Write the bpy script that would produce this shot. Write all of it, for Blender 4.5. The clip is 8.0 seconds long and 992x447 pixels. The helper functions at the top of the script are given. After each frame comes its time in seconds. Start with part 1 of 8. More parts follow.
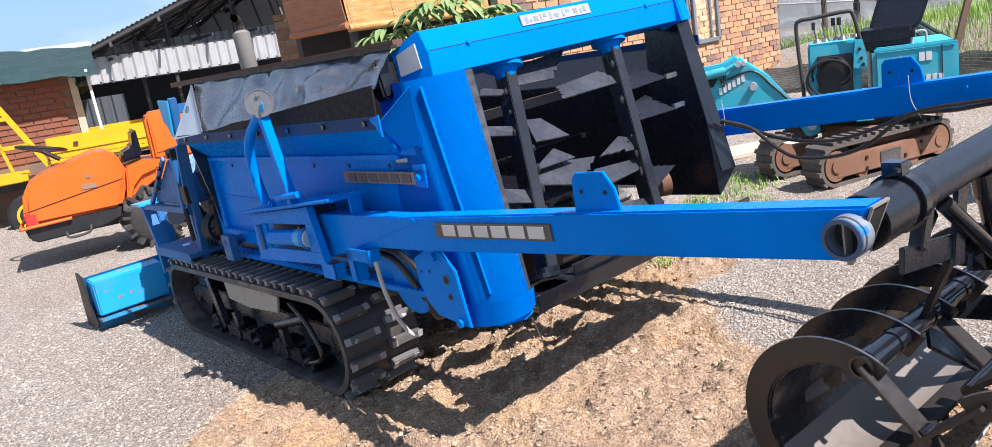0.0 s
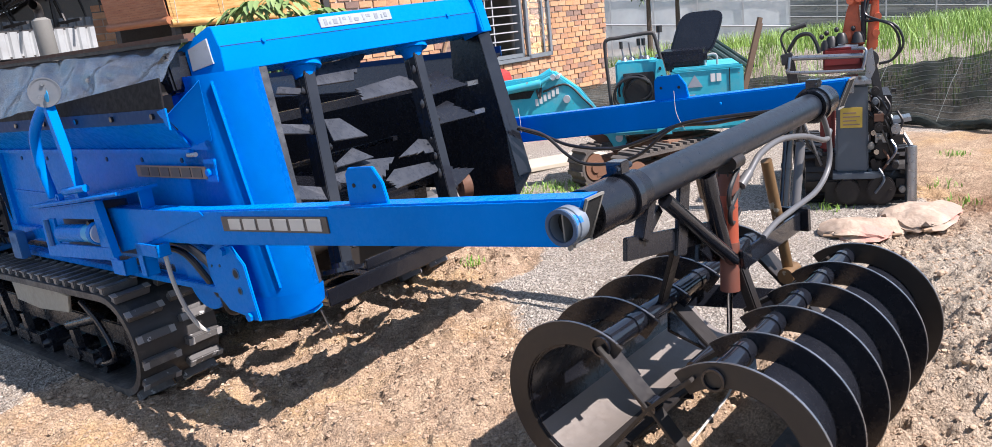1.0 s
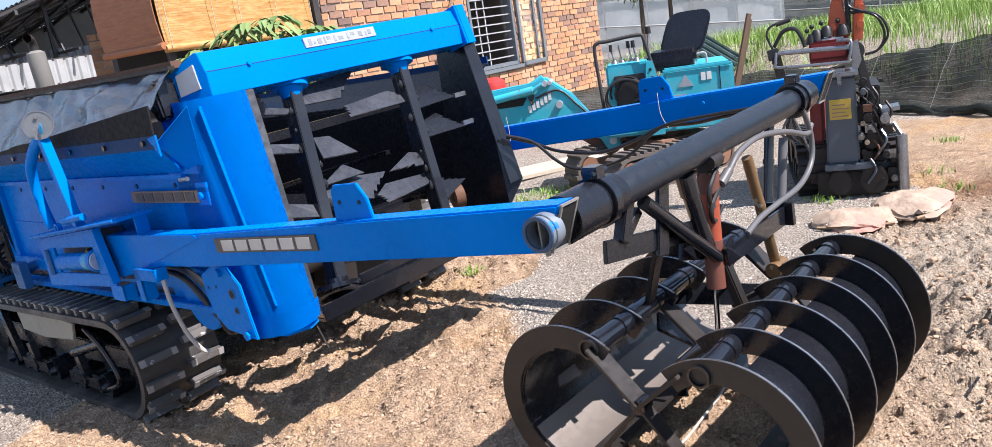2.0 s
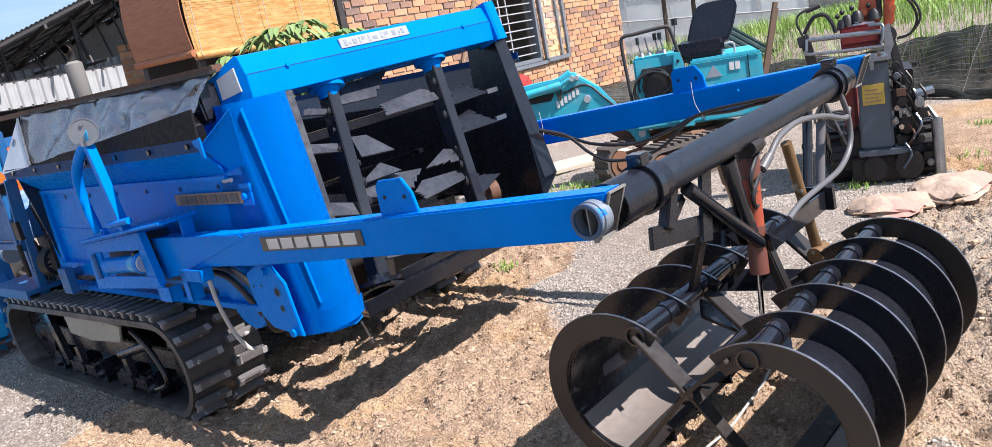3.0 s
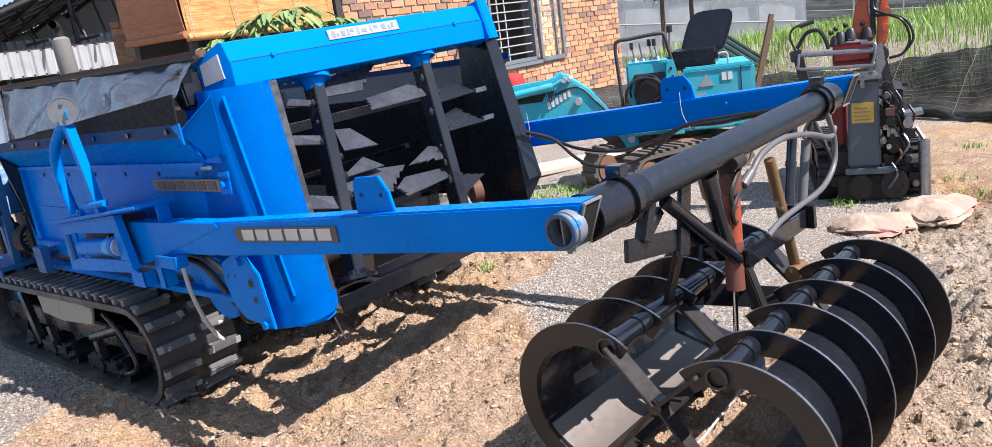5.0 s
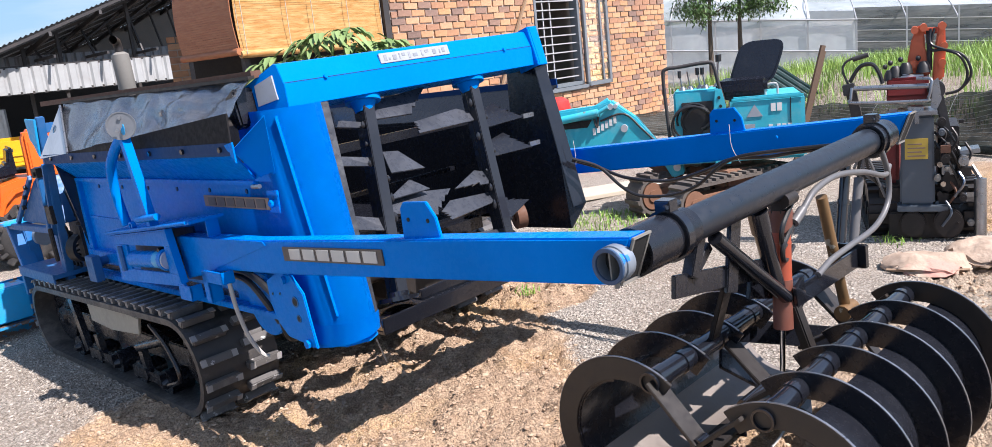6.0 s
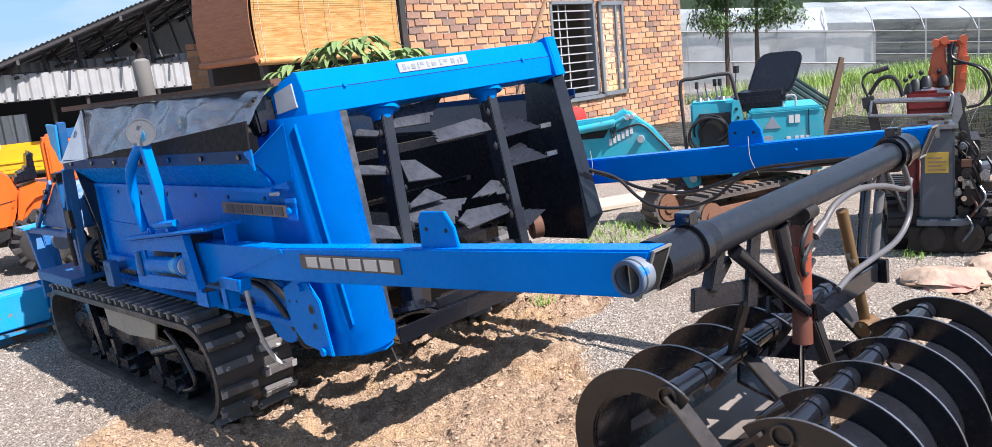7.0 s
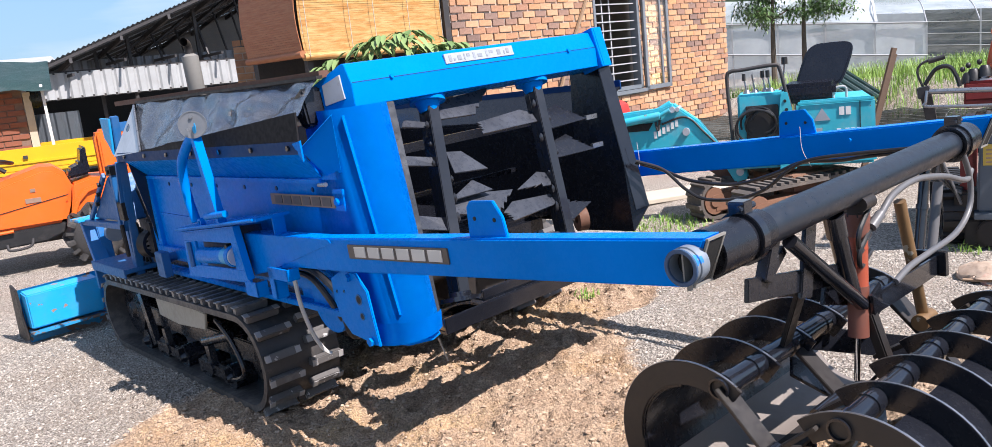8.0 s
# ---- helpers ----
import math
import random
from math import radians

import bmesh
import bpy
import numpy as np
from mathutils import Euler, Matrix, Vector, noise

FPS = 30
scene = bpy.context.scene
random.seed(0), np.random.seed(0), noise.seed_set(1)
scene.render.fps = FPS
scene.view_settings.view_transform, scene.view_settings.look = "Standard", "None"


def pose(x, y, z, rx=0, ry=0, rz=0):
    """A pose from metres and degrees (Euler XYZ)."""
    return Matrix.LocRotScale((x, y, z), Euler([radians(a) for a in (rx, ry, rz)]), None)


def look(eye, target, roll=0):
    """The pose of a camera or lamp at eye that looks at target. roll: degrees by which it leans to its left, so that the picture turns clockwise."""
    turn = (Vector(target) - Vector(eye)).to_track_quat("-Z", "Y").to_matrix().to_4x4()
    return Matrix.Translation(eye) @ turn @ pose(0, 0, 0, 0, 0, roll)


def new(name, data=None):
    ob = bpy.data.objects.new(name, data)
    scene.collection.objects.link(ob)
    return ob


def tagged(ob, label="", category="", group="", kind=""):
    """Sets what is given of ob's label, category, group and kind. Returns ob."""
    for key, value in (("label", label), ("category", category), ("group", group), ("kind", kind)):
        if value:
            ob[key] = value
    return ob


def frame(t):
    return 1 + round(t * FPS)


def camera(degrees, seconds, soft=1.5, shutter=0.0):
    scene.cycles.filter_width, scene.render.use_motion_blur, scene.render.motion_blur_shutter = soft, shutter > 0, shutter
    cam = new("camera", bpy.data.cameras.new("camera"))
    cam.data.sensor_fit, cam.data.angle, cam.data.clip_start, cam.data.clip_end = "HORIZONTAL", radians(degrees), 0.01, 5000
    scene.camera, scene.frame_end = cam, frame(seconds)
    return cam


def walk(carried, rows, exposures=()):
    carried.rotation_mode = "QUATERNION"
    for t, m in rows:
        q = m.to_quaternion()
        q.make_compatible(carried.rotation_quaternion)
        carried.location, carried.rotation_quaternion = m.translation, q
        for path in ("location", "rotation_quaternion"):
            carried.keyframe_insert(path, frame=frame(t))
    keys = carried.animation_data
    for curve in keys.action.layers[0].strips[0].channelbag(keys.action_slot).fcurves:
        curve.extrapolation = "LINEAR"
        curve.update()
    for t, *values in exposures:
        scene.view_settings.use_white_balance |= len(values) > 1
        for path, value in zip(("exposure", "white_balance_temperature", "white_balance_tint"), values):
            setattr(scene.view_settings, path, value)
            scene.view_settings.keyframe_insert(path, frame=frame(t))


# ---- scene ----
cam = camera(62.3, 8.0, 0.6)
PATH = [
    (0, (-0.0254, -0.5091, 1.3457), (-0.0733, 1.4385, 0.8931), -8.92),
    (0.2, (-0.0503, -0.5439, 1.3302), (0.0502, 1.3963, 0.8552), -6.03),
    (0.3, (-0.0544, -0.5416, 1.3254), (0.1525, 1.3788, 0.8063), -4.76),
    (0.5, (0.0182, -0.5797, 1.3175), (0.317, 1.3363, 0.8282), -5.53),
    (1, (0.1584, -0.6526, 1.3078), (0.4738, 1.264, 0.8309), -5.75),
    (1.5, (0.2335, -0.6798, 1.3145), (0.5631, 1.2365, 0.8462), -7.37),
    (3, (0.1549, -0.7177, 1.3076), (0.3983, 1.2157, 0.8573), -10.5),
    (3.5, (0.1617, -0.7173, 1.3004), (0.3745, 1.2172, 0.8394), -10.34),
    (4, (0.1786, -0.712, 1.2942), (0.3832, 1.2214, 0.8253), -10.83),
    (4.2, (0.1955, -0.7122, 1.2936), (0.415, 1.219, 0.8221), -10.96),
    (5.3, (0.1939, -0.6925, 1.33), (0.4541, 1.2376, 0.8751), -6.43),
    (5.5, (0.185, -0.6917, 1.3344), (0.4219, 1.2458, 0.8986), -6.38),
    (6, (0.1803, -0.6871, 1.3409), (0.3603, 1.2632, 0.9359), -6.06),
    (6.5, (0.1855, -0.6856, 1.3478), (0.348, 1.2691, 0.957), -5.72),
    (7, (0.1695, -0.6803, 1.3457), (0.3193, 1.2773, 0.9645), -5.59),
    (7.5, (0.1439, -0.6698, 1.3272), (0.2299, 1.2927, 0.9515), -5.66),
    (8, (0.146, -0.672, 1.33), (0.1978, 1.2906, 0.9484), -6.0),
]
walk(cam, [(t, look(eye, target, roll)) for t, eye, target, roll in PATH], [(0.0, 1.16), (8.0, 1.16)])

# ---- sky and sun ----
SUN_DIR = Vector((0.60, -0.47, 1.0)).normalized()
world = bpy.data.worlds.new("sky")
scene.world = world
world.use_nodes = True
wn = world.node_tree.nodes
wn.clear()
w_out, w_bg, w_sky = wn.new("ShaderNodeOutputWorld"), wn.new("ShaderNodeBackground"), wn.new("ShaderNodeTexSky")
w_sky.sky_type, w_sky.sun_disc = "NISHITA", False
w_sky.sun_elevation = math.asin(SUN_DIR.z)
w_sky.sun_rotation = math.atan2(SUN_DIR.x, SUN_DIR.y)
w_sky.air_density, w_sky.dust_density, w_sky.ozone_density = 0.8, 0.3, 1.6
w_bg.inputs["Strength"].default_value = 0.105
# thin cloud veil over the whole sky, denser towards the horizon
w_co, w_map, w_noi, w_ramp, w_mix = (wn.new("ShaderNodeTexCoord"), wn.new("ShaderNodeMapping"), wn.new("ShaderNodeTexNoise"),
                                     wn.new("ShaderNodeValToRGB"), wn.new("ShaderNodeMixRGB"))
w_map.inputs["Scale"].default_value = (2.0, 2.0, 11.0)
w_noi.inputs["Scale"].default_value, w_noi.inputs["Detail"].default_value = 1.3, 6.0
w_ramp.color_ramp.elements[0].position, w_ramp.color_ramp.elements[1].position = 0.47, 0.76
w_mix.inputs["Color2"].default_value = (4.2, 4.5, 4.9, 1)
wl = world.node_tree.links
wl.new(w_co.outputs["Generated"], w_map.inputs["Vector"])
wl.new(w_map.outputs["Vector"], w_noi.inputs["Vector"])
wl.new(w_noi.outputs["Fac"], w_ramp.inputs["Fac"])
wl.new(w_ramp.outputs["Color"], w_mix.inputs["Fac"])
# clear blue air low over the yard, all the way round
w_xyz, w_low, w_haze = wn.new("ShaderNodeSeparateXYZ"), wn.new("ShaderNodeMapRange"), wn.new("ShaderNodeMixRGB")
w_low.inputs["From Min"].default_value, w_low.inputs["From Max"].default_value = 0.0, 0.5
w_low.inputs["To Min"].default_value, w_low.inputs["To Max"].default_value = 0.85, 0.0
w_haze.inputs["Color2"].default_value = (0.95, 1.8, 3.0, 1)
wl.new(w_co.outputs["Generated"], w_xyz.inputs["Vector"])
wl.new(w_xyz.outputs["Z"], w_low.inputs["Value"])
wl.new(w_low.outputs["Result"], w_haze.inputs["Fac"])
wl.new(w_sky.outputs["Color"], w_haze.inputs["Color1"])
wl.new(w_haze.outputs["Color"], w_mix.inputs["Color1"])
wl.new(w_mix.outputs["Color"], w_bg.inputs["Color"])
wl.new(w_bg.outputs["Background"], w_out.inputs["Surface"])
sun = new("sun", bpy.data.lights.new("sun", "SUN"))
sun.data.energy, sun.data.angle, sun.data.color = 4.4, radians(0.53), (1.0, 0.925, 0.92)
sun.matrix_world = look(SUN_DIR * 30, (0, 0, 0))

# ---- materials ----
def mat_base(name):
    m = bpy.data.materials.new(name)
    m.use_nodes = True
    nt = m.node_tree
    return m, nt, nt.nodes["Principled BSDF"]


def node(nt, kind, **values):
    n = nt.nodes.new(kind)
    for key, value in values.items():
        n.inputs[key].default_value = value
    return n


def noise_node(nt, scale, detail=4.0, rough=0.55, coords="Object", stretch=None):
    tc = nt.nodes.new("ShaderNodeTexCoord")
    n = node(nt, "ShaderNodeTexNoise", Scale=scale, Detail=detail, Roughness=rough)
    if stretch:
        mp = node(nt, "ShaderNodeMapping", Scale=stretch)
        nt.links.new(tc.outputs[coords], mp.inputs["Vector"])
        nt.links.new(mp.outputs["Vector"], n.inputs["Vector"])
    else:
        nt.links.new(tc.outputs[coords], n.inputs["Vector"])
    return n


def ramp(nt, source, p0, p1, c0=(0, 0, 0, 1), c1=(1, 1, 1, 1)):
    r = nt.nodes.new("ShaderNodeValToRGB")
    r.color_ramp.elements[0].position, r.color_ramp.elements[1].position = p0, p1
    r.color_ramp.elements[0].color, r.color_ramp.elements[1].color = c0, c1
    nt.links.new(source, r.inputs["Fac"])
    return r.outputs["Color"]


def mix(nt, fac, a, b, mode="MIX"):
    n = nt.nodes.new("ShaderNodeMixRGB")
    n.blend_type = mode
    for key, v in (("Fac", fac), ("Color1", a), ("Color2", b)):
        if isinstance(v, bpy.types.NodeSocket):
            nt.links.new(v, n.inputs[key])
        elif key == "Fac":
            n.inputs[key].default_value = v
        else:
            n.inputs[key].default_value = (*v[:3], 1)
    return n.outputs["Color"]


def bump(nt, bsdf, source, strength, distance):
    b = node(nt, "ShaderNodeBump", Strength=strength, Distance=distance)
    nt.links.new(source, b.inputs["Height"])
    nt.links.new(b.outputs["Normal"], bsdf.inputs["Normal"])
    return b


def painted(name, color, rough=0.35, dirt=(0.22, 0.17, 0.12), dirt_amount=0.25, chips=0.0, chip=(0.12, 0.07, 0.05), metal=0.0, relief=0.15,
            chip_scale=14.0, coat=0.0):
    """Paint or plain metal with dust, uneven gloss, fine relief and, if wanted, chips down to rust."""
    m, nt, bs = mat_base(name)
    big, fine = noise_node(nt, 2.3, 5.0), noise_node(nt, 45.0, 6.0, 0.65)
    shade = mix(nt, ramp(nt, big.outputs["Fac"], 0.3, 0.75), [c * 0.86 for c in color], [min(1, c * 1.06) for c in color])
    dusty = mix(nt, ramp(nt, noise_node(nt, 5.0, 8.0, 0.7).outputs["Fac"], 0.5, 0.85, (0, 0, 0, 1), (dirt_amount,) * 3 + (1,)), shade, dirt)
    last = dusty
    if chips:
        mask = ramp(nt, noise_node(nt, chip_scale, 5.0, 0.6).outputs["Fac"], 0.74 - chips, 0.755 - chips)
        last = mix(nt, mask, dusty, chip)
    nt.links.new(last, bs.inputs["Base Color"])
    nt.links.new(ramp(nt, fine.outputs["Fac"], 0.3, 0.8, (rough * 0.75,) * 3 + (1,), (min(1, rough * 1.5),) * 3 + (1,)), bs.inputs["Roughness"])
    bs.inputs["Metallic"].default_value = metal
    bs.inputs["Coat Weight"].default_value = coat
    bump(nt, bs, fine.outputs["Fac"], relief, 0.002)
    return m


BLUE = painted("blue_paint", (0.0, 0.188, 0.66), 0.26, (0.01, 0.12, 0.4), 0.04, relief=0.06)
BLUE.node_tree.nodes["Principled BSDF"].inputs["Specular IOR Level"].default_value = 0.06
BLUE.node_tree.nodes["Principled BSDF"].inputs["Specular Tint"].default_value = (0.12, 0.5, 1.0, 1)
BLUE_OLD = painted("faded_blue_paint", (0.01, 0.16, 0.46), 0.5, dirt_amount=0.3, chips=0.02, chip=(0.2, 0.12, 0.09))
BLUE_DUSTY = painted("dusty_blue_paint", (0.01, 0.115, 0.32), 0.5, dirt_amount=0.28, chips=0.03, chip=(0.1, 0.08, 0.07))
BLADE_BLUE = painted("sky_blue_paint", (0.012, 0.36, 0.72), 0.4, dirt_amount=0.3, chips=0.13, chip=(0.3, 0.2, 0.15), chip_scale=11.0)
BLADE_WORN = painted("scraped_sky_blue_paint", (0.02, 0.24, 0.46), 0.45, (0.2, 0.16, 0.13), 0.6, chips=0.22, chip=(0.16, 0.10, 0.075), chip_scale=9.0)
BLACK = painted("black_paint", (0.009, 0.010, 0.014), 0.24, (0.04, 0.042, 0.05), 0.2, relief=0.22)
BLACK_LUMPY = painted("thick_black_paint", (0.018, 0.019, 0.023), 0.16, (0.07, 0.072, 0.08), 0.35, relief=1.0)
lump = BLACK_LUMPY.node_tree
bump(lump, lump.nodes["Principled BSDF"], noise_node(lump, 14.0, 3.0, 0.5).outputs["Fac"], 0.6, 0.006)
# navy of the clamping strip; also painted as shade in dimples, fold and cavity
NAVY = painted("navy_edge_and_shade_paint", (0.006, 0.04, 0.13), 0.5, (0.02, 0.05, 0.1), 0.3)
NAVY.node_tree.nodes["Principled BSDF"].inputs["Specular IOR Level"].default_value = 0.15
BLACK_DULL = painted("dull_black_paint", (0.016, 0.015, 0.016), 0.6, (0.03, 0.028, 0.03), 0.4)
BLACK_DULL.node_tree.nodes["Principled BSDF"].inputs["Specular IOR Level"].default_value = 0.12
EDGE_BLACK = painted("rubbed_black_edge", (0.03, 0.032, 0.037), 0.3, (0.18, 0.185, 0.195), 0.95, relief=1.0)
edge_nt = EDGE_BLACK.node_tree
bump(edge_nt, edge_nt.nodes["Principled BSDF"], noise_node(edge_nt, 12.0, 3.0, 0.5).outputs["Fac"], 0.5, 0.008)
BLACK_SATIN = painted("satin_black_paint", (0.009, 0.010, 0.014), 0.17, (0.05, 0.052, 0.06), 0.25, relief=0.12, coat=0.5)
BLACK_WORN = painted("worn_black_paint", (0.022, 0.019, 0.018), 0.45, (0.065, 0.052, 0.045), 0.5, chips=0.03, chip=(0.08, 0.045, 0.03), relief=0.5)
BLACK_WORN.node_tree.nodes["Principled BSDF"].inputs["Specular IOR Level"].default_value = 0.3
END_RING = painted("rubbed_brown_black_paint", (0.022, 0.018, 0.0155), 0.4, (0.055, 0.043, 0.036), 0.5, chips=0.02, chip=(0.12, 0.07, 0.045), relief=0.3)
DENTED = painted("dented_black_sheet", (0.46, 0.475, 0.51), 0.16, (0.08, 0.08, 0.095), 0.9, metal=0.8, relief=0.04)
SILVER = painted("silver_paint", (0.56, 0.58, 0.61), 0.42, (0.2, 0.18, 0.16), 0.35, metal=0.5)
STEEL = painted("bare_steel", (0.33, 0.34, 0.36), 0.3, (0.1, 0.08, 0.06), 0.5, metal=0.9)
CHROME = painted("chrome", (0.6, 0.61, 0.63), 0.12, (0.2, 0.2, 0.2), 0.2, metal=1.0, relief=0.03)
RUBBER = painted("track_rubber", (0.045, 0.042, 0.041), 0.5, (0.22, 0.19, 0.165), 0.95, relief=0.6)
WORN_TIP = painted("worn_pale_rubber", (0.3, 0.29, 0.28), 0.4, (0.12, 0.11, 0.10), 0.8, relief=0.4)
LUG = painted("dusty_lug_rubber", (0.11, 0.104, 0.10), 0.42, (0.34, 0.31, 0.28), 0.9, chips=0.1, chip=(0.42, 0.41, 0.40), relief=0.6, chip_scale=22.0)
HOSE = painted("hose_rubber", (0.012, 0.012, 0.013), 0.35, (0.1, 0.09, 0.08), 0.3)
HOSE_GREY = painted("grey_hose", (0.11, 0.11, 0.115), 0.4, (0.2, 0.18, 0.16), 0.3)
HOSE_PALE = painted("pale_hose", (0.42, 0.41, 0.38), 0.5, (0.2, 0.18, 0.16), 0.5)
CREAM = painted("cream_paint", (0.36, 0.33, 0.27), 0.5, (0.10, 0.08, 0.06), 0.8, chips=0.05)
LINER = painted("scoured_steel", (0.19, 0.165, 0.147), 0.42, (0.2, 0.16, 0.13), 0.5, metal=0.2, relief=0.4)
MUFFLER = painted("sooty_grey_steel", (0.2, 0.19, 0.17), 0.6, (0.08, 0.06, 0.05), 0.7)
RUST_RED = painted("red_oxide_paint", (0.15, 0.05, 0.032), 0.5, (0.07, 0.04, 0.03), 0.7, chips=0.05)
ORANGE_RED = painted("orange_red_paint", (0.33, 0.06, 0.026), 0.45, (0.1, 0.06, 0.04), 0.5, chips=0.05)
RUST = painted("rusty_iron", (0.13, 0.06, 0.035), 0.8, (0.05, 0.035, 0.03), 0.7, relief=0.8)
BRASSY = painted("yellowed_steel", (0.22, 0.13, 0.06), 0.45, (0.09, 0.055, 0.03), 0.9, metal=0.4, chips=0.1, chip=(0.4, 0.36, 0.28))
PLATE_DARK = painted("bronze_plate", (0.075, 0.062, 0.055), 0.4, (0.16, 0.13, 0.1), 0.4)
PLATE_LIGHT = painted("pale_plate_metal", (0.55, 0.53, 0.49), 0.4, (0.25, 0.2, 0.16), 0.5, chips=0.04)
PLATE_OLD = painted("tarnished_plate_metal", (0.26, 0.17, 0.125), 0.5, (0.09, 0.06, 0.05), 0.6)
PLATE_WORN = painted("worn_white_plate", (0.31, 0.34, 0.38), 0.45, (0.2, 0.2, 0.22), 0.7, chips=0.12, chip=(0.28, 0.29, 0.3), chip_scale=60.0)
GREY_PAINT = painted("grey_blue_paint", (0.08, 0.1, 0.122), 0.45, (0.13, 0.1, 0.08), 0.5)
TEAL = painted("teal_paint", (0.035, 0.42, 0.53), 0.42, (0.30, 0.36, 0.36), 0.6, chips=0.06, chip=(0.2, 0.12, 0.08))
ORANGE = painted("orange_paint", (0.78, 0.13, 0.012), 0.36, (0.3, 0.16, 0.08), 0.3)
YELLOW = painted("yellow_paint", (0.72, 0.4, 0.008), 0.42, (0.25, 0.17, 0.08), 0.3)
VINYL = painted("black_vinyl", (0.007, 0.008, 0.014), 0.25, (0.04, 0.04, 0.045), 0.3, relief=0.25)
PIPE_BLACK = painted("dull_pipe_paint", (0.010, 0.014, 0.022), 0.33, (0.04, 0.045, 0.055), 0.4, relief=0.1)
PLASTIC = painted("black_plastic", (0.015, 0.015, 0.016), 0.45, (0.12, 0.1, 0.09), 0.4)
WHITE_PAINT = painted("white_paint", (0.72, 0.72, 0.7), 0.5, (0.3, 0.26, 0.2), 0.35)
# near-black put on solid pieces as the shade in holes, mouths and gaps
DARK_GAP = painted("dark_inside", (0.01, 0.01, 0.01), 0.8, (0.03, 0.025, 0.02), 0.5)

# ---- building blocks ----
def box(bm, x0, x1, y0, y1, z0, z1, m=None):
    v = [bm.verts.new((x, y, z)) for z in (z0, z1) for y in (y0, y1) for x in (x0, x1)]
    for a in ((0, 2, 3, 1), (4, 5, 7, 6), (0, 1, 5, 4), (2, 6, 7, 3), (0, 4, 6, 2), (1, 3, 7, 5)):
        bm.faces.new([v[i] for i in a])
    if m is not None:
        bmesh.ops.transform(bm, matrix=m, verts=v)
    return v


def prism(bm, pts, axis, a, b):
    """A polygon of the two other axes, in order, drawn out along axis from a to b."""
    def at(p, c):
        return {"x": (c, p[0], p[1]), "y": (p[0], c, p[1]), "z": (p[0], p[1], c)}[axis]
    v0, v1 = [bm.verts.new(at(p, a)) for p in pts], [bm.verts.new(at(p, b)) for p in pts]
    n = len(pts)
    bm.faces.new(v0), bm.faces.new(v1[::-1])
    for i in range(n):
        bm.faces.new((v0[i], v1[i], v1[(i + 1) % n], v0[(i + 1) % n]))
    return v0 + v1


def slab(bm, pts, t):
    """A flat plate with those corners, t thick to both sides."""
    p = [Vector(q) for q in pts]
    n = Vector((0, 0, 0))
    for i in range(len(p)):
        n += p[i].cross(p[(i + 1) % len(p)])
    n = n.normalized() * t / 2
    v0, v1 = [bm.verts.new(q - n) for q in p], [bm.verts.new(q + n) for q in p]
    bm.faces.new(v0[::-1]), bm.faces.new(v1)
    k = len(p)
    for i in range(k):
        bm.faces.new((v0[i], v0[(i + 1) % k], v1[(i + 1) % k], v1[i]))
    return v0 + v1


def bar(bm, p0, p1, w, h, up=(0, 0, 1)):
    """A square bar from p0 to p1, w wide and h high."""
    p0, p1 = Vector(p0), Vector(p1)
    d = (p1 - p0).normalized()
    s = d.cross(Vector(up))
    if s.length < 1e-4:
        s = d.cross(Vector((0, 1, 0)))
    s = s.normalized() * w / 2
    u = s.cross(d).normalized() * h / 2
    v = [bm.verts.new(p + a * s + b * u) for p in (p0, p1) for a, b in ((-1, -1), (1, -1), (1, 1), (-1, 1))]
    for a in ((0, 1, 2, 3), (7, 6, 5, 4), (0, 4, 5, 1), (1, 5, 6, 2), (2, 6, 7, 3), (3, 7, 4, 0)):
        bm.faces.new([v[i] for i in a])
    return v


def round_bar(bm, pts, r, n=10, caps=True):
    """A round bar or hose along the points; r is one radius or one for each point."""
    pts = [Vector(p) for p in pts]
    rs = r if isinstance(r, (list, tuple)) else [r] * len(pts)
    rings, side = [], None
    for i, p in enumerate(pts):
        d = (pts[min(i + 1, len(pts) - 1)] - pts[max(i - 1, 0)]).normalized()
        if side is None:
            side = d.orthogonal().normalized()
        else:
            side = (side - d * side.dot(d)).normalized()
        up = d.cross(side)
        rings.append([bm.verts.new(p + rs[i] * (math.cos(a) * side + math.sin(a) * up)) for a in (2 * math.pi * k / n for k in range(n))])
    for a, b in zip(rings, rings[1:]):
        for k in range(n):
            bm.faces.new((a[k], a[(k + 1) % n], b[(k + 1) % n], b[k]))
    if caps:
        bm.faces.new(rings[0][::-1]), bm.faces.new(rings[-1])
    return [v for g in rings for v in g]


def pipe_ring(bm, p0, p1, ro, ri, n=24):
    """A hollow pipe from p0 to p1."""
    p0, p1 = Vector(p0), Vector(p1)
    d = (p1 - p0).normalized()
    s = d.orthogonal().normalized()
    u = d.cross(s)
    loops = [[bm.verts.new(p + r * (math.cos(2 * math.pi * k / n) * s + math.sin(2 * math.pi * k / n) * u)) for k in range(n)]
             for p, r in ((p0, ro), (p1, ro), (p1, ri), (p0, ri))]
    for i in range(4):
        a, b = loops[i], loops[(i + 1) % 4]
        for k in range(n):
            bm.faces.new((a[k], a[(k + 1) % n], b[(k + 1) % n], b[k]))


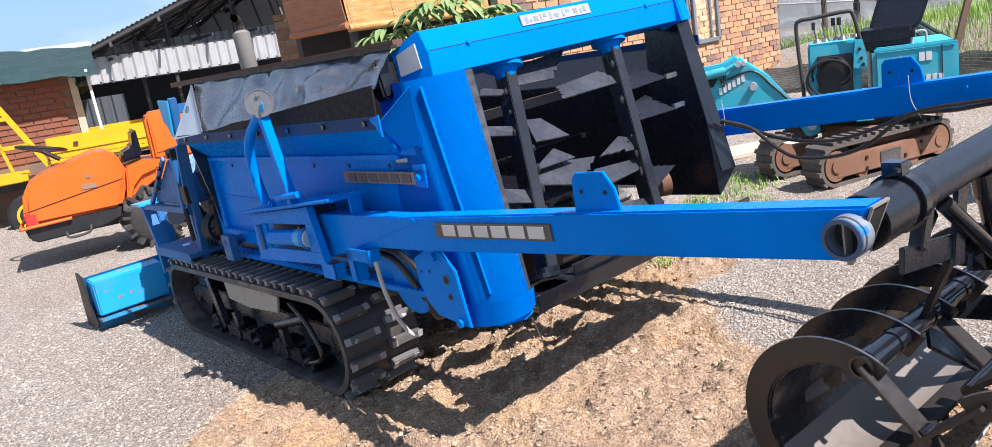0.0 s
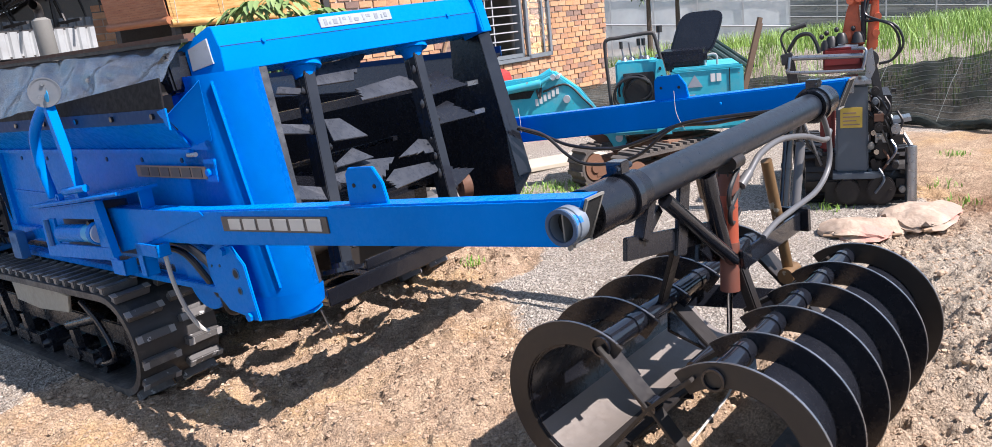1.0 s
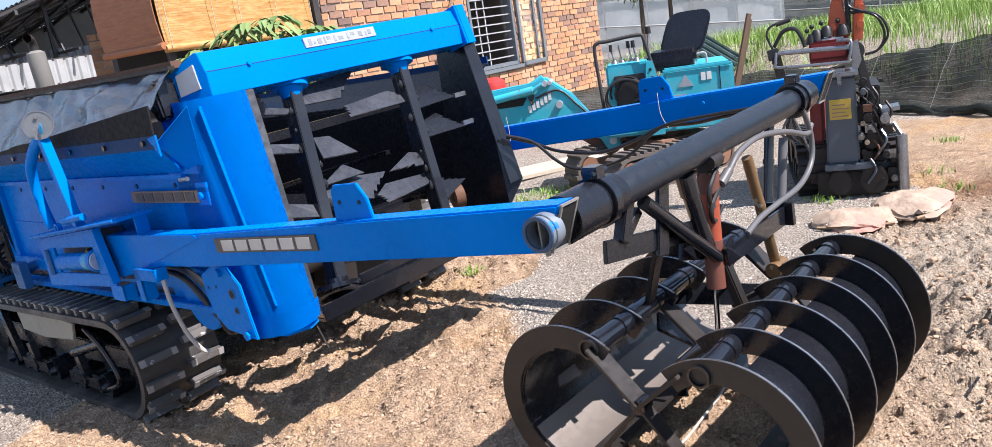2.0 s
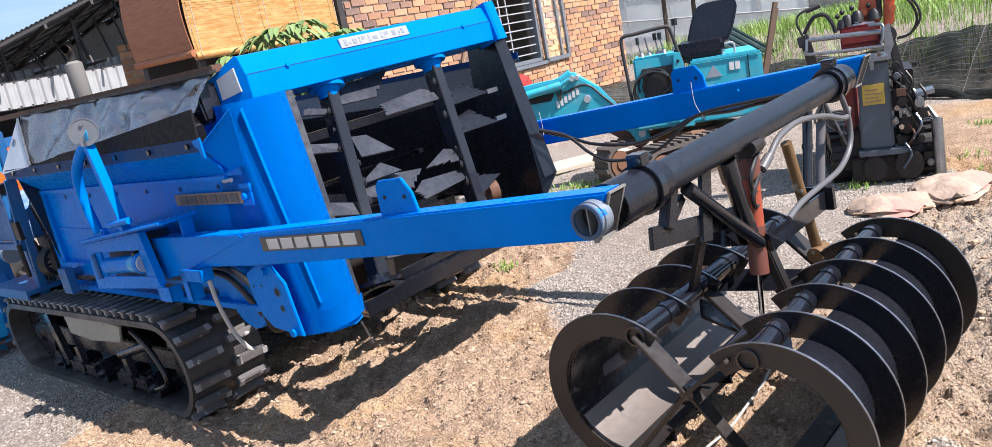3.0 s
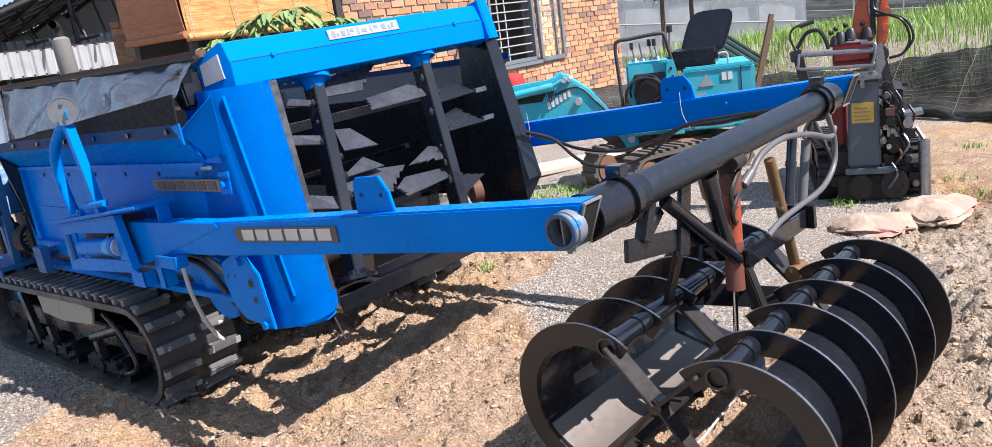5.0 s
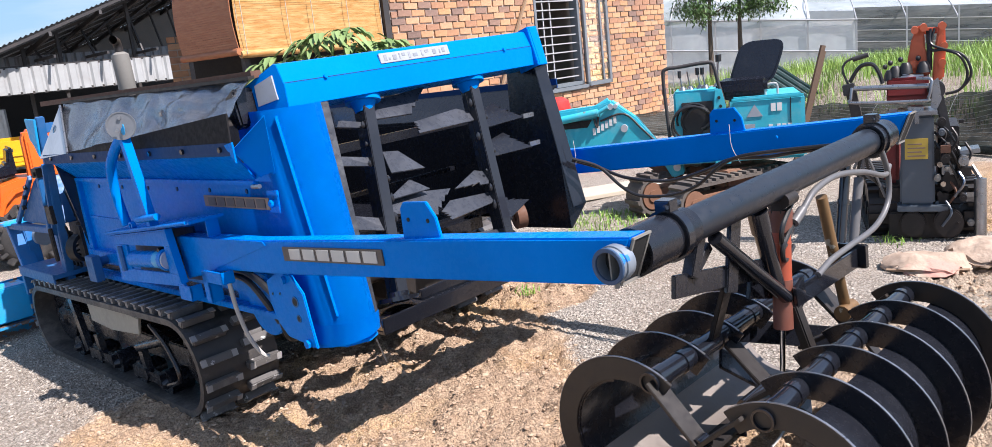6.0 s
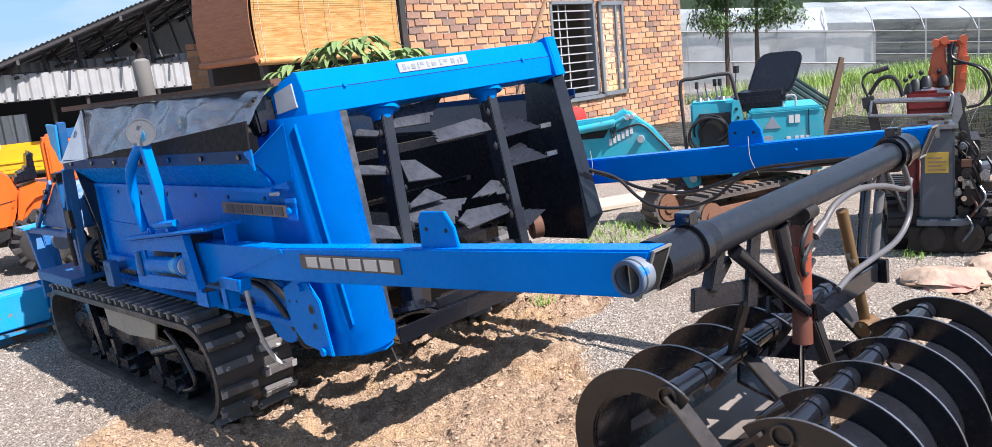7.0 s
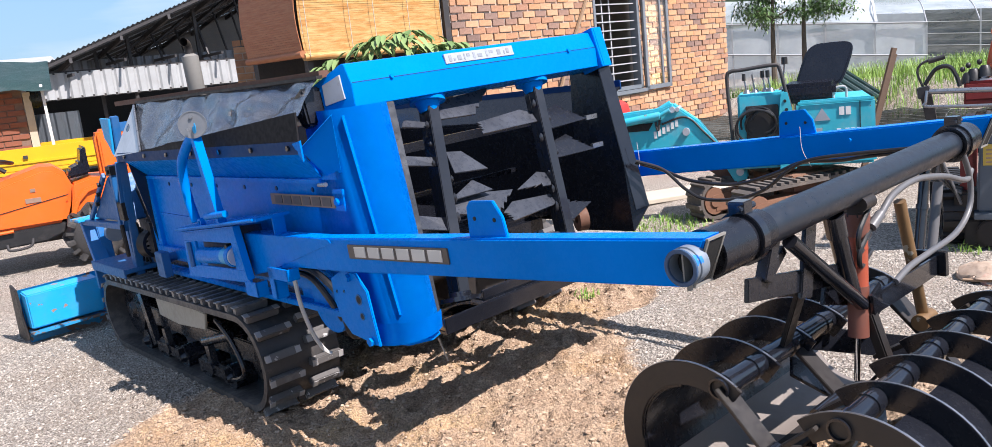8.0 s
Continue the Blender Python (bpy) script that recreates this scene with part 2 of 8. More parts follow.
def arc_plate(bm, cy, cz, r0, r1, a0, a1, x0, x1, n=28):
    """A ring segment across the x axis, angles in degrees from +y upwards."""
    cs = [(math.cos(radians(a0 + (a1 - a0) * i / n)), math.sin(radians(a0 + (a1 - a0) * i / n))) for i in range(n + 1)]
    g = [[bm.verts.new((x, cy + r * c, cz + r * s)) for c, s in cs] for x, r in ((x0, r0), (x0, r1), (x1, r1), (x1, r0))]
    for i in range(4):
        a, b = g[i], g[(i + 1) % 4]
        for k in range(n):
            bm.faces.new((a[k], b[k], b[k + 1], a[k + 1]))
    bm.faces.new([q[0] for q in g][::-1]), bm.faces.new([q[-1] for q in g])


def curve_pts(pts, steps=6):
    """A smooth way through the points."""
    p = [Vector(q) for q in pts]
    p = [2 * p[0] - p[1]] + p + [2 * p[-1] - p[-2]]
    out = []
    for i in range(1, len(p) - 2):
        for s in range(steps):
            t = s / steps
            out.append(0.5 * (2 * p[i] + (p[i + 1] - p[i - 1]) * t + (2 * p[i - 1] - 5 * p[i] + 4 * p[i + 1] - p[i + 2]) * t * t
                              + (3 * p[i] - p[i - 1] - 3 * p[i + 1] + p[i + 2]) * t ** 3))
    return out + [p[-2]]


def ball(bm, c, r, sub=2, squash=(1, 1, 1)):
    m = Matrix.Translation(c) @ Matrix.Diagonal((*squash, 1))
    return bmesh.ops.create_icosphere(bm, subdivisions=sub, radius=r, matrix=m)["verts"]


def finish(bm, name, material, bevel=0.0, sharp=38):
    bmesh.ops.recalc_face_normals(bm, faces=bm.faces)
    if bevel:
        edges = [e for e in bm.edges if len(e.link_faces) == 2 and e.calc_face_angle(0) > radians(35)]
        bmesh.ops.bevel(bm, geom=edges, offset=bevel, segments=2, affect="EDGES", clamp_overlap=True)
    for f in bm.faces:
        f.smooth = True
    for e in bm.edges:
        if len(e.link_faces) == 2 and e.calc_face_angle(0) > radians(sharp):
            e.smooth = False
    me = bpy.data.meshes.new(name)
    bm.to_mesh(me)
    bm.free()
    if material:
        me.materials.append(material)
    return me


def part(name, bm, material, parent=None, label="", bevel=0.0, sharp=38):
    ob = new(name, finish(bm, name, material, bevel, sharp))
    if parent is not None:
        ob.parent = parent
    if label:
        ob["label"] = label
    return ob


def shape(builder, *args, **kw):
    """A fresh bmesh filled by one builder."""
    bm = bmesh.new()
    builder(bm, *args, **kw)
    return bm


def many(*calls):
    bm = bmesh.new()
    for fn, *args in calls:
        fn(bm, *args)
    return bm


def thing(name, m, label, category, group=""):
    ob = new(name)
    ob.matrix_world = m
    ob.empty_display_size = 0.2
    return tagged(ob, label, category, group)


def smooth01(a, b, v):
    t = min(1.0, max(0.0, (v - a) / (b - a)))
    return t * t * (3 - 2 * t)


def bank_run(x, y):
    """Metres behind the foot of the grassy bank."""
    return ((x - 4.3) * 4.8 + (y - 9.8) * 0.7) / 4.85


def ground_z(x, y):
    return 0.005 + 0.117 * math.tanh((x - 0.2) / 3.0) + 0.45 * smooth01(0.1, 1.3, bank_run(x, y)) * (1 - smooth01(11, 16, y))

# ---- ground ----
def soil_amount(x, y):
    """1 where the loose brown soil lies, 0 on the gravel."""
    n = noise.noise((x * 0.9, y * 0.9, 3.0)) * 0.45 + noise.noise((x * 3.1, y * 3.1, 8.0)) * 0.18
    best = 0.0
    for cx, cy, rx, ry in ((0.05, 2.2, 0.92, 1.75), (0.75, 1.5, 0.85, 0.95), (0.55, 3.75, 0.6, 0.55), (2.5, 1.3, 1.15, 1.3), (4.2, 3.8, 1.1, 1.7), (3.3, 2.3, 1.1, 0.95), (-0.95, 2.5, 0.55, 0.7)):
        best = max(best, 1 - smooth01(0.72, 1.12, math.hypot((x - cx) / rx, (y - cy) / ry) + n * 0.45))
    return best


def print_amount(x, y):
    """1 in the ridged strip that the crawler has pressed, 0 outside it."""
    lx, ly = 0.771 * (x - 0.203) + 0.636 * (y - 2.713), -0.6355 * (x - 0.203) + 0.7717 * (y - 2.713)
    edge = 0.08 * noise.noise((x * 6, y * 6, 13.0))
    return smooth01(-1.2, -1.1, lx + edge) * (1 - smooth01(-0.86, -0.80, lx)) * smooth01(0.1, 0.35, ly + edge) * (1 - smooth01(1.5, 2.0, ly)) * (0.8 + 0.4 * noise.noise((x * 2.6, y * 2.6, 7.0)))


def soil_height(x, y):
    s = soil_amount(x, y)
    z = ground_z(x, y) + 0.012 * noise.noise((x * 1.3, y * 1.3, 0.0)) + 0.006 * noise.noise((x * 6, y * 6, 1.0))
    if s > 0:
        f = noise.fractal((x * 5.5, y * 5.5, 2.0), 0.75, 2.1, 5)
        c = noise.cell((x * 14, y * 14, 0.0))
        rough = 1.0 + 0.7 * math.exp(-(((x - 2.5) / 0.8) ** 2 + ((y - 1.4) / 0.9) ** 2))
        z += s * rough * (0.034 * f + 0.013 * c + 0.022 * abs(noise.noise((x * 24, y * 24, 5.0))) + 0.013 * abs(noise.noise((x * 43, y * 43, 6.0))) - 0.026)
        # loose crumbs and lumps, in drifts
        drift = smooth01(-0.25, 0.3, noise.noise((x * 2.2, y * 2.2, 11.0)))
        near = noise.voronoi((x * 26, y * 26, 0.0))[0][0]
        fine = noise.voronoi((x * 55, y * 55, 3.0))[0][0]
        z += s * (0.034 * drift * max(0.0, 0.5 - near) + 0.013 * max(0.0, 0.5 - fine))
        # banked soil beside the grab
        z += (0.09 + 0.03 * noise.noise((x * 7, y * 7, 4.0)) + 0.012 * noise.noise((x * 15, y * 15, 9.0))) * math.exp(-(((x - 2.45) / 0.5) ** 2 + ((y - 1.5) / 0.6) ** 2))
    # crawler prints beside and behind the near crawler
    p = print_amount(x, y)
    if p > 0:
        ly = -0.6355 * (x - 0.203) + 0.7717 * (y - 2.713)
        wave = abs(math.sin(math.pi * (ly / 0.085 + 0.25 * noise.noise((x * 3, y * 3, 7.0)))))
        z += min(1.0, p) * (ground_z(x, y) + 0.25 * (z - ground_z(x, y)) - z) + p * (0.042 * wave ** 0.7 - 0.022)
    return z


def axis_steps(lo, hi, fine, far, grow=1.16):
    mid = list(np.arange(lo, hi + 1e-6, fine))
    step, v, up = fine, hi, []
    while v < far:
        step *= grow
        v += step
        up.append(v)
    step, v, down = fine, lo, []
    while v > -far:
        step *= grow
        v -= step
        down.append(v)
    return down[::-1] + mid + up


gx, gy = axis_steps(-2.4, 3.4, 0.0125, 900, 1.1), axis_steps(0.5, 4.0, 0.0125, 900, 1.1)
verts = [(x, y, soil_height(x, y)) for y in gy for x in gx]
nx = len(gx)
faces = [(j * nx + i, j * nx + i + 1, (j + 1) * nx + i + 1, (j + 1) * nx + i) for j in range(len(gy) - 1) for i in range(nx - 1)]
me = bpy.data.meshes.new("ground")
me.from_pydata(verts, [], faces)
soil_attr = me.attributes.new("soil", "FLOAT", "POINT")
soil_attr.data.foreach_set("value", [soil_amount(v[0], v[1]) if abs(v[0]) < 9 and abs(v[1]) < 9 else 0.0 for v in verts])
red_attr = me.attributes.new("red_soil", "FLOAT", "POINT")
red_attr.data.foreach_set("value", [0.9 * math.exp(-(((v[0] - 3.65) / 0.55) ** 2 + ((v[1] - 3.15) / 0.28) ** 2)) if abs(v[0]) < 9 and abs(v[1]) < 9 else 0.0 for v in verts])
me.polygons.foreach_set("use_smooth", [True] * len(faces))
GROUND, nt, bs = mat_base("gravel_and_soil")
tc = nt.nodes.new("ShaderNodeTexCoord")
at = nt.nodes.new("ShaderNodeAttribute")
at.attribute_name = "soil"
vor = node(nt, "ShaderNodeTexVoronoi", Scale=105.0)
nt.links.new(tc.outputs["Object"], vor.inputs["Vector"])
grit = mix(nt, ramp(nt, vor.outputs["Color"], 0.15, 0.9), (0.25, 0.218, 0.185), (0.70, 0.63, 0.55))
stains = ramp(nt, noise_node(nt, 0.9, 6.0, 0.65).outputs["Fac"], 0.42, 0.66)
gravel = mix(nt, stains, grit, mix(nt, 0.45, grit, (0.36, 0.27, 0.195)))
soil_n = noise_node(nt, 9.0, 8.0, 0.7)
soil = mix(nt, ramp(nt, soil_n.outputs["Fac"], 0.3, 0.72), (0.33, 0.222, 0.148), (0.57, 0.425, 0.295))
sandy = ramp(nt, noise_node(nt, 1.6, 4.0, 0.6).outputs["Fac"], 0.5, 0.64)
soil = mix(nt, sandy, soil, mix(nt, ramp(nt, soil_n.outputs["Fac"], 0.3, 0.7), (0.40, 0.25, 0.14), (0.61, 0.43, 0.245)))
east = nt.nodes.new("ShaderNodeSeparateXYZ")
nt.links.new(tc.outputs["Object"], east.inputs["Vector"])
far_east = node(nt, "ShaderNodeMapRange")
far_east.inputs["From Min"].default_value, far_east.inputs["From Max"].default_value = 1.3, 2.3
nt.links.new(east.outputs["X"], far_east.inputs["Value"])
near_grab = node(nt, "ShaderNodeMapRange")
near_grab.inputs["From Min"].default_value, near_grab.inputs["From Max"].default_value = 3.3, 2.5
nt.links.new(east.outputs["Y"], near_grab.inputs["Value"])
pale = nt.nodes.new("ShaderNodeMath")
pale.operation = "MULTIPLY"
nt.links.new(far_east.outputs["Result"], pale.inputs[0])
nt.links.new(near_grab.outputs["Result"], pale.inputs[1])
soil = mix(nt, pale.outputs[0], soil, mix(nt, ramp(nt, soil_n.outputs["Fac"], 0.3, 0.72), (0.34, 0.28, 0.215), (0.52, 0.445, 0.36)))
soil = mix(nt, 0.15, soil, mix(nt, 1.0, soil, ramp(nt, vor.outputs["Color"], 0.1, 0.95, (0.5, 0.5, 0.5, 1), (1.5, 1.5, 1.5, 1)), "MULTIPLY"))
edge = nt.nodes.new("ShaderNodeMath")
edge.operation = "ADD"
nt.links.new(at.outputs["Fac"], edge.inputs[0])
shift = node(nt, "ShaderNodeMapRange")
shift.inputs["To Min"].default_value, shift.inputs["To Max"].default_value = -0.35, 0.35
nt.links.new(noise_node(nt, 14.0, 6.0, 0.7).outputs["Fac"], shift.inputs["Value"])
nt.links.new(shift.outputs["Result"], edge.inputs[1])
at_red = nt.nodes.new("ShaderNodeAttribute")
at_red.attribute_name = "red_soil"
soil = mix(nt, at_red.outputs["Fac"], soil, mix(nt, ramp(nt, soil_n.outputs["Fac"], 0.3, 0.7), (0.13, 0.07, 0.045), (0.27, 0.155, 0.10)))
soil_mask = ramp(nt, edge.outputs[0], 0.35, 0.6)
speck = ramp(nt, noise_node(nt, 120.0, 4.0, 0.7).outputs["Fac"], 0.36, 0.62, (0.56, 0.55, 0.54, 1), (1.34, 1.34, 1.34, 1))
nt.links.new(mix(nt, 1.0, mix(nt, soil_mask, gravel, soil), speck, "MULTIPLY"), bs.inputs["Base Color"])
bs.inputs["Roughness"].default_value = 0.95
bs.inputs["Specular IOR Level"].default_value = 0.15
h1 = mix(nt, 0.5, vor.outputs["Distance"], noise_node(nt, 120.0, 6.0, 0.7).outputs["Fac"])
crumb = mix(nt, 0.45, noise_node(nt, 48.0, 5.0, 0.6).outputs["Fac"], noise_node(nt, 130.0, 4.0, 0.6).outputs["Fac"])
bump(nt, bs, mix(nt, soil_mask, h1, crumb), 1.0, 0.042)
me.materials.append(GROUND)
ground = tagged(new("ground", me), "sunlit gravel yard with a patch of churned brown soil", "ground", kind="structure")


def pebble_data(count, where, size, name, material, seed):
    """Many small stones or clods in one mesh, each lying on the ground."""
    rnd = random.Random(seed)
    vs, fs = [], []
    base = bmesh.new()
    bmesh.ops.create_icosphere(base, subdivisions=1, radius=1.0)
    bv, bf = [v.co.copy() for v in base.verts], [[v.index for v in f.verts] for f in base.faces]
    base.free()
    made = 0
    while made < count:
        x, y, ok = where(rnd)
        if not ok:
            continue
        r = size(rnd)
        e = Euler((rnd.uniform(0, 6), rnd.uniform(0, 6), rnd.uniform(0, 6))).to_matrix()
        s = Vector((rnd.uniform(0.7, 1.3), rnd.uniform(0.6, 1.1), rnd.uniform(0.45, 0.9))) * r
        z = soil_height(x, y) + r * 0.05
        k = len(vs)
        for v in bv:
            q = e @ (v * (1 + 0.28 * rnd.uniform(-1, 1)))
            vs.append((x + q.x * s.x, y + q.y * s.y, z + q.z * s.z))
        fs += [[i + k for i in f] for f in bf]
        made += 1
    me = bpy.data.meshes.new(name)
    me.from_pydata(vs, [], fs)
    me.materials.append(material)
    return new(name, me)


CLOD, nt, bs = mat_base("soil_clods")
geo = nt.nodes.new("ShaderNodeNewGeometry")
nt.links.new(mix(nt, geo.outputs["Random Per Island"], (0.32, 0.22, 0.148), (0.48, 0.36, 0.255)), bs.inputs["Base Color"])
bs.inputs["Roughness"].default_value = 0.95
bump(nt, bs, noise_node(nt, 90.0, 5.0).outputs["Fac"], 0.7, 0.006)
STONE, nt, bs = mat_base("gravel_stones")
geo = nt.nodes.new("ShaderNodeNewGeometry")
nt.links.new(ramp(nt, geo.outputs["Random Per Island"], 0.0, 1.0, (0.27, 0.238, 0.2, 1), (0.52, 0.47, 0.405, 1)), bs.inputs["Base Color"])
bs.inputs["Roughness"].default_value = 0.85


def soil_spot(rnd):
    x, y = rnd.uniform(-1.6, 3.4), rnd.uniform(0.2, 4.2)
    return x, y, soil_amount(x, y) > rnd.uniform(0.25, 0.8)


def clod_spot(rnd):
    x, y = rnd.gauss(2.4, 0.45), rnd.gauss(1.5, 0.5)
    return x, y, soil_amount(x, y) > 0.5 and -0.6355 * (x - 0.203) + 0.7717 * (y - 2.713) > -2.6 and not (x < 1.95 and y < 1.85)


def gravel_spot(rnd):
    x, y = rnd.uniform(-3.4, 3.8), 0.6 + 5.9 * rnd.random() ** 1.6
    return x, y, soil_amount(x, y) < 0.5 and print_amount(x, y) < rnd.uniform(0.1, 0.9)


tagged(pebble_data(30000, soil_spot, lambda r: 0.003 + 0.009 * r.random() ** 5, "soil_clods", CLOD, 3),
       "crumbled brown clods lying on the churned soil", "soil", kind="stuff")
tagged(pebble_data(40000, gravel_spot, lambda r: 0.003 + 0.006 * r.random() ** 2, "gravel", STONE, 4),
       "pale grey gravel stones strewn over the yard", "gravel", kind="stuff")
tagged(pebble_data(900, clod_spot, lambda r: 0.004 + 0.016 * r.random() ** 4, "large_clods", CLOD, 9),
       "larger broken clods of pale soil beside the grab", "soil", kind="stuff")

# ---- crawler manure spreader ----
MACHINE = Matrix(((0.7711, -0.6355, -0.0392, 0.203), (0.6360, 0.7717, -0.0004, 2.7133), (0.0305, -0.0246, 0.9992, -0.0244), (0, 0, 0, 1)))
spreader = thing("manure_spreader", MACHINE, "bright blue crawler manure spreader with black hopper sides and rear beaters", "farm machine")
CX = 0.06                                  # middle of the machine
LEAN = 0.26                                # run of the rear opening for each metre of height


def lean_y(z, y_top=-0.14):
    """How far back the rear opening lies at a height."""
    return y_top - (1.28 - z) * LEAN


def mirror_x(x):
    return 2 * CX - x


# crawlers
def belt_loop(n_end=14):
    """Middle line of a crawler belt as (y, z), from under the rear wheel forwards and back over the top."""
    pts = []
    for i in range(n_end + 1):
        a = radians(90 + 180 * i / n_end)
        pts.append((0.70 + 0.205 * math.cos(a), 0.255 + 0.205 * math.sin(a)))
    for i in range(n_end + 1):
        a = radians(-90 + 180 * i / n_end)
        pts.append((2.38 + 0.19 * math.cos(a), 0.245 + 0.19 * math.sin(a)))
    return pts


def along_loop(step):
    """Evenly spaced places on the loop, with the direction of travel."""
    pts = belt_loop()
    out, left = [], 0.0
    for p, q in zip(pts, pts[1:] + pts[:1]):
        seg = math.hypot(q[0] - p[0], q[1] - p[1])
        if seg < 1e-6:
            continue
        d = ((q[0] - p[0]) / seg, (q[1] - p[1]) / seg)
        while left < seg:
            out.append((p[0] + d[0] * left, p[1] + d[1] * left, d))
            left += step
        left -= seg
    return out


def crawler(x0, x1, outer):
    """A crawler from x0 to x1; outer is the side that shows its wheels, -1 or 1."""
    cr = part("crawler", belt_mesh(x0, x1), RUBBER, spreader, "worn black rubber crawler belt")
    xm, w = (x0 + x1) / 2, abs(x1 - x0)
    for y, z, d in along_loop(0.0885):
        bm = bmesh.new()
        nrm = Vector((0, d[1], -d[0]))
        along = Vector((0, d[0], d[1]))
        c = Vector((xm, y, z)) + nrm * 0.026
        for off, sx in ((-0.27 * w, 0.42 * w), (0.27 * w, 0.42 * w)):
            v = box(bm, -sx / 2, sx / 2, -0.017, 0.017, -0.014, 0.02)
            k = Matrix((Vector((1, 0, 0)), along, nrm)).transposed().to_4x4()
            slope = 0.012 if off < 0 else -0.012
            bmesh.ops.transform(bm, matrix=Matrix.Translation(c + Vector((off, 0, 0)) + along * slope) @ k, verts=v)
        lug = part("track_lug", bm, LUG, cr, bevel=0.004)
        if outer < 0:
            for off in (-0.47, -0.08, 0.10, 0.46):
                bm = bmesh.new()
                v = box(bm, -0.012, 0.012, -0.013, 0.015, 0.018, 0.0225)
                bmesh.ops.transform(bm, matrix=Matrix.Translation(c + Vector((off * w, 0, 0)) + along * (0.012 if off < 0 else -0.012)) @ k, verts=v)
                part("worn_tip", bm, WORN_TIP, lug)
    side = x0 if outer < 0 else x1
    s = -outer
    # sprocket, idler, rollers, beam
    for nm, y, z, r, mat in (("sprocket", 0.70, 0.255, 0.145, BLACK), ("idler_wheel", 2.38, 0.245, 0.15, BLACK)):
        bm = many((round_bar, [(side + s * 0.10, y, z), (side + s * 0.18, y, z)], r, 22),
                  (round_bar, [(side + s * 0.075, y, z), (side + s * 0.10, y, z)], [r * 0.3, r * 0.45], 14))
        if nm == "sprocket":
            for k in range(9):
                a = 2 * math.pi * k / 9
                box(bm, side + s * 0.12, side + s * 0.16, -0.02, 0.02, r - 0.01, r + 0.035, Matrix.Translation((0, y, z)) @ Matrix.Rotation(a, 4, "X"))
        part(nm, bm, mat, cr)
    for y in (0.98, 1.26, 1.54, 1.82, 2.08):
        bm = many((round_bar, [(side + s * 0.045, y, 0.115), (side + s * 0.15, y, 0.115)], 0.06, 16),
                  (round_bar, [(side + s * 0.02, y, 0.115), (side + s * 0.05, y, 0.115)], [0.018, 0.03], 10))
        part("track_roller", bm, BLACK, cr)
    for y in (1.12, 1.68):
        bm = many((bar, (side + s * 0.03, y - 0.15, 0.14), (side + s * 0.03, y + 0.15, 0.14), 0.025, 0.05),
                  (bar, (side + s * 0.035, y, 0.14), (side + s * 0.035, y + 0.02, 0.25), 0.03, 0.045),
                  (round_bar, [(side + s * 0.01, y, 0.145), (side + s * 0.05, y, 0.145)], 0.03, 12))
        part("bogie", bm, BLACK, cr)
    part("track_frame", many((box, side + s * 0.09, side + s * 0.24, 0.72, 2.36, 0.20, 0.30)), BLACK, cr, bevel=0.006)
    part("side_plate", shape(prism, [(1.16, 0.395), (1.20, 0.31), (1.55, 0.285), (1.80, 0.30), (1.82, 0.395), (1.5, 0.415)], "x", side + s * 0.055, side + s * 0.068),
         CREAM, cr, "dirty cream-painted side plate", 0.003)
    part("guard_arch", many((round_bar, curve_pts([(side + s * 0.04, 1.0, 0.1), (side + s * 0.04, 0.80, 0.17), (side + s * 0.04, 0.86, 0.3), (side + s * 0.04, 1.0, 0.395)]), 0.012, 8)),
         BLACK, cr)
    part("tension_rod", many((round_bar, [(side + s * 0.05, 0.9, 0.33), (side + s * 0.05, 1.22, 0.25)], 0.022, 12)), BLACK, cr)
    part("brace", many((bar, (side + s * 0.05, 2.02, 0.40), (side + s * 0.05, 1.93, 0.12), 0.03, 0.055)), BLACK, cr)
    return cr


def belt_mesh(x0, x1):
    bm = bmesh.new()
    pts = belt_loop()
    n = len(pts)
    loops = []
    for i, (y, z) in enumerate(pts):
        a, b = pts[i - 1], pts[(i + 1) % n]
        d = Vector((b[0] - a[0], b[1] - a[1])).normalized()
        nr = Vector((d.y, -d.x))
        loops.append([bm.verts.new((x, y + nr.x * o, z + nr.y * o)) for x, o in ((x0, 0.012), (x1, 0.012), (x1, -0.016), (x0, -0.016))])
    for i in range(n):
        a, b = loops[i], loops[(i + 1) % n]
        for k in range(4):
            bm.faces.new((a[k], a[(k + 1) % 4], b[(k + 1) % 4], b[k]))
    return bm


crawler(-0.85, -0.50, -1)
crawler(mirror_x(-0.50), mirror_x(-0.85), 1)

# chassis between the crawlers
part("chassis", many((box, -0.45, 0.57, 0.5, 2.4, 0.27, 0.44), (box, -0.5, 0.62, 0.68, 0.8, 0.22, 0.3), (box, -0.5, 0.62, 2.25, 2.4, 0.22, 0.3)), BLACK_WORN, spreader, bevel=0.008)
part("gearbox", many((box, 0.05, 0.35, 0.30, 0.5, 0.3, 0.5), (round_bar, [(-0.3, 0.40, 0.45), (0.45, 0.40, 0.45)], 0.05, 18)), BLACK_WORN, spreader, bevel=0.01)

